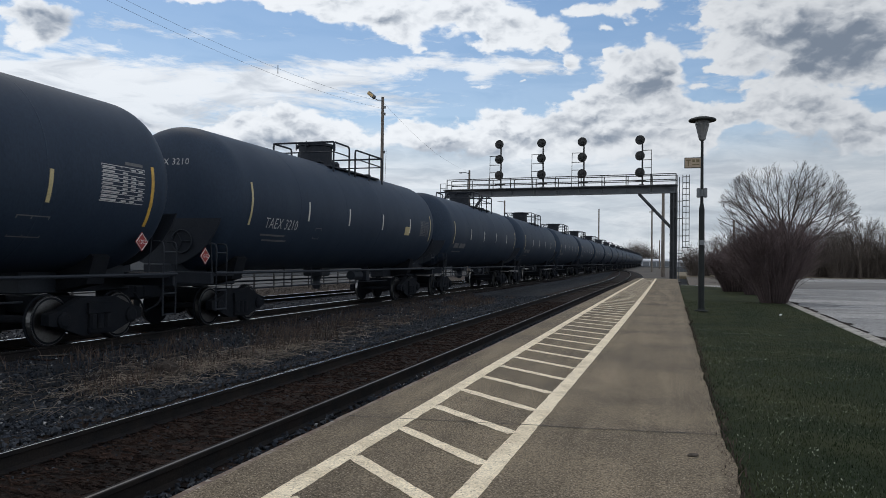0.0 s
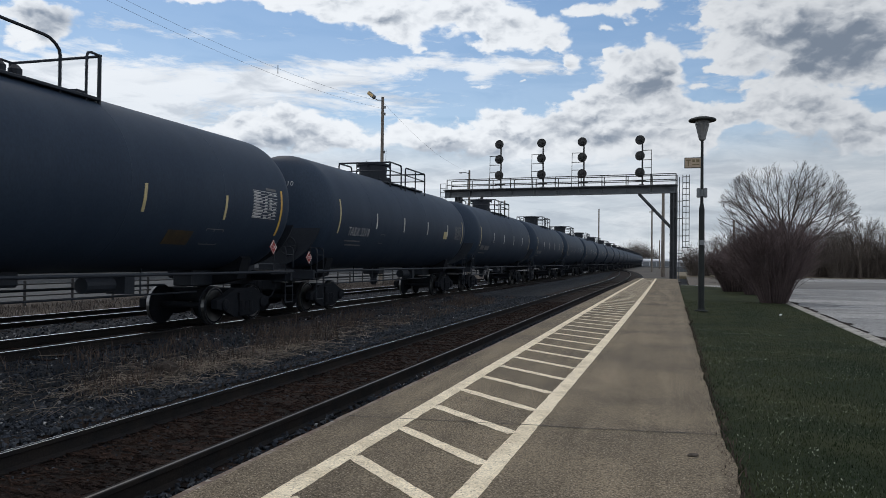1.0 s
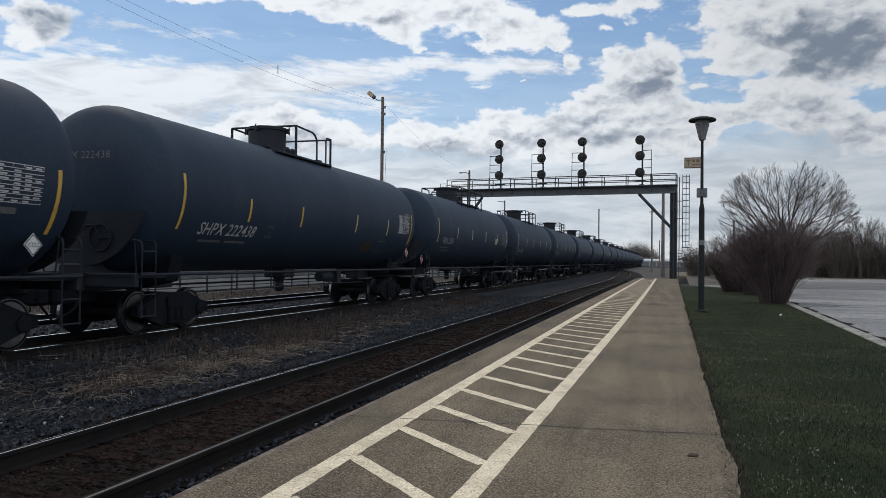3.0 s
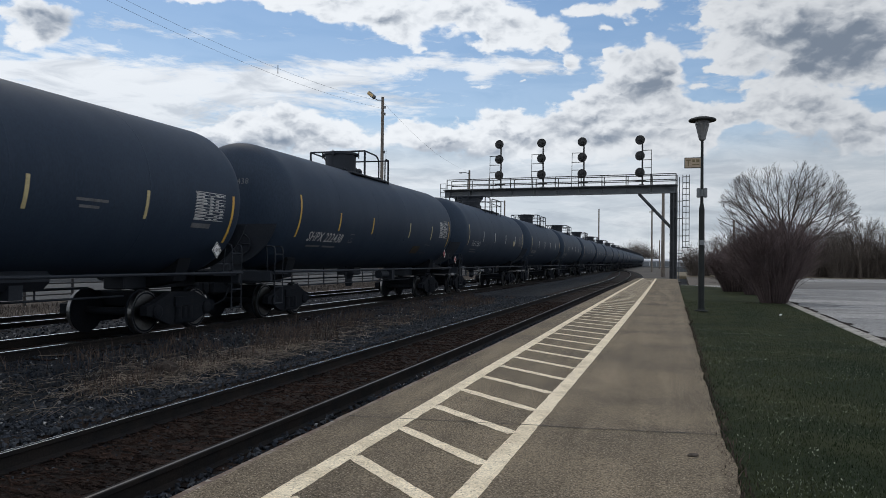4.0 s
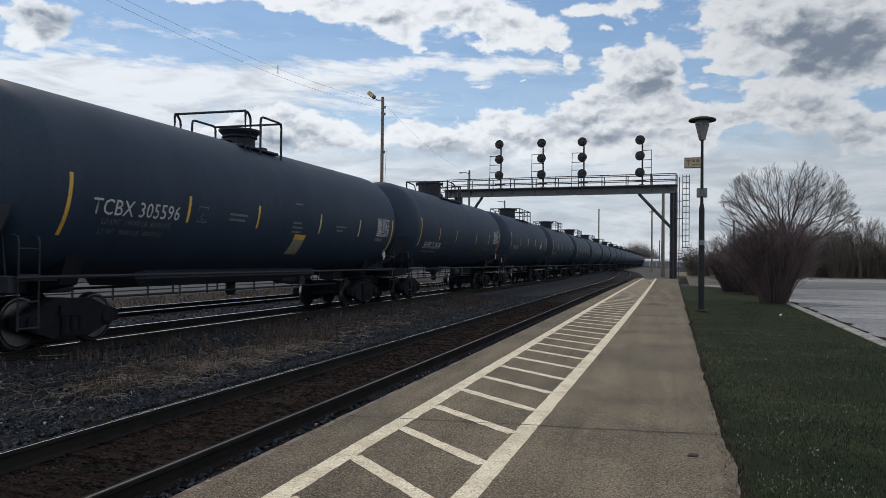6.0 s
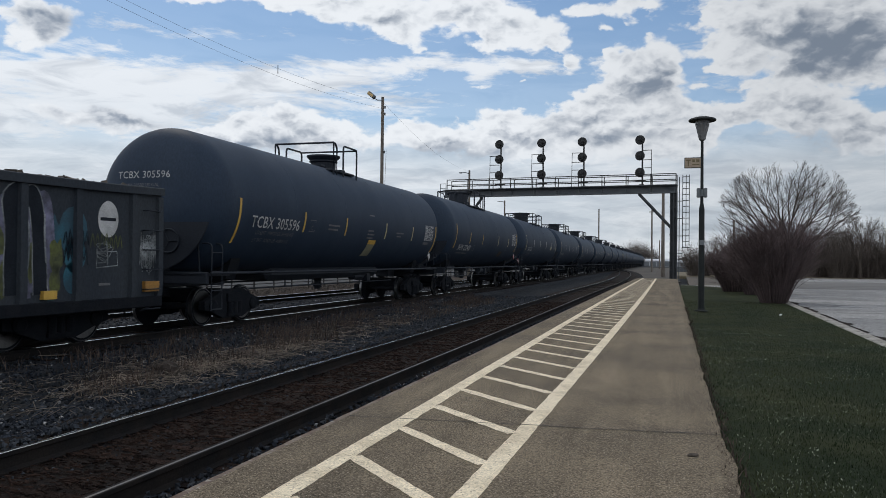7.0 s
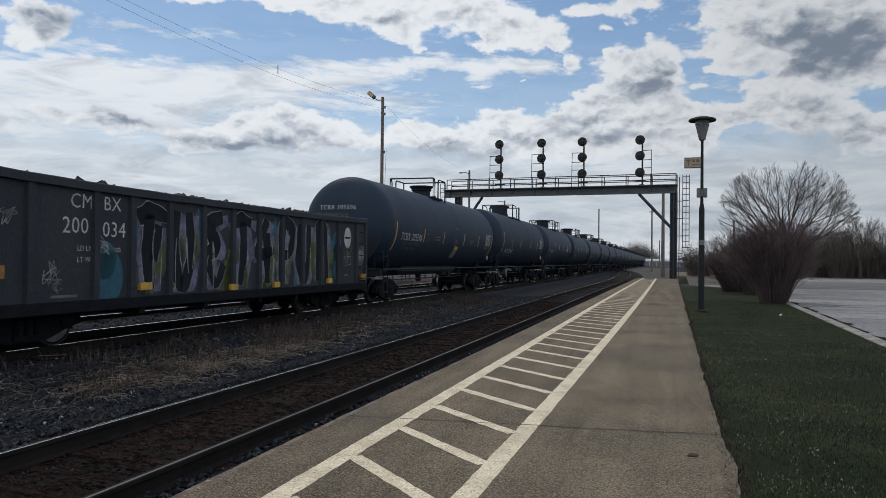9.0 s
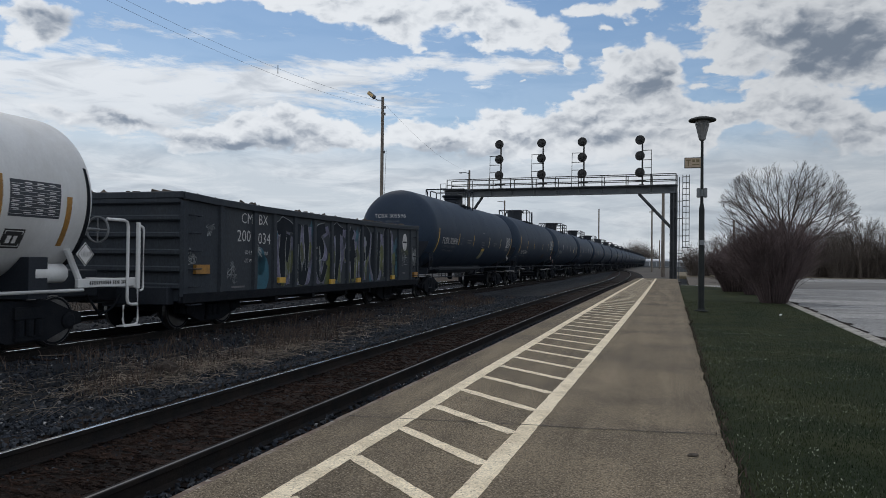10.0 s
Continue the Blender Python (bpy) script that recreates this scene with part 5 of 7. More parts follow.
    for cy, cz, r in ((-4.62, 1.25, 0.40), (-4.70, 1.55, 0.28), (5.55, 2.05, 0.34), (5.60, 1.65, 0.26), (5.55, 1.25, 0.22)):
        flat_shape(teal, [(cy + r * math.cos(a), cz + r * 1.25 * math.sin(a)) for a in steps(0, 2 * math.pi, 16)[:-1]], xw + 0.0022)
    for cy, cz, s in ((-6.0, 1.35, 0.35), (-6.9, 2.2, 0.3), (-4.8, 1.85, 0.35), (6.35, 1.72, 0.40), (7.55, 1.85, 0.35), (7.55, 1.45, 0.3), (-7.6, 1.65, 0.3), (-5.9, 1.1, 0.25)):
        for _ in range(4):
            pts = [(cy + rng.uniform(-s, s) * 0.6, cz + rng.uniform(-s, s) * 0.6) for _ in range(5)]
            ribbon(pale, curve_points(pts, 5), 0.016, xw + 0.007)
    for cy, cz, w, h, bm, n in ((6.38, 1.90, 0.42, 0.16, green, 7), (7.56, 1.78, 0.24, 0.40, pale, 8), (5.62, 1.95, 0.30, 0.18, black, 6), (5.62, 1.62, 0.28, 0.16, black, 6)):
        line = [(cy - w + 2 * w * j / (2 * n), cz + h * (1 if j % 2 else -1) * rng.uniform(0.5, 1.0)) for j in range(2 * n + 1)]
        ribbon(bm, curve_points(line, 3), 0.022, xw + 0.0085)
    ribbon(pale, [(6.12, 1.42), (6.68, 1.46), (6.66, 1.72), (6.14, 1.70), (6.12, 1.42)], 0.022, xw + 0.0085)
    for name, bm, mat, label in (("spray_cloud", teal, GRAF_TEAL, "teal spray haze"), ("spray_cloud", green, GRAF_GREEN, "green spray haze"), ("spray_letters", black, GRAF_BLACK, "broad black sprayed strokes"),
                                 ("spray_fill", lilac, GRAF_LILAC, "lilac sprayed filling"), ("spray_outline", pale, GRAF_PALE, "pale sprayed outlines")):
        tagged(part(name, bm, mat, car, label), kind="stuff")
    running_gear(car, 5.75, 8.5)
    return car


def sorted_box(x0, x1, y0, y1, z0, z1):
    return (*sorted((x0, x1)), *sorted((y0, y1)), *sorted((z0, z1)))


def white_tank_car():
    """A smaller white car; only its leading end comes past."""
    car = thing("white_tank_car", pose(0, 0, 0), "white tank car with an end ladder and hazard placard", "tank car", "cars of the freight train")
    r, zc, hl = 1.52, 2.62, 5.12
    part("tank", tank_shell(hl, r, zc, 0.50), WHITE_TANK, car, smooth=True)
    # shadow line between shell and head, built as an arc in running-gear colour
    bm = bmesh.new()
    rows = []
    for a in steps(radians(-165), radians(22), 48):
        w = 0.05 + 0.05 * min(max((radians(22) - a) / 0.9, 0.0), 1.0)
        rows.append([bm.verts.new((rr * math.cos(a), y, zc + rr * math.sin(a))) for y, rr in ((hl + 0.02, r - 0.02), (hl + 0.03, r + 0.010), (hl + 0.04 + w, r + 0.002), (hl + 0.05 + w, r - 0.04))])
    for p, q in zip(rows, rows[1:]):
        for i in range(3):
            bm.faces.new((p[i], p[i + 1], q[i + 1], q[i]))
    bmesh.ops.recalc_face_normals(bm, faces=bm.faces)
    part("tank_band", bm, STEEL_DARK, car, "dark arc drawn as the shadow line at the tank's end")
    for end in (-1, 1):
        part("stub_sill", boxes(sorted_box(-0.28, 0.28, end * (hl - 1.6), end * 6.9, 0.82, 1.36), bevel=0.03), BLACK_OLD, car)
        bm = boxes(sorted_box(-1.42, 1.42, end * 6.55, end * 6.68, 1.02, 1.20), bevel=0.01)
        box(bm, *sorted((1.34, 1.42)), *sorted((end * 5.08, end * 6.68)), 1.06, 1.22, bevel=0.01)
        box(bm, *sorted((-1.34, -1.42)), *sorted((end * 5.08, end * 6.68)), 1.06, 1.22, bevel=0.01)
        part("end_platform", bm, WHITE_TANK, car)
        for side in (-1, 1):
            x = side * 1.44
            bm = pipe(bmesh.new(), [(x, end * 5.75, 2.32), (x, end * 6.34, 2.32), (x, end * 6.34, 0.70), (x, end * 6.62, 0.70)], 0.030)
            part("handrail", bm, WHITE_TANK, car)
            bm = boxes(sorted_box(x - 0.03, x + 0.03, end * 6.60, end * 6.68, 1.0, 2.30), bevel=0.01)
            pipe(bm, [(x, end * 6.70, 2.24), (x, end * 6.80, 2.20), (x, end * 6.80, 0.98), (x, end * 6.70, 0.96)], 0.022, 6)
            part("end_post", bm, WHITE_TANK, car)
            bm = pipe(bmesh.new(), [(x, end * 6.64, 1.0), (x, end * 6.66, 0.30), (x, end * 6.22, 0.30), (x, end * 6.24, 0.70)], 0.02, 6)
            box(bm, *sorted((x - 0.12, x + 0.06)), *sorted((end * 6.2, end * 6.66)), 0.28, 0.31)
            part("step", bm, WHITE_TANK, car)
            bm = bmesh.new()
            rod(bm, (side * 1.30, end * 4.92, 1.75), (side * 1.34, end * 5.25, 1.08), 0.055, 8)
            part("brace", bm, WHITE_TANK, car)
            part("side_rail", pipe(bmesh.new(), [(side * 1.42, -5.2, 1.02), (side * 1.42, 5.2, 1.02)], 0.03), WHITE_TANK, car)
        part("saddle", boxes(sorted_box(-1.3, 1.3, end * 4.3 - 0.2, end * 4.3 + 0.2, 0.9, 1.6)), BLACK_OLD, car)
    bm = pipe(bmesh.new(), [(1.28 + 0.24 * math.cos(a), 5.70, 2.12 + 0.24 * math.sin(a)) for a in steps(0, 2 * math.pi, 22)], 0.02, 6)
    for j in range(4):
        a = j * math.pi / 2
        rod(bm, (1.28, 5.70, 2.12), (1.28 + 0.24 * math.cos(a), 5.70, 2.12 + 0.24 * math.sin(a)), 0.014, 6)
    rod(bm, (1.28, 5.3, 2.12), (1.28, 5.73, 2.12), 0.03, 8)
    part("brake_wheel", bm, GREY_BOX, car)
    part("air_tank", lathe(bmesh.new(), [(4.2, 0.05), (4.25, 0.17), (4.95, 0.17), (5.02, 0.05)], "Y", 18, (1.15, 0, 1.32)), WHITE_TANK, car, smooth=True)
    part("reflector", tank_patch(4.80, 4.92, 1.80, 2.64, r, zc), BROWN_PLATE, car, "dull orange reflective strip")
    part("reflector", tank_patch(3.30, 3.44, 2.15, 2.90, r, zc), BROWN_PLATE, car, "dull orange reflective strip")
    part("stencil", tank_patch(3.58, 4.66, 2.25, 2.84, r, zc, lift=0.004), surface("dark_table", (0.035, 0.042, 0.055), (0.028, 0.033, 0.042), 0.6, 3, 40, 0), car, "dark ruled test table")
    rows = [(3.60, 4.64, 2.29 + 0.06 * i, 0.005) for i in range(9)] + [(3.62 + 0.26 * i, 3.76 + 0.26 * i, 2.31 + 0.06 * j, 0.016) for i in range(4) for j in range(9) if (i * 5 + j * 3) % 4]
    stencil_lines(car, PLACARD_WHITE, rows, r + 0.004, zc)
    part("stencil", tank_patch(3.60, 4.02, 1.74, 2.05, r, zc, lift=0.004), SIGNAL, car, "dark marked frame")
    stencil_lines(car, PLACARD_WHITE, [(3.63, 3.99, 1.77, 0.012), (3.63, 3.99, 2.01, 0.012), (3.63, 3.64, 1.77, 0.24), (3.98, 3.99, 1.77, 0.24), (3.70, 3.78, 1.82, 0.12), (3.83, 3.90, 1.82, 0.12)], r + 0.004, zc)
    placard(car, 5.28, 1.66, 0.30, 1.50, PLACARD_WHITE, "1830")
    bm = bmesh.new()
    for i in range(22):
        if i not in (12, 17):
            flat_shape(bm, [(5.50 + i * 0.048, 1.11), (5.532 + i * 0.048, 1.11), (5.532 + i * 0.048, 1.175), (5.50 + i * 0.048, 1.175)], 1.4235)
    part("stencil", bm, SIGNAL, car)
    part("hatch", lathe(bmesh.new(), [(zc + r - 0.1, 0.5), (zc + r + 0.4, 0.5), (zc + r + 0.45, 0.3)], "Z", 24), WHITE_TANK, car)
    running_gear(car, 4.3, 7.0)
    return car


CARS.append((-31.50, gondola_car()))
CARS.append((-46.97, white_tank_car()))


# ---------------------------------------------------------------- signal gantry
def build_gantry():
    gy = 78.0
    g = thing("signal_gantry", Matrix.Translation((0.8, gy, 0)) @ pose(0, 0, 0, 0, 0, -5) @ Matrix.Translation((-0.8, 0, 0)), "grey steel signal gantry spanning the tracks", "signal gantry")
    left, right, bottom, top = -23.2, 1.15, 8.34, 9.06
    bm = boxes((left, right, -0.06, 0.06, bottom, top), (left, right, -0.32, 0.32, bottom, bottom + 0.07), (left, right, -0.32, 0.32, top - 0.07, top), bevel=0.01)
    for i in range(11):
        x = left + 0.6 + i * 2.35
        box(bm, x - 0.04, x + 0.04, -0.30, 0.30, bottom + 0.07, top - 0.07)
    part("beam", bm, GANTRY, g)
    part("walkway", boxes((left, right, -0.75, 0.75, top + 0.01, top + 0.09), bevel=0.01), GANTRY, g)
    for y in (-0.72, 0.72):
        for z in (top + 0.56, top + 1.12):
            part("guard_rail", rod(bmesh.new(), (left + 0.5, y, z), (right - 0.1, y, z), 0.045, 8), SIGNAL, g)
        for i in range(11):
            x = left + 0.5 + i * 2.375
            part("guard_post", rod(bmesh.new(), (x, y, top + 0.05), (x, y, top + 1.14), 0.048, 6), SIGNAL, g)
    for x in (0.80, -21.6):
        bm = boxes((x - 0.05, x + 0.05, -0.30, 0.30, -0.40, bottom), (x - 0.34, x - 0.26, -0.30, 0.30, -0.40, bottom), (x + 0.26, x + 0.34, -0.30, 0.30, -0.40, bottom), (x - 0.30, x + 0.30, -0.05, 0.05, -0.40, bottom), bevel=0.01)
        box(bm, x - 0.5, x + 0.5, -0.5, 0.5, -0.45, -0.36)
        for i in range(9):
            z = 0.6 + i * 0.9
            box(bm, x - 0.36, x + 0.36, -0.34, -0.28, z, z + 0.10)
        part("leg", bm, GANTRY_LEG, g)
    for x0, x1 in ((-2.55, 0.55), (-18.9, -21.3)):
        m = rod(bmesh.new(), (x0, 0, bottom), (x1, 0, 4.95), 0.15, 4)
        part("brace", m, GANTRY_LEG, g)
    # ladder with its cage beside the leg
    lad = part("ladder", boxes((1.60, 1.66, -0.04, 0.04, 2.95, 10.1), (1.92, 1.98, -0.04, 0.04, 2.95, 10.1), (2.22, 2.28, -0.04, 0.04, 2.95, 10.1)), SIGNAL, g)
    for i in range(13):
        part("rung", rod(bmesh.new(), (1.60, 0, 3.0 + i * 0.575), (2.26, 0, 3.0 + i * 0.575), 0.035, 6), SIGNAL, lad)
    part("conduit", boxes((1.28, 1.36, -0.06, 0.06, -0.4, 9.9)), GANTRY, g)
    for z in (2.4, 4.1, 5.8, 7.5):
        part("bracket", boxes((1.10, 1.62, -0.04, 0.04, z, z + 0.07)), GANTRY, g)
    bm = bmesh.new()
    for x in (left - 0.55, left + 0.1):
        rod(bm, (x, 0, bottom - 0.6), (x, 0, top + 0.75), 0.035, 6)
    for i in range(5):
        rod(bm, (left - 0.55, 0, bottom - 0.4 + i * 0.48), (left + 0.1, 0, bottom - 0.4 + i * 0.48), 0.03, 6)
    part("end_ladder", bm, GANTRY, g)
    for x, side in ((-16.62, -1), (-12.21, -1), (-8.08, -1), (-2.43, 1)):
        k = (gy + 0.07) / (gy + 0.0875 * x)
        s = thing("railway_signal", pose(x * k, gy * k - 0.25, top + 0.09, 0, 0, -5), "black three-disc railway signal seen from behind", "railway signal", "signals on the gantry")
        base = top + 0.09
        high = 1.492 + (13.62 - 1.492) * k
        part("mast", rod(bmesh.new(), (0.14 if side < 0 else 0.22, 0.25, 0), (0.12 if side < 0 else 0.20, 0.25, high - base), 0.085, 10), SIGNAL, s)
        part("foot", boxes((-0.45, 0.55, 0.15, 0.35, 0.40, 0.52), (-0.1, 0.35, 0.1, 0.4, 0, 0.12)), SIGNAL, s)
        for z in (high, high - 1.57 * k, high - 3.22 * k):
            bm = lathe(bmesh.new(), [(-0.02, 0.47), (0.0, 0.475), (0.03, 0.47)], "Y", 32, (0, 0, z - base))
            head = part("disc", bm, SIGNAL, s)
            bm = lathe(bmesh.new(), [(-0.30, 0.10), (-0.28, 0.15), (-0.02, 0.19)], "Y", 16, (0, 0, z - base))
            box(bm, -0.12, 0.12, -0.26, -0.04, z - base - 0.30, z - base - 0.12)
            part("lamp_case", bm, SIGNAL, head)
        bm = bmesh.new()
        xa = side * 1.12
        rod(bm, (xa, 0.2, 0), (xa - 0.06 * side, 0.2, 3.55), 0.03, 6)
        part("access_post", bm, SIGNAL, s)
        for z in (0.95, 1.75, 2.55, 3.5):
            part("bar", rod(bmesh.new(), (xa, 0.2, z), (0.14, 0.25, z), 0.035, 6), SIGNAL, s)


build_gantry()


# ---------------------------------------------------------------- poles and wires
def pole(x, y, z, r, label, name="utility_pole"):
    p = thing(name, pose(x, y, -0.45), label, "utility pole")
    part("shaft", rod(bmesh.new(), (0, 0, 0), (0, 0, z + 0.45), r * 1.2, 12, r * 0.85), WOOD_POLE, p, smooth=False)
    return p


flood = pole(-20.0, 52.5, 13.45, 0.125, "tall weathered wooden pole carrying a floodlight")
h = 13.45 + 0.45
part("arm", pipe(bmesh.new(), [(0, -0.1, h - 0.25), (-0.35, -0.2, h - 0.25), (-0.55, -0.3, h - 0.1)], 0.03), GREY_BOX, flood)
bm = bmesh.new()
bmesh.ops.create_cube(bm, size=1.0, matrix=Matrix.Translation((-0.72, -0.38, h + 0.10)) @ Matrix.Rotation(radians(40), 4, "Y") @ Matrix.Diagonal((0.62, 0.40, 0.28, 1)))
bmesh.ops.bevel(bm, geom=list(bm.edges), offset=0.05, segments=1, affect="EDGES")
lampcase = part("floodlight", bm, GREY_BOX, flood, "grey floodlight with an amber lens")
bm = bmesh.new()
bmesh.ops.create_cube(bm, size=1.0, matrix=Matrix.Translation((-0.76, -0.56, h + 0.12)) @ Matrix.Rotation(radians(40), 4, "Y") @ Matrix.Diagonal((0.50, 0.06, 0.20, 1)))
part("lens", bm, GLOW_GLASS, lampcase)
for z in (12.6, 12.1, 9.3):
    part("insulator", lathe(bmesh.new(), [(z + 0.45, 0.05), (z + 0.6, 0.07), (z + 0.65, 0.03)], "Z", 8, (0.18, 0, 0)), GREY_BOX, flood)
part("guy_wire", rod(bmesh.new(), (0.2, 0, 6.0), (0.32, 0, 10.0), 0.012, 5), WIRE, flood)


def wire(name, a, b, sag, r, label):
    bm = bmesh.new()
    pts = []
    for t in steps(0, 1, 40):
        p = Vector(a).lerp(Vector(b), t)
        p.z -= 4 * sag * t * (1 - t)
        pts.append(p)
    seg = 5
    rings = [[bm.verts.new(p + Vector((r * math.cos(2 * math.pi * j / seg), 0, r * math.sin(2 * math.pi * j / seg)))) for j in range(seg)] for p in pts]
    for one, two in zip(rings, rings[1:]):
        for j in range(seg):
            bm.faces.new((one[j], one[(j + 1) % seg], two[(j + 1) % seg], two[j]))
    return tagged(part(name, bm, WIRE), label, "overhead wire", "overhead wires")


pole(-20.0, -8.0, 14.2, 0.125, "tall weathered wooden pole beside the tracks")
wire("overhead_wire", (-20.0, -8.0, 14.0), (-20.0, 52.4, 13.1), 2.15, 0.0055, "thin black sagging overhead wire between wooden poles")
wire("overhead_wire", (-20.0, -8.0, 13.6), (-20.0, 52.4, 12.6), 2.05, 0.0055, "thin black sagging overhead wire between wooden poles")
spacer = tagged(part("wire_spacer", rod(bmesh.new(), (-20.0, 36.7, 11.42), (-20.0, 36.7, 11.86), 0.02, 6), WIRE), "small black spacer clamped between overhead wires", "spacer")
wire("overhead_wire", (-20.0, 52.6, 13.1), (-22.2, 87.0, 12.0), 0.8, 0.0055, "thin black overhead wire running on to the next pole")
p2 = pole(-22.2, 87.2, 12.15, 0.13, "wooden pole with a short lamp arm behind the gantry")
part("arm", pipe(bmesh.new(), [(0, 0, 12.2), (-0.5, -0.2, 12.35), (-0.85, -0.3, 12.30)], 0.04), GREY_BOX, p2)
part("lamp", boxes((-1.15, -0.80, -0.42, -0.20, 12.22, 12.36), bevel=0.03), GREY_BOX, p2)
p3 = pole(-26.0, 126.4, 11.7, 0.14, "distant wooden pole with a short lamp arm")
part("arm", pipe(bmesh.new(), [(0, 0, 11.9), (-0.9, -0.2, 12.0), (-1.2, -0.3, 11.95)], 0.05), GREY_BOX, p3)
pole(-14.0, 170.8, 13.2, 0.15, "distant slender wooden pole beyond the gantry")
pole(-0.25, 101.0, 10.4, 0.20, "stout weathered wooden pole beyond the platform end")
p4 = pole(-2.4, 150.0, 11.6, 0.15, "distant wooden pole with a small crossarm")
part("crossarm", boxes((-0.55, 0.55, -0.06, 0.06, 11.5, 11.65)), WOOD_POLE, p4)
pole(-1.5, 230.0, 8.0, 0.16, "far wooden pole beside the line")
pole(8.2, 101.0, 6.9, 0.13, "distant wooden pole by the thicket")


# ---------------------------------------------------------------- platform lamp
def build_lamp():
    lamp = thing("platform_lamp", pose(1.12, 25.67, -0.03), "dark green lamp post with a flared lantern in the grass", "street lamp")
    part("base", lathe(bmesh.new(), [(0.0, 0.20), (0.03, 0.20), (0.05, 0.12), (0.10, 0.11)], "Z", 16), LAMP_GREEN, lamp)
    part("post", lathe(bmesh.new(), [(0.02, 0.098), (3.25, 0.085), (3.45, 0.05), (5.48, 0.042)], "Z", 16), LAMP_GREEN, lamp, smooth=False)
    part("lantern", lathe(bmesh.new(), [(5.44, 0.07), (5.47, 0.10), (5.95, 0.215), (6.06, 0.22)], "Z", 24), LAMP_BODY, lamp, smooth=False)
    part("cap", lathe(bmesh.new(), [(6.06, 0.415), (6.085, 0.43), (6.13, 0.40), (6.19, 0.20), (6.21, 0.04)], "Z", 28), LAMP_GREEN, lamp, smooth=False)
    sign = part("sign", boxes((-0.53, -0.02, -0.025, 0.025, 4.57, 4.90), bevel=0.008), SIGN_FACE, lamp, "dull yellow two-sided sign board")
    bm = boxes((-0.54, -0.01, -0.03, 0.03, 4.565, 4.585), (-0.54, -0.01, -0.03, 0.03, 4.885, 4.905), (-0.54, -0.52, -0.03, 0.03, 4.565, 4.905))
    part("border", bm, LAMP_GREEN, sign)
    bm = boxes((-0.44, -0.40, -0.029, -0.025, 4.64, 4.84), (-0.49, -0.35, -0.029, -0.025, 4.80, 4.84), (-0.30, -0.22, -0.029, -0.025, 4.76, 4.84), (-0.18, -0.08, -0.029, -0.025, 4.76, 4.84), (-0.30, -0.08, -0.029, -0.025, 4.66, 4.70))
    part("lettering_bars", bm, surface("sign_brown", (0.16, 0.12, 0.06), (0.13, 0.10, 0.05), 0.6, 3, 30, 0), sign)
    for a, b in ((-0.16, -0.045), (0.045, 0.16)):
        part("speaker_box", boxes((a, b, -0.10, 0.10, 3.62, 3.92), bevel=0.02), GREY_BOX, lamp)
    part("strap", lathe(bmesh.new(), [(3.66, 0.065), (3.88, 0.062)], "Z", 12), GREY_BOX, lamp)
    part("notice", boxes((-0.07, 0.07, -0.100, -0.094, 2.10, 2.26)), GREY_BOX, lamp)


build_lamp()


# ---------------------------------------------------------------- verge, kerb, car park
def kerb_x(y):
    return 3.39 + 0.037 * min(y, 34) + (0.012 * (y - 34) if y > 34 else 0) - (0.028 * (y - 47) ** 2 if y > 47 else 0)


def verge_left(y):
    return 0.47 + 0.0098 * max(y - 9, 0) + wobble(y, 0.05, 4, 0.9)


VERGE_YS = list(steps(-6, 40, 130)) + list(steps(41, 57.6, 24))
strip("verge", verge_left, lambda y: max(kerb_x(y), verge_left(y) + 0.1), VERGE_YS, lambda y: -0.035 - 0.0012 * max(y - 6, 0), 0.4, TURF, "short dark green lawn between platform and car park", "lawn")
lot = strip("car_park", lambda y: 4.0 + (y - 57.7) * 0.16 if y > 57.7 else kerb_x(y) + 0.1, lambda y: 70.0, list(steps(-20, 57.6, 40)) + list(steps(57.8, 96, 20)), -0.085, 0.25, ASPHALT, "pale worn asphalt of an empty car park", "car park")
KERB_PATH = [(kerb_x(y) + 0.15, y) for y in steps(-6, 56.5, 120) if kerb_x(y) > 1.3]
bm = bmesh.new()
sweep(bm, [(-0.15, -0.35), (-0.15, -0.045), (-0.12, -0.02), (0.12, -0.02), (0.15, -0.05), (0.17, -0.35)], [(x, y, -0.0012 * max(y - 6, 0)) for x, y in KERB_PATH])
kerb = tagged(part("kerb", bm, KERB), "pale concrete kerb between lawn and car park", "kerb", kind="structure")
bm = bmesh.new()
rows = [[bm.verts.new((x + 0.16, y, -0.079)), bm.verts.new((x + 0.17 + max(0.0, 0.16 + wobble(y, 0.30, 11, 0.9)), y, -0.079))] for x, y in KERB_PATH]
for p, q in zip(rows, rows[1:]):
    bm.faces.new((p[0], p[1], q[1], q[0]))
part("gutter_dirt", bm, DIRT, kerb, "dark dirt gathered along the kerb")
# a darker strip across the car park, laid just over its surface
strip("car_park_patch", lambda y: 6.5 + 0.3 * math.sin(y), lambda y: 60.0, list(steps(54, 76, 12)), -0.079, 0.003, surface("darker_asphalt", (0.11, 0.105, 0.10), (0.15, 0.145, 0.14), 0.9, 0.3, 40.0, 0.3, 0.006), "darker strip of asphalt across the car park", "car park")
DRY_FIELD = surface("dry_grass_field", (0.070, 0.058, 0.048), (0.105, 0.088, 0.070), 0.95, 0.25, 6.0, 0.6, 0.05, grain=0.5)
strip("rough_ground", lambda y: 1.75 + (y - 60) * 0.02, lambda y: 4.0 + (y - 57.7) * 0.16, list(steps(58.9, 95.6, 16)), lambda y: -0.12 + 0.05 * noise.noise((y * 0.4, 0, 0)), 0.3, DRY_FIELD, "rough brown grass beyond the lawn's end", "field")
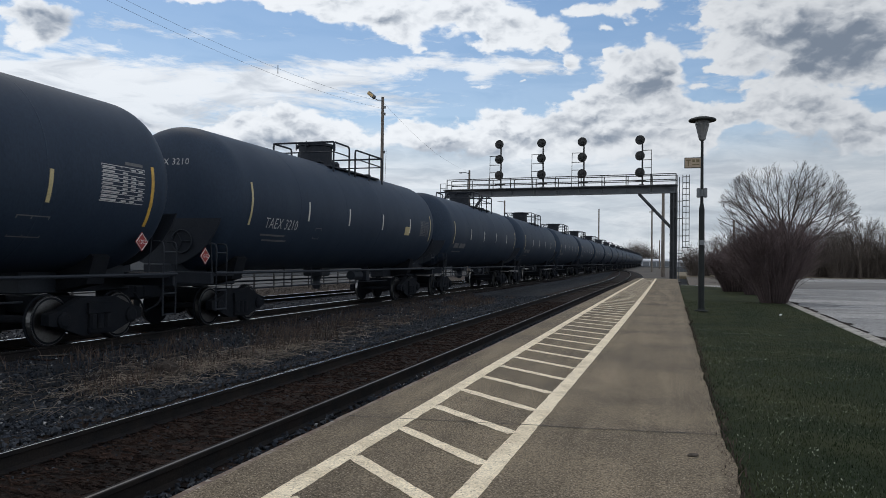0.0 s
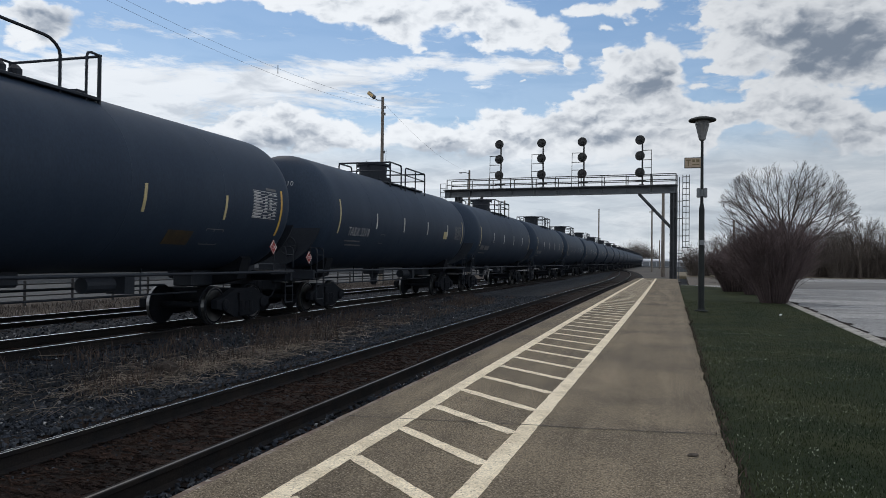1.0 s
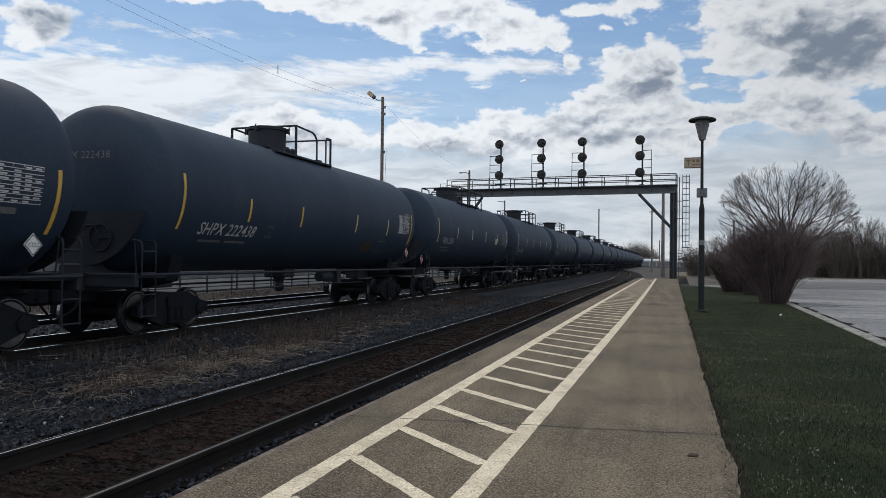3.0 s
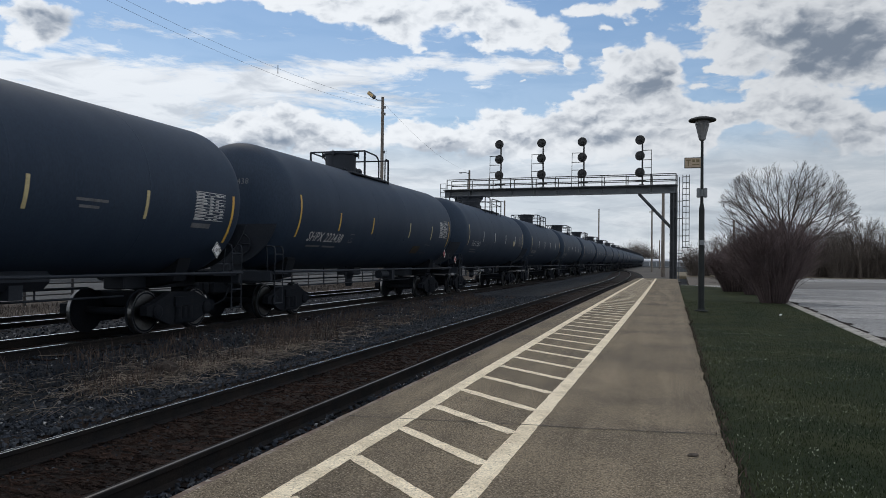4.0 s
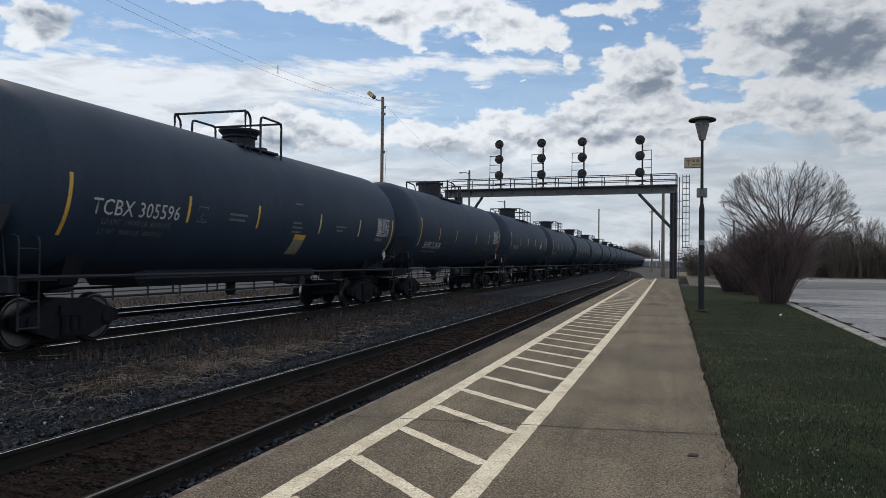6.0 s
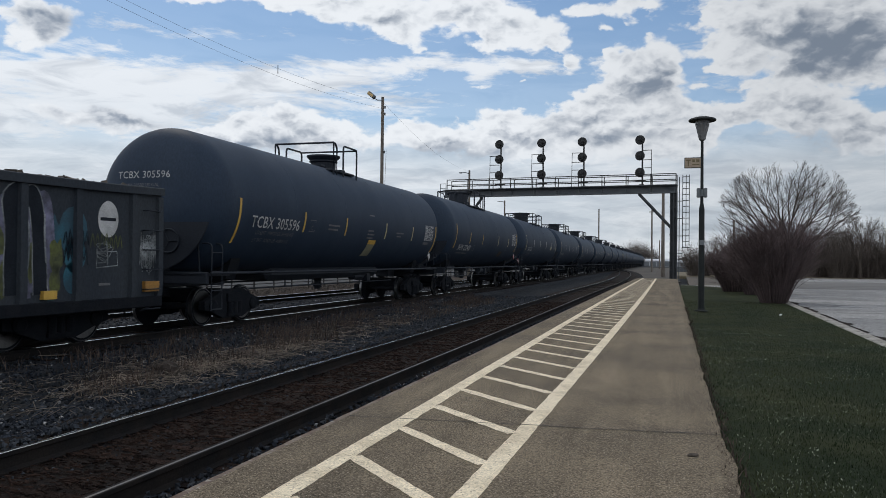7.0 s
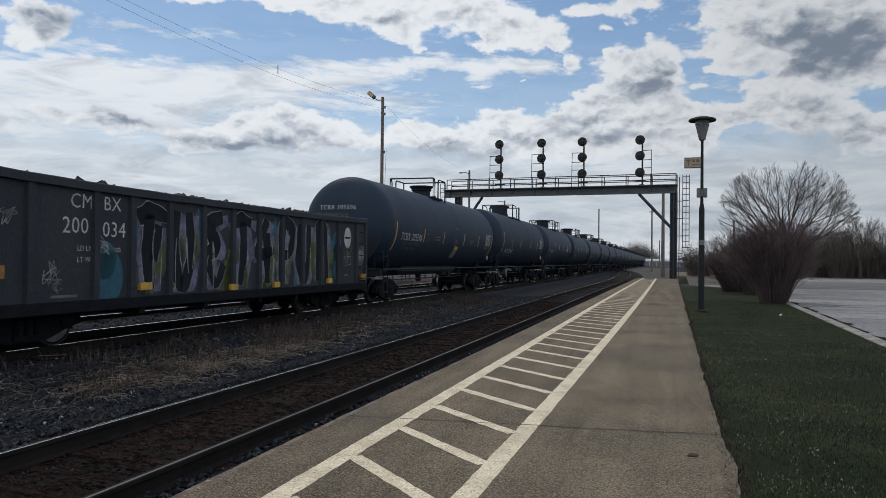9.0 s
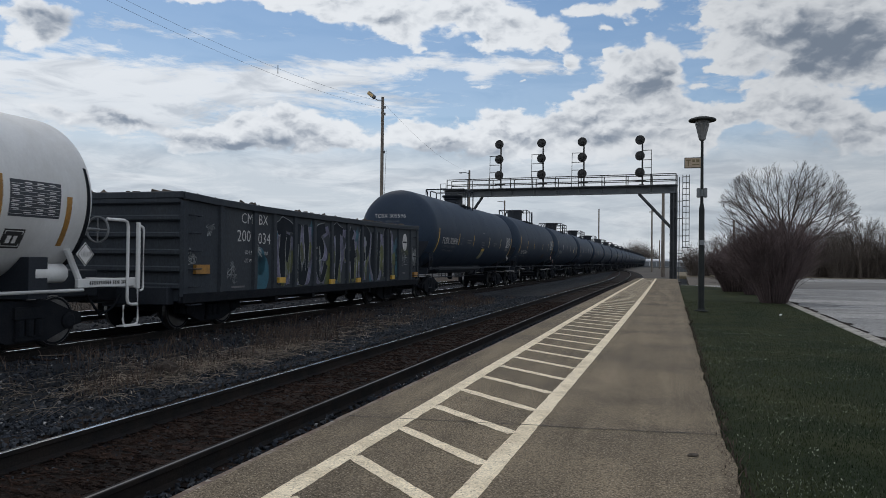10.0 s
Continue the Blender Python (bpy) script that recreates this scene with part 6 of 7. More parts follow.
strip("cross_path", lambda y: 1.15, lambda y: 4.1, list(steps(57.8, 58.7, 4)), -0.10, 0.3, KERB, "pale concrete path across the lawn's end", "path")
strip("field_beyond", lambda y: 1.5, lambda y: 80.0, list(steps(96.2, 118, 10)), lambda y: -0.1 + 0.012 * (y - 96), 0.3, surface("dry_field", (0.13, 0.108, 0.07), (0.18, 0.15, 0.10), 0.95, 0.3, 8.0, 0.6, 0.05), "strip of dry straw-coloured grass beyond the car park", "field")
strip("yard_lot", lambda y: -39.0 + 2.5 * noise.noise((y * 0.05, 0, 0)), lambda y: -24.5, list(steps(5, 230, 40)), -0.30, 0.06, surface("yard_gravel", (0.036, 0.037, 0.040), (0.024, 0.024, 0.026), 0.95, 0.2, 6.0, 0.4, 0.03), "pale gravel yard behind the fence", "yard")


strip("dry_verge", lambda y: -24.4, lambda y: -18.4 + 0.00014 * min(max(y, 0), 80) ** 2, list(steps(5, 230, 40)), lambda y: -0.33 + 0.02 * noise.noise((y * 0.5, 3, 0)), 0.08, surface("dead_verge", (0.040, 0.032, 0.027), (0.062, 0.050, 0.041), 0.95, 0.6, 12.0, 0.7, 0.04, grain=0.5, spec=0.12), "dull brown dead grass verge before the fence", "verge")


strip("field_ahead", lambda y: near_x(y) + 2.3, lambda y: 1.45, list(steps(76.4, 300, 40)), lambda y: -0.30 + 0.03 * noise.noise((y * 0.3, 1, 0)), 0.1, surface("hazy_field", (0.044, 0.038, 0.033), (0.070, 0.058, 0.047), 0.95, 0.12, 3.0, 0.6, 0.05, grain=0.4), "brown rough field beyond the platform end", "field")


# ---------------------------------------------------------------- yard fence
def build_fence():
    f = thing("rail_fence", pose(0, 0, 0), "low dark two-rail fence behind the tracks", "fence")
    post = None
    for i in range(50):
        y = 4.0 + i * 2.3
        data_from = post
        if post is None:
            post = part("post", boxes((-0.04, 0.04, -0.04, 0.04, -0.45, 0.60), bevel=0.012), FENCE, f)
            post.matrix_basis = pose(-22.3, y, 0)
        else:
            p = new("post", post.data)
            p.parent = f
            p.matrix_basis = pose(-22.3 + random.uniform(-0.03, 0.03), y, random.uniform(-0.03, 0.02))
    for z in (0.03, 0.45):
        for i in range(10):
            part("rail", boxes((-22.26, -22.21, 4.0 + i * 11.5, 15.45 + i * 11.5, z - 0.025, z + 0.025), bevel=0.006), FENCE, f)


build_fence()


# ---------------------------------------------------------------- trees and shrubs
def limb(verts, faces, pts, radii, seg):
    """Adds a tapered branch through pts to the lists."""
    base = len(verts)
    for i, p in enumerate(pts):
        d = (pts[min(i + 1, len(pts) - 1)] - pts[max(i - 1, 0)])
        q = d.to_track_quat("Z", "Y")
        for j in range(seg):
            a = 2 * math.pi * j / seg
            verts.append(p + q @ Vector((radii[i] * math.cos(a), radii[i] * math.sin(a), 0)))
    for i in range(len(pts) - 1):
        for j in range(seg):
            k = base + i * seg
            faces.append((k + j, k + (j + 1) % seg, k + seg + (j + 1) % seg, k + seg + j))


def grow(rng, verts, faces, p, d, length, r, level, plan, inside=None):
    """A branch and its own branches; plan holds (count, length ratio, spread) for each level."""
    n = 4 if level == 0 else 3 if level < 3 else 2
    pts, q = [p], d.normalized()
    for i in range(n):
        q = (q + Vector((rng.gauss(0, 1), rng.gauss(0, 1), rng.gauss(0.06, 0.8))) * (0.06 if level < 2 else 0.12)).normalized()
        step = pts[-1] + q * length / n
        if inside and not inside(step):
            break
        pts.append(step)
    n = len(pts) - 1
    if n < 1:
        return
    tip = 0.55 if level < len(plan) else 0.35
    limb(verts, faces, pts, [r * (1 - (1 - tip) * i / n) for i in range(n + 1)], 6 if level == 0 else 4 if level < 2 else 3)
    if level >= len(plan):
        return
    count, ratio, spread = plan[level]
    for c in range(count):
        f = 1.0 if c < 2 else rng.uniform(0.35, 0.98)
        k = min(int(f * n), n - 1)
        at = pts[k].lerp(pts[k + 1], f * n - k)
        side = Vector((rng.gauss(0, 1), rng.gauss(0, 1), rng.gauss(0.15, 0.7)))
        turn = (q + side * spread).normalized()
        grow(rng, verts, faces, at, turn, length * ratio * rng.uniform(0.7, 1.25), max(r * 0.52, 0.006), level + 1, plan, inside)


def fan_tree(seed, label, limbs, split, reach, thick, tilt, dome, twig=None):
    """A bare tree whose limbs fan out from a low split and fork again and again."""
    rng = random.Random(seed)
    tree = thing("bare_tree", pose(0, 0, 0), label, "tree", "bare trees")
    verts, faces = [], []
    limb(verts, faces, [Vector((0, 0, -0.3)), Vector((0.03, 0, split * 0.5)), Vector((0, 0.02, split + 0.15))], [thick * 2.6, thick * 2.1, thick * 1.9], 9)
    raw("trunk", verts, faces, BARK, tree)
    verts, faces = [], []
    share = [0.27, 0.22, 0.18, 0.14, 0.11, 0.08]

    def fork(p, d, level, r, size):
        n = 4 if level < 2 else 3 if level < 4 else 2
        length = reach * share[level] * size * rng.uniform(0.8, 1.2)
        pts, q = [p], d.copy()
        bend = Vector((rng.gauss(0, 1), rng.gauss(0, 1), rng.gauss(0, 1))) * 0.05
        for _ in range(n):
            q = (q + bend + Vector((rng.gauss(0, 1), rng.gauss(0, 1), rng.gauss(0, 1))) * 0.05 + Vector((0, 0, 0.02 if level < 3 else -0.01))).normalized()
            step = pts[-1] + q * length / n
            out = ((step.x / dome[0]) ** 2 + (step.y / dome[0]) ** 2) ** 0.5
            if step.z > dome[1] + dome[2] * math.sqrt(max(1 - out * out, 0)) * (1 + 0.10 * noise.noise(step * 0.9)) or out > 1 + 0.12 * noise.noise(step * 0.9 + Vector((7, 0, 0))):
                break
            pts.append(step)
        n = len(pts) - 1
        if n < 1:
            return
        tip = max(r * 0.68, 0.0056)
        limb(verts, faces, pts, [r + (tip - r) * i / n for i in range(n + 1)], 6 if level < 2 else 4 if level < 4 else 3)
        if level == len(share) - 1:
            return
        for c in range(3 if level < 4 else 4):
            spread = (0.16, 0.44, 0.60, 0.5)[c] * rng.uniform(0.7, 1.25)
            side = Vector((rng.gauss(0, 1), rng.gauss(0, 1), rng.gauss(0, 1)))
            side = (side - q * side.dot(q)).normalized()
            side.z += 0.10
            start = pts[-1] if c < 2 else pts[max(n - 1 - (c - 2), 0)].lerp(pts[-1], rng.uniform(0.0, 0.6))
            fork(start, (q + side * spread).normalized(), level + 1, tip * (0.92, 0.74, 0.62, 0.6)[c], size * (1.0, 0.95, 0.85, 0.8)[c])

    for i in range(limbs):
        f = (i + 0.5) / limbs
        a = 2.399963 * i + rng.uniform(-0.2, 0.2)
        lean = radians(tilt) * f ** 0.62
        d = Vector((math.cos(a) * math.sin(lean), math.sin(a) * math.sin(lean), math.cos(lean)))
        fork(Vector((0.1 * math.cos(a), 0.1 * math.sin(a), split - rng.uniform(-0.1, 0.35))), d, 0, thick * rng.uniform(0.75, 1.1), 1.0)
    raw("crown", verts, faces, twig or TWIG, tree, "crown of fine bare twigs")
    return tree


def bare_shrub(seed, height, spread, stems, label, material=RED_TWIG, base=0.5):
    rng = random.Random(seed)
    shrub = thing("bare_shrub", pose(0, 0, 0), label, "shrub", "bare shrubs")
    verts, faces = [], []
    for i in range(stems):
        a, f = rng.uniform(0, 2 * math.pi), math.sqrt(rng.random())
        tilt = radians(spread) * f
        d = Vector((math.cos(a) * math.sin(tilt), math.sin(a) * math.sin(tilt), math.cos(tilt)))
        p = Vector((math.cos(a) * base * f, math.sin(a) * base * f, -0.05))
        grow(rng, verts, faces, p, d, height * rng.uniform(0.55, 0.80), rng.uniform(0.008, 0.016), 1, [(0, 0, 0), (5, 0.48, 0.45), (3, 0.6, 0.55)])
    tagged(raw("twig_mass", verts, faces, material, shrub, "tangle of fine bare twigs"), kind="stuff")
    for i in range(9):
        verts, faces = [], []
        a, tilt = i * 0.7, radians(spread) * (0.2 + 0.08 * i)
        d = Vector((math.cos(a) * math.sin(tilt), math.sin(a) * math.sin(tilt), math.cos(tilt)))
        limb(verts, faces, [d * 0.0 - Vector((0, 0, 0.05)), d * height * 0.35, d * height * 0.65 + Vector((0, 0, 0.08))], [0.03, 0.022, 0.010], 5)
        raw("stem", verts, faces, material, shrub)
    return shrub


main_tree = fan_tree(4, "wide bare tree with fanned limbs beyond the lawn", 19, 3.1, 7.0, 0.095, 86, (4.75, 5.6, 3.6), twig=DARK_TWIG)
main_tree.matrix_basis = pose(8.4, 60.0, -0.15)
small_tree = fan_tree(9, "slender bare tree in the thicket beyond the car park", 5, 2.2, 5.9, 0.075, 42, (2.6, 5.4, 2.7), twig=BROWN_TWIG)
small_tree.matrix_basis = pose(21.6, 98.0, 0.0, 0, 0, 30)
for x, y, rz, s in ((25.2, 101.0, 100, 0.9), (6.0, 104.0, 200, 0.72), (8.6, 110.0, 310, 0.85), (10.8, 97.0, 60, 0.9), (30.0, 99.0, 250, 0.9), (14.5, 92.0, 10, 0.62), (3.6, 120.0, 80, 0.6)):
    t = copy_thing(small_tree, pose(x, y, -0.2, 0, 0, rz))
    t.scale = (s, s, s)
shrub_a = bare_shrub(21, 2.75, 21, 520, "dense red-brown bare shrub at the lawn's edge", RED_TWIG, 0.45)
shrub_a.matrix_basis = pose(4.22, 33.2, -0.12)
shrub_b = bare_shrub(22, 2.05, 24, 420, "dense red-brown bare shrub by the car park", RED_TWIG, 0.55)
shrub_b.matrix_basis = pose(3.75, 46.0, -0.12)
for x, y, rz, s in ((4.6, 42.0, 90, 1.15), (4.9, 48.5, 200, 1.15)):
    t = copy_thing(shrub_b, pose(x, y, -0.1, 0, 0, rz))
    t.scale = (s, s, s)


line_tree = bare_shrub(41, 2.6, 34, 110, "bushy bare tree far down the line", BROWN_TWIG, 0.35)
line_tree.matrix_basis = pose(-12.2, 436.0, -0.4)
line_tree.scale = (3.0, 3.0, 3.9)
for x, y, rz, s in ((-16.4, 441.0, 40, 4.6), (-8.4, 432.0, 150, 3.6), (-20.5, 446.0, 80, 3.4), (-5.0, 440.0, 10, 2.4)):
    t = copy_thing(line_tree, pose(x, y, -0.4, 0, 0, rz))
    t.scale = (s * 0.8, s * 0.8, s)
    tagged(t, "bushy bare tree far down the line", "tree", "bare trees")


def build_thicket():
    rng = random.Random(77)
    verts, faces = [], []
    for i in range(95):
        x = 3.5 + 42 * i / 95 + rng.uniform(-1, 1)
        y = rng.uniform(98, 112) if x > 15 else rng.uniform(92, 112)
        high = 4.6 + 1.5 * noise.noise((x * 0.15, 2, 0)) + rng.uniform(-0.9, 0.7)
        if x < 15:
            high *= 0.72
        else:
            high *= 1.18
        if x > 23:
            high *= max(0.45, 1 - (x - 23) * 0.06)
        for j in range(46):
            a, f = rng.uniform(0, 6.283), rng.random()
            tilt = radians(55) * f
            d = Vector((math.cos(a) * math.sin(tilt), math.sin(a) * math.sin(tilt), math.cos(tilt)))
            p = Vector((x + rng.uniform(-1.1, 1.1), y + rng.uniform(-1, 1), 0.0))
            grow(rng, verts, faces, p, d, high * rng.uniform(0.4, 0.85), rng.uniform(0.02, 0.05), 2, [(0, 0, 0), (0, 0, 0), (5, 0.42, 0.5), (2, 0.5, 0.6)])
    tagged(raw("thicket", verts, faces, BROWN_TWIG), "tangled brown bare thicket beyond the car park", "thicket", kind="stuff")
    # far off woods along the horizon
    verts, faces = [], []
    for i in range(260):
        x = -420 + 1000 * i / 260
        for k in range(5):
            cx, cy = x + rng.uniform(-3, 3), 560 + rng.uniform(0, 40)
            r, hgt = rng.uniform(2, 4.5), rng.uniform(2.5, 6.5) * (0.8 + 0.5 * noise.noise((x * 0.02, 0, 0)))
            base = len(verts)
            for z, w in ((-0.5, 0.8), (hgt * 0.45, 1.0), (hgt * 0.8, 0.7), (hgt, 0.2)):
                for j in range(6):
                    a = j * math.pi / 3
                    q = w * r * rng.uniform(0.75, 1.2)
                    verts.append((cx + q * math.cos(a), cy + q * math.sin(a), z + rng.uniform(-0.3, 0.3)))
            for m in range(3):
                for j in range(6):
                    faces.append((base + m * 6 + j, base + m * 6 + (j + 1) % 6, base + (m + 1) * 6 + (j + 1) % 6, base + (m + 1) * 6 + j))
            faces.append(tuple(base + 18 + j for j in range(6)))
    tagged(raw("distant_woods", verts, faces, surface("far_woods", (0.075, 0.080, 0.088), (0.10, 0.10, 0.105), 0.95, 0.05, 0.8, 0.3)), "hazy dark line of woods on the horizon", "woods", kind="stuff")


build_thicket()


def build_shed(x, y, w, d, h):
    shed = thing("distant_shed", pose(x, y, -0.4), "pale low industrial shed far beyond the platform", "shed", "distant sheds")
    part("wall", boxes((-w / 2, w / 2, -d / 2, d / 2, 0, h)), surface("shed_wall", (0.34, 0.35, 0.37), (0.28, 0.29, 0.31), 0.8, 0.2, 3, 0.1), shed)
    bm = bmesh.new()
    a = [bm.verts.new(p) for p in ((-w / 2 - 0.3, -d / 2 - 0.3, h), (w / 2 + 0.3, -d / 2 - 0.3, h), (w / 2 + 0.3, 0, h + 1.0), (-w / 2 - 0.3, 0, h + 1.0), (-w / 2 - 0.3, d / 2 + 0.3, h), (w / 2 + 0.3, d / 2 + 0.3, h))]
    for f in ((0, 1, 2, 3), (3, 2, 5, 4), (0, 3, 4), (1, 5, 2), (0, 4, 5, 1)):
        bm.faces.new([a[i] for i in f])
    part("roof", bm, surface("shed_roof", (0.50, 0.52, 0.55), (0.42, 0.44, 0.47), 0.5, 0.2, 3, 0.1), shed)
    for i in range(4):
        part("door", boxes((-w / 2 + 3 + i * w / 4.5, -w / 2 + 6 + i * w / 4.5, -d / 2 - 0.06, -d / 2 + 0.02, 0.1, h * 0.75)), GREY_BOX, shed)


build_shed(-6.0, 420, 16, 12, 3.0)
build_shed(17.0, 430, 24, 12, 2.6)


# ---------------------------------------------------------------- stones, weeds and grass
def bed_height(x, y):
    best = -0.36
    for c, low in ((near_x(y), 0.04), (train_x(y), 0.035), (far_x(y), 0.0)):
        u = abs(x - c)
        if u < 2.2:
            best = max(best, -0.262 - low if u < 1.3 else -0.262 - (u - 1.3) / 0.9 * 0.14)
    return best


SPLINTER = surface("rotten_splinter", (0.012, 0.0082, 0.0072), (0.034, 0.0205, 0.0160), 0.95, 3, 30, 0.4, 0.01, per_island=0.35, spec=0.1)


def build_stones(name, count, pick, size, label, material=STONE):
    rng = random.Random(len(name) * 7 + count)
    verts, faces = [], []
    for _ in range(count):
        x, y = pick(rng)
        s = size * rng.uniform(0.5, 1.3)
        m = pose(x, y, bed_height(x, y) + s * 0.25, rng.uniform(0, 360), rng.uniform(0, 360), rng.uniform(0, 360))
        b = len(verts)
        for c in ((1, 0, 0), (-1, 0, 0), (0, 1, 0), (0, -1, 0), (0, 0, 1), (0, 0, -1)):
            verts.append(m @ (Vector(c) * s * rng.uniform(0.5, 1.1) + Vector((rng.uniform(-1, 1), rng.uniform(-1, 1), rng.uniform(-1, 1))) * s * 0.25))
        faces += [(b + i, b + j, b + k) for i, j, k in ((0, 2, 4), (2, 1, 4), (1, 3, 4), (3, 0, 4), (2, 0, 5), (1, 2, 5), (3, 1, 5), (0, 3, 5))]
    tagged(raw(name, verts, faces, material), label, "ballast", kind="stuff")


def near_first(rng, a, b):
    return a + (b - a) * rng.random() ** 1.7


build_stones("shoulder_stones", 3400, lambda r: (r.uniform(-3.72, -2.99), near_first(r, 2.5, 30)), 0.035, "dark angular ballast stones along the platform edge")
build_stones("cess_stones", 9000, lambda r: (near_x(10) - r.uniform(0.95, 2.6), near_first(r, 3.0, 40)), 0.036, "dark angular ballast stones beside the rail")
build_stones("track_stones", 500, lambda r: (near_x(8) + r.uniform(-0.68, 0.68), near_first(r, 2.5, 30)), 0.017, "small stones scattered between the rails")


def build_splinters():
    """Flat flakes and slivers of rotten wood, most of them lying along the ties."""
    rng = random.Random(52)
    verts, faces = [], []
    for _ in range(9000):
        y = near_first(rng, 2.2, 34)
        x = near_x(y) + rng.uniform(-0.69, 0.69)
        n, w, h = rng.uniform(0.008, 0.05), rng.uniform(0.004, 0.013), rng.uniform(0.003, 0.008)
        m = pose(x, y, -0.290 + rng.uniform(-0.012, 0.012), rng.gauss(0, 14), rng.gauss(0, 10), rng.gauss(0, 24)) @ Matrix.Diagonal((n, w, h, 1))
        b = len(verts)
        verts += [m @ Vector(c) for c in ((-1, -0.6, -1), (0.8, -1, -1), (1, 0.7, -1), (-0.8, 1, -1), (-0.8, -0.5, 1), (0.7, -0.7, 1), (0.8, 0.5, 1), (-0.6, 0.8, 1))]
        faces += [tuple(b + j for j in f) for f in ((4, 5, 6, 7), (0, 1, 5, 4), (1, 2, 6, 5), (2, 3, 7, 6), (3, 0, 4, 7))]
    tagged(raw("tie_splinters", verts, faces, SPLINTER), "dark red-brown splinters and dirt between the rails", "debris", kind="stuff")


build_splinters()
build_stones("yard_stones", 11000, lambda r: (r.uniform(-10.6, -6.2), near_first(r, 4.0, 40)), 0.034, "dark loose stones among dry weeds")
build_stones("six_foot_stones", 5200, lambda r: (r.uniform(-14.9, -12.2), near_first(r, 10.0, 70)), 0.042, "grey ballast stones between two tracks")


build_stones("pale_chips", 900, lambda r: (r.uniform(-10.3, -6.1), near_first(r, 5.0, 34)), 0.026, "pale chips scattered among the dark ballast", STONE_PALE)
build_stones("white_chips", 260, lambda r: (r.uniform(-3.66, -3.0), near_first(r, 2.5, 26)), 0.022, "pale chips of concrete along the platform edge", STONE_PALE)
build_stones("six_foot_chips", 480, lambda r: (r.uniform(-14.9, -12.2), near_first(r, 10.0, 60)), 0.034, "pale chips in the ballast between two tracks", STONE_PALE)


def blades(name, count, pick, material, label, category, thick, lean, seed, parent=None):
    """Bent grass blades: pick gives x, y, z and height."""
    rng = random.Random(seed)
    verts, faces = [], []
    for _ in range(count):
        x, y, z, hgt = pick(rng)
        a, b = rng.uniform(0, 6.283), rng.uniform(0, 6.283)
        w = thick * rng.uniform(0.6, 1.3)
        wx, wy = math.cos(a) * w, math.sin(a) * w
        k = lean * hgt * rng.uniform(0.1, 1.0)
        lx, ly = math.cos(b) * k, math.sin(b) * k
        i = len(verts)
        verts += [(x - wx, y - wy, z), (x + wx, y + wy, z), (x + lx * 0.4 + wx * 0.7, y + ly * 0.4 + wy * 0.7, z + hgt * 0.6), (x + lx * 0.4 - wx * 0.7, y + ly * 0.4 - wy * 0.7, z + hgt * 0.6), (x + lx, y + ly, z + hgt)]
        faces += [(i, i + 1, i + 2, i + 3), (i + 3, i + 2, i + 4)]
    return tagged(raw(name, verts, faces, material), label, category, kind="stuff")


def lawn_pick(rng):
    y = 3.6 + 30 * rng.random() ** 2.4
    left = verge_left(y)
    x = left - 0.03 + (kerb_x(y) - left) * rng.random() ** 0.9
    return x, y, -0.045 - 0.0012 * max(y - 6, 0), rng.uniform(0.02, 0.05)


blades("lawn_grass", 80000, lawn_pick, BLADE, "short dark green grass blades of the lawn", "grass", 0.0032, 0.8, 3)


def edge_pick(rng):
    y = 3.6 + 24 * rng.random() ** 1.7
    return verge_left(y) + rng.gauss(0.02, 0.05), y, -0.03, rng.uniform(0.02, 0.06)


blades("edge_weeds", 2600, edge_pick, STRAW, "ragged brown weeds along the platform edge", "weeds", 0.005, 1.0, 19)


def clover_pick(rng):
    while True:
        y = 4.0 + 15.0 * rng.random() ** 2.2
        x = verge_left(y) + 0.15 + rng.random() * 3.2
        if noise.noise((x * 1.5, y * 1.5, 4)) + 0.5 * noise.noise((x * 5, y * 5, 1)) > rng.uniform(-0.2, 0.6):
            return x, y, -0.022, rng.uniform(0.008, 0.022)


blades("clover", 4200, clover_pick, CLOVER, "pale flecks of clover and weeds in the lawn", "weeds", 0.0040, 1.3, 8)


def weed_pick(rng):
    while True:
        y = 8.0 + 30 * rng.random() ** 1.3
        x = rng.uniform(-9.9, -7.2) if rng.random() < 0.8 else rng.uniform(-10.3, -6.9)
        n = noise.noise((x * 0.9, y * 0.45, 7)) + 0.5 * noise.noise((x * 3.1, y * 1.6, 2))
        if y < 11:
            n -= 0.12 * (11 - y)
        if n > rng.uniform(-0.25, 0.50):
            return x, y, bed_height(x, y) - 0.02, rng.uniform(0.08, 0.36) * (0.8 + 0.9 * max(n, 0)) * (1.0 if y < 22 else 0.75)


def verge_weed_pick(rng):
    y = 12.0 + 50 * rng.random() ** 1.2
    x = rng.uniform(-22.2, -18.6)
    return x, y, -0.34, rng.uniform(0.05, 0.20)


blades("verge_weeds", 9000, verge_weed_pick, GREY_STRAW, "dull dead grass before the fence", "weeds", 0.010, 0.9, 12)
blades("dry_weeds", 7600, weed_pick, STRAW, "standing dry brown weeds between the tracks", "weeds", 0.006, 0.7, 11)


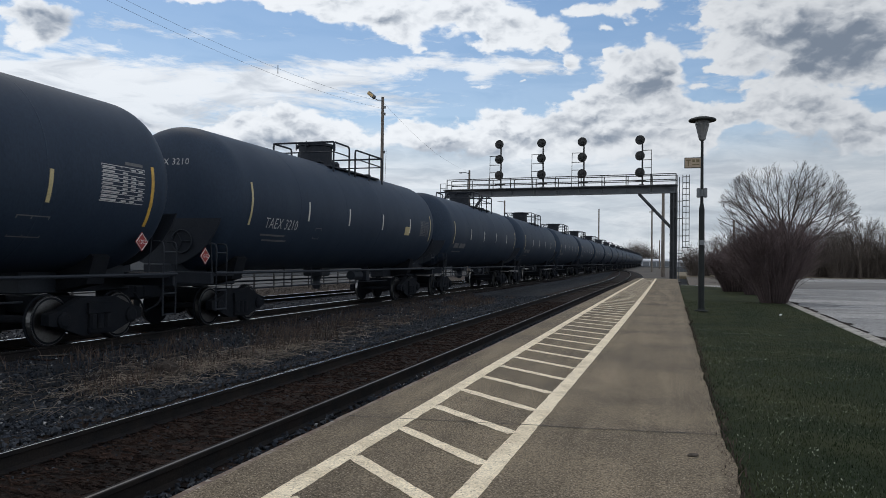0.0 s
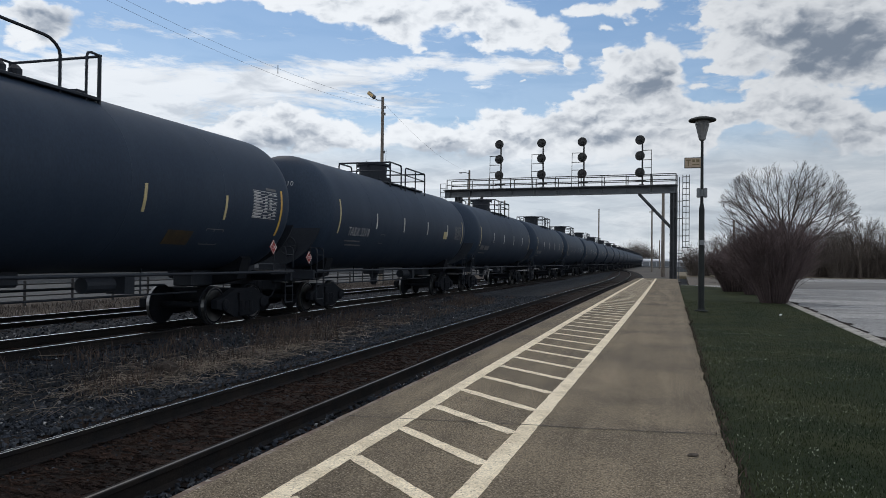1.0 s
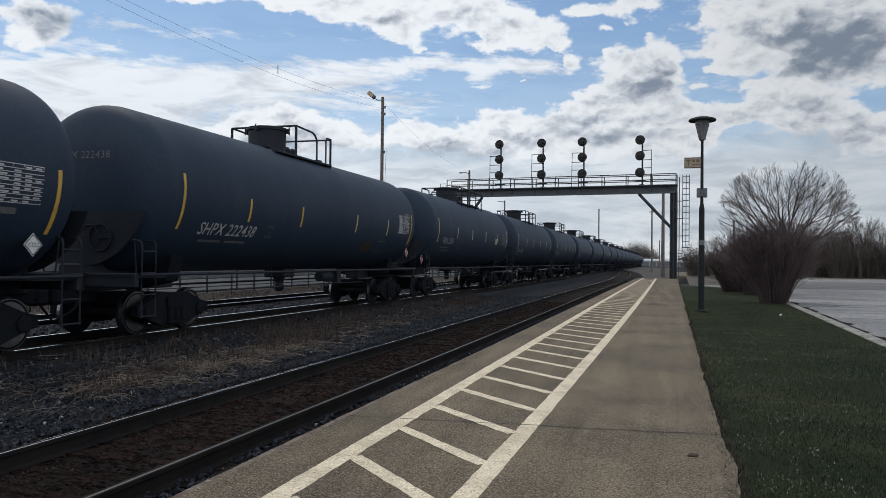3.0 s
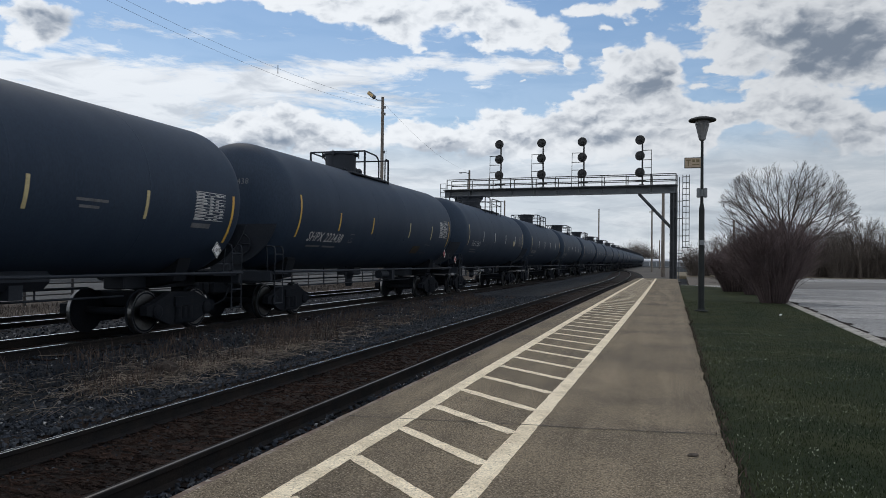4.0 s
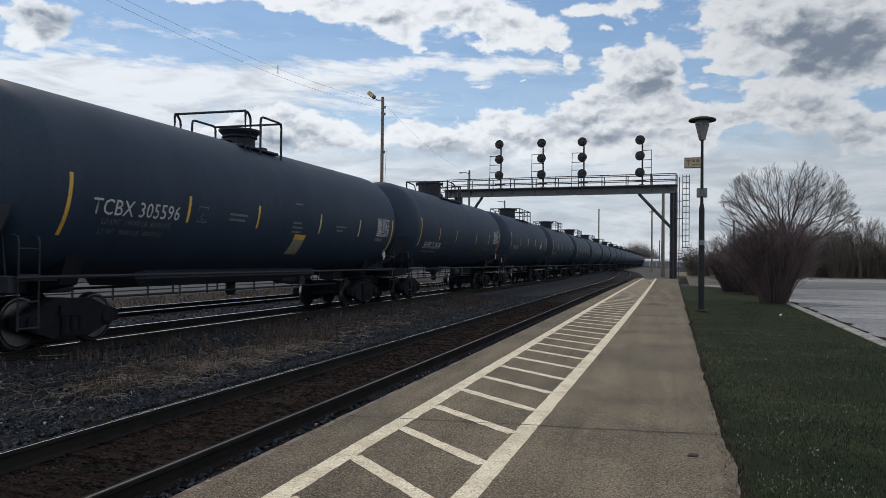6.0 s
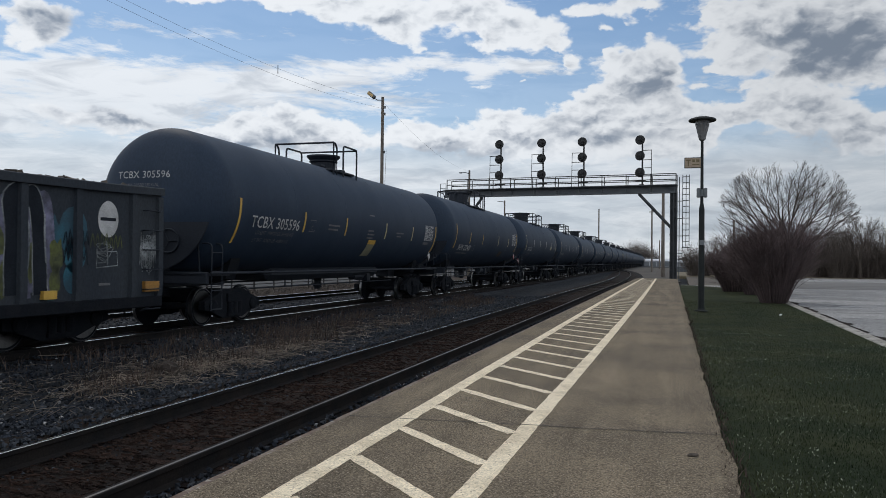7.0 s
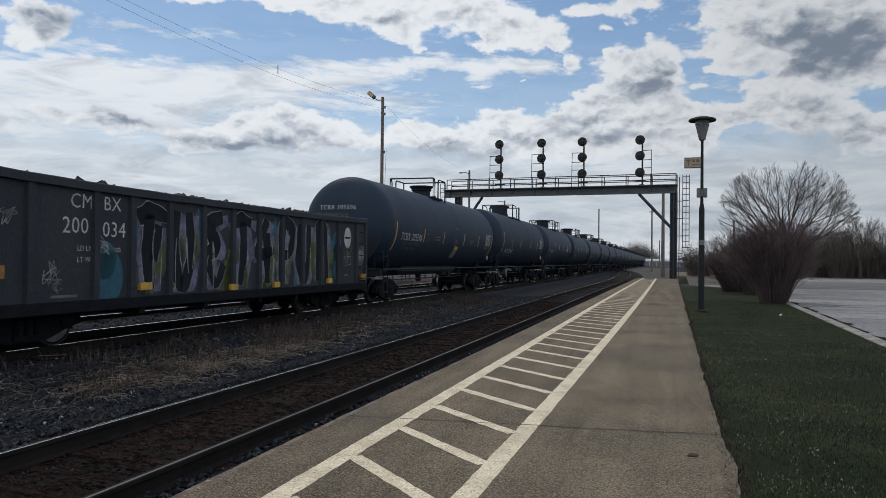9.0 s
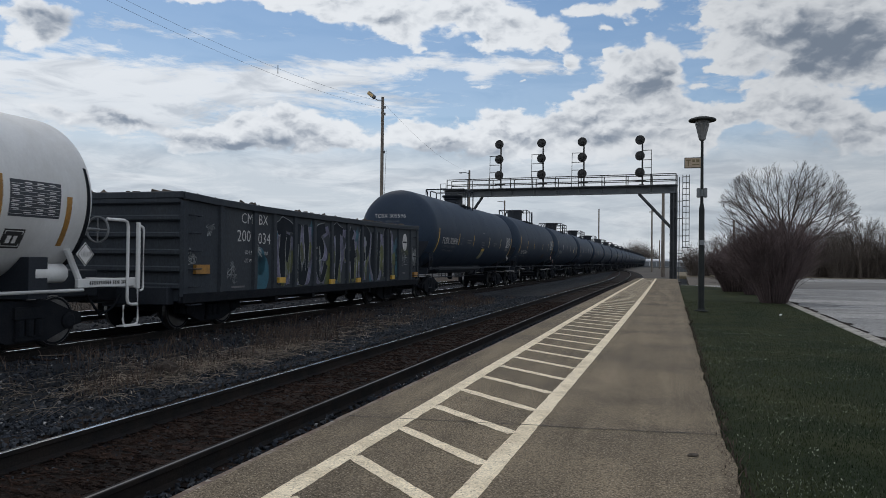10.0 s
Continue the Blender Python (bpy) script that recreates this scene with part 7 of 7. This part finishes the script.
def stalks():
    rng = random.Random(15)
    verts, faces = [], []
    for _ in range(3400):
        if rng.random() < 0.62:
            x, y = rng.gauss(-7.35, 0.42), rng.gauss(12.6, 1.9)
        elif rng.random() < 0.45:
            x, y = rng.gauss(-7.9, 0.5), rng.gauss(18.5, 3.0)
        else:
            x, y = rng.gauss(-7.7, 0.8), rng.uniform(7.0, 12.0)
        if x > -6.3 or noise.noise((x * 2.0, y * 1.1, 5)) < rng.uniform(-0.5, 0.25):
            continue
        z = bed_height(x, y) + rng.uniform(0.0, 0.09)
        a = rng.gauss(1.9, 0.6)
        n = rng.uniform(0.15, 0.6)
        mid = Vector((x, y, z))
        d = Vector((math.cos(a), math.sin(a), rng.uniform(-0.12, 0.12)))
        bend = Vector((rng.uniform(-0.05, 0.05), rng.uniform(-0.05, 0.05), rng.uniform(0, 0.05)))
        limb(verts, faces, [mid - d * n / 2, mid + bend, mid + d * n / 2], [0.004, 0.0045, 0.003], 3)
    tagged(raw("fallen_stalks", verts, faces, surface("bleached_straw", (0.170, 0.138, 0.110), (0.065, 0.054, 0.046), 0.8, 1, 20, 0, per_island=0.8)), "bleached fallen stalks lying among the stones", "straw", kind="stuff")


stalks()


def lump(name, x, y, size, seed, material, label, category):
    bm = bmesh.new()
    bmesh.ops.create_icosphere(bm, subdivisions=3, radius=1.0)
    for v in bm.verts:
        n = 1 + 0.35 * noise.noise(v.co * 1.6 + Vector((seed, 0, 0))) + 0.1 * noise.noise(v.co * 5)
        v.co = Vector((v.co.x * size[0], v.co.y * size[1], v.co.z * size[2])) * n
    ob = part(name, bm, material)
    ob.matrix_basis = pose(x, y, bed_height(x, y) + size[2] * 0.4, 0, 0, 30)
    tagged(ob, label, category)


lump("earth_lump", -7.55, 10.35, (0.24, 0.20, 0.15), 3, surface("dark_clod", (0.018, 0.013, 0.010), (0.03, 0.022, 0.017), 0.95, 4, 30, 0.8, 0.02), "dark rotten lump lying in the dry weeds", "debris")
lump("dead_leaf", 0.22, 6.24, (0.046, 0.020, 0.012), 5, BARK, "small dark dead leaf on the platform", "leaf")
bpy.data.objects["dead_leaf"].location.z = 0.010


# ---------------------------------------------------------------- ties, one by one
def build_ties(track, centre, y0, count, z):
    rng = random.Random(count)
    pool = []
    for k in range(5):
        bm = boxes((-1.30, 1.30, -0.115, 0.115, -0.18, 0.0), bevel=0.012)
        for v in bm.verts:
            v.co += Vector((rng.uniform(-0.03, 0.03), rng.uniform(-0.012, 0.012), rng.uniform(-0.010, 0.006)))
        data = bpy.data.meshes.new("tie")
        bm.to_mesh(data)
        bm.free()
        data.materials.append(TIE)
        pool.append(data)
    for i in range(count):
        y = y0 + i * 0.52 + rng.uniform(-0.02, 0.02)
        ob = new("tie", pool[i % 5])
        ob.parent = track
        ob.matrix_basis = pose(centre(y) + rng.uniform(-0.04, 0.04), y, z + rng.uniform(-0.008, 0.006), 0, 0, rng.uniform(-1.2, 1.2))


build_ties(near_track, near_x, -2.0, 150, -0.296)
build_ties(train_track, train_x, 4.0, 150, -0.292)
build_ties(far_track, far_x, 10.0, 150, -0.256)


# a scrap of white paper on the lawn
bm = bmesh.new()
box(bm, -0.04, 0.04, -0.026, 0.026, -0.005, 0.005, bevel=0.003)
for v in bm.verts:
    v.co.z += 0.02 * math.sin(v.co.x * 40) + 0.015 * v.co.y * 20
litter = part("litter", bm, PLACARD_WHITE)
litter.matrix_basis = pose(3.35, 24.9, -0.03, 8, 12, 30)
tagged(litter, "crumpled white scrap of paper on the lawn", "litter")


# ---------------------------------------------------------------- what moves
def train_travel(t):
    return 5.172 * t + 0.0274 * t * t / 2


def motions():
    times = [i * 0.5 for i in range(21)]
    for s, car in CARS:
        rows = []
        for t in times:
            y = s + train_travel(t)
            slope = (train_x(y + 3) - train_x(y - 3)) / 6
            rows.append((t, pose(train_x(y), y, RAIL_Z, 0, 0, -math.degrees(math.atan(slope)))))
        walk(car, rows)
        if s < 100:
            for wheel in [o for o in car.children if o.name.startswith("wheelset")]:
                place = wheel.matrix_basis.translation.copy()
                walk(wheel, [(i * 0.1, pose(place.x, place.y, place.z, -math.degrees(train_travel(i * 0.1) / 0.457))) for i in range(101)])


motions()
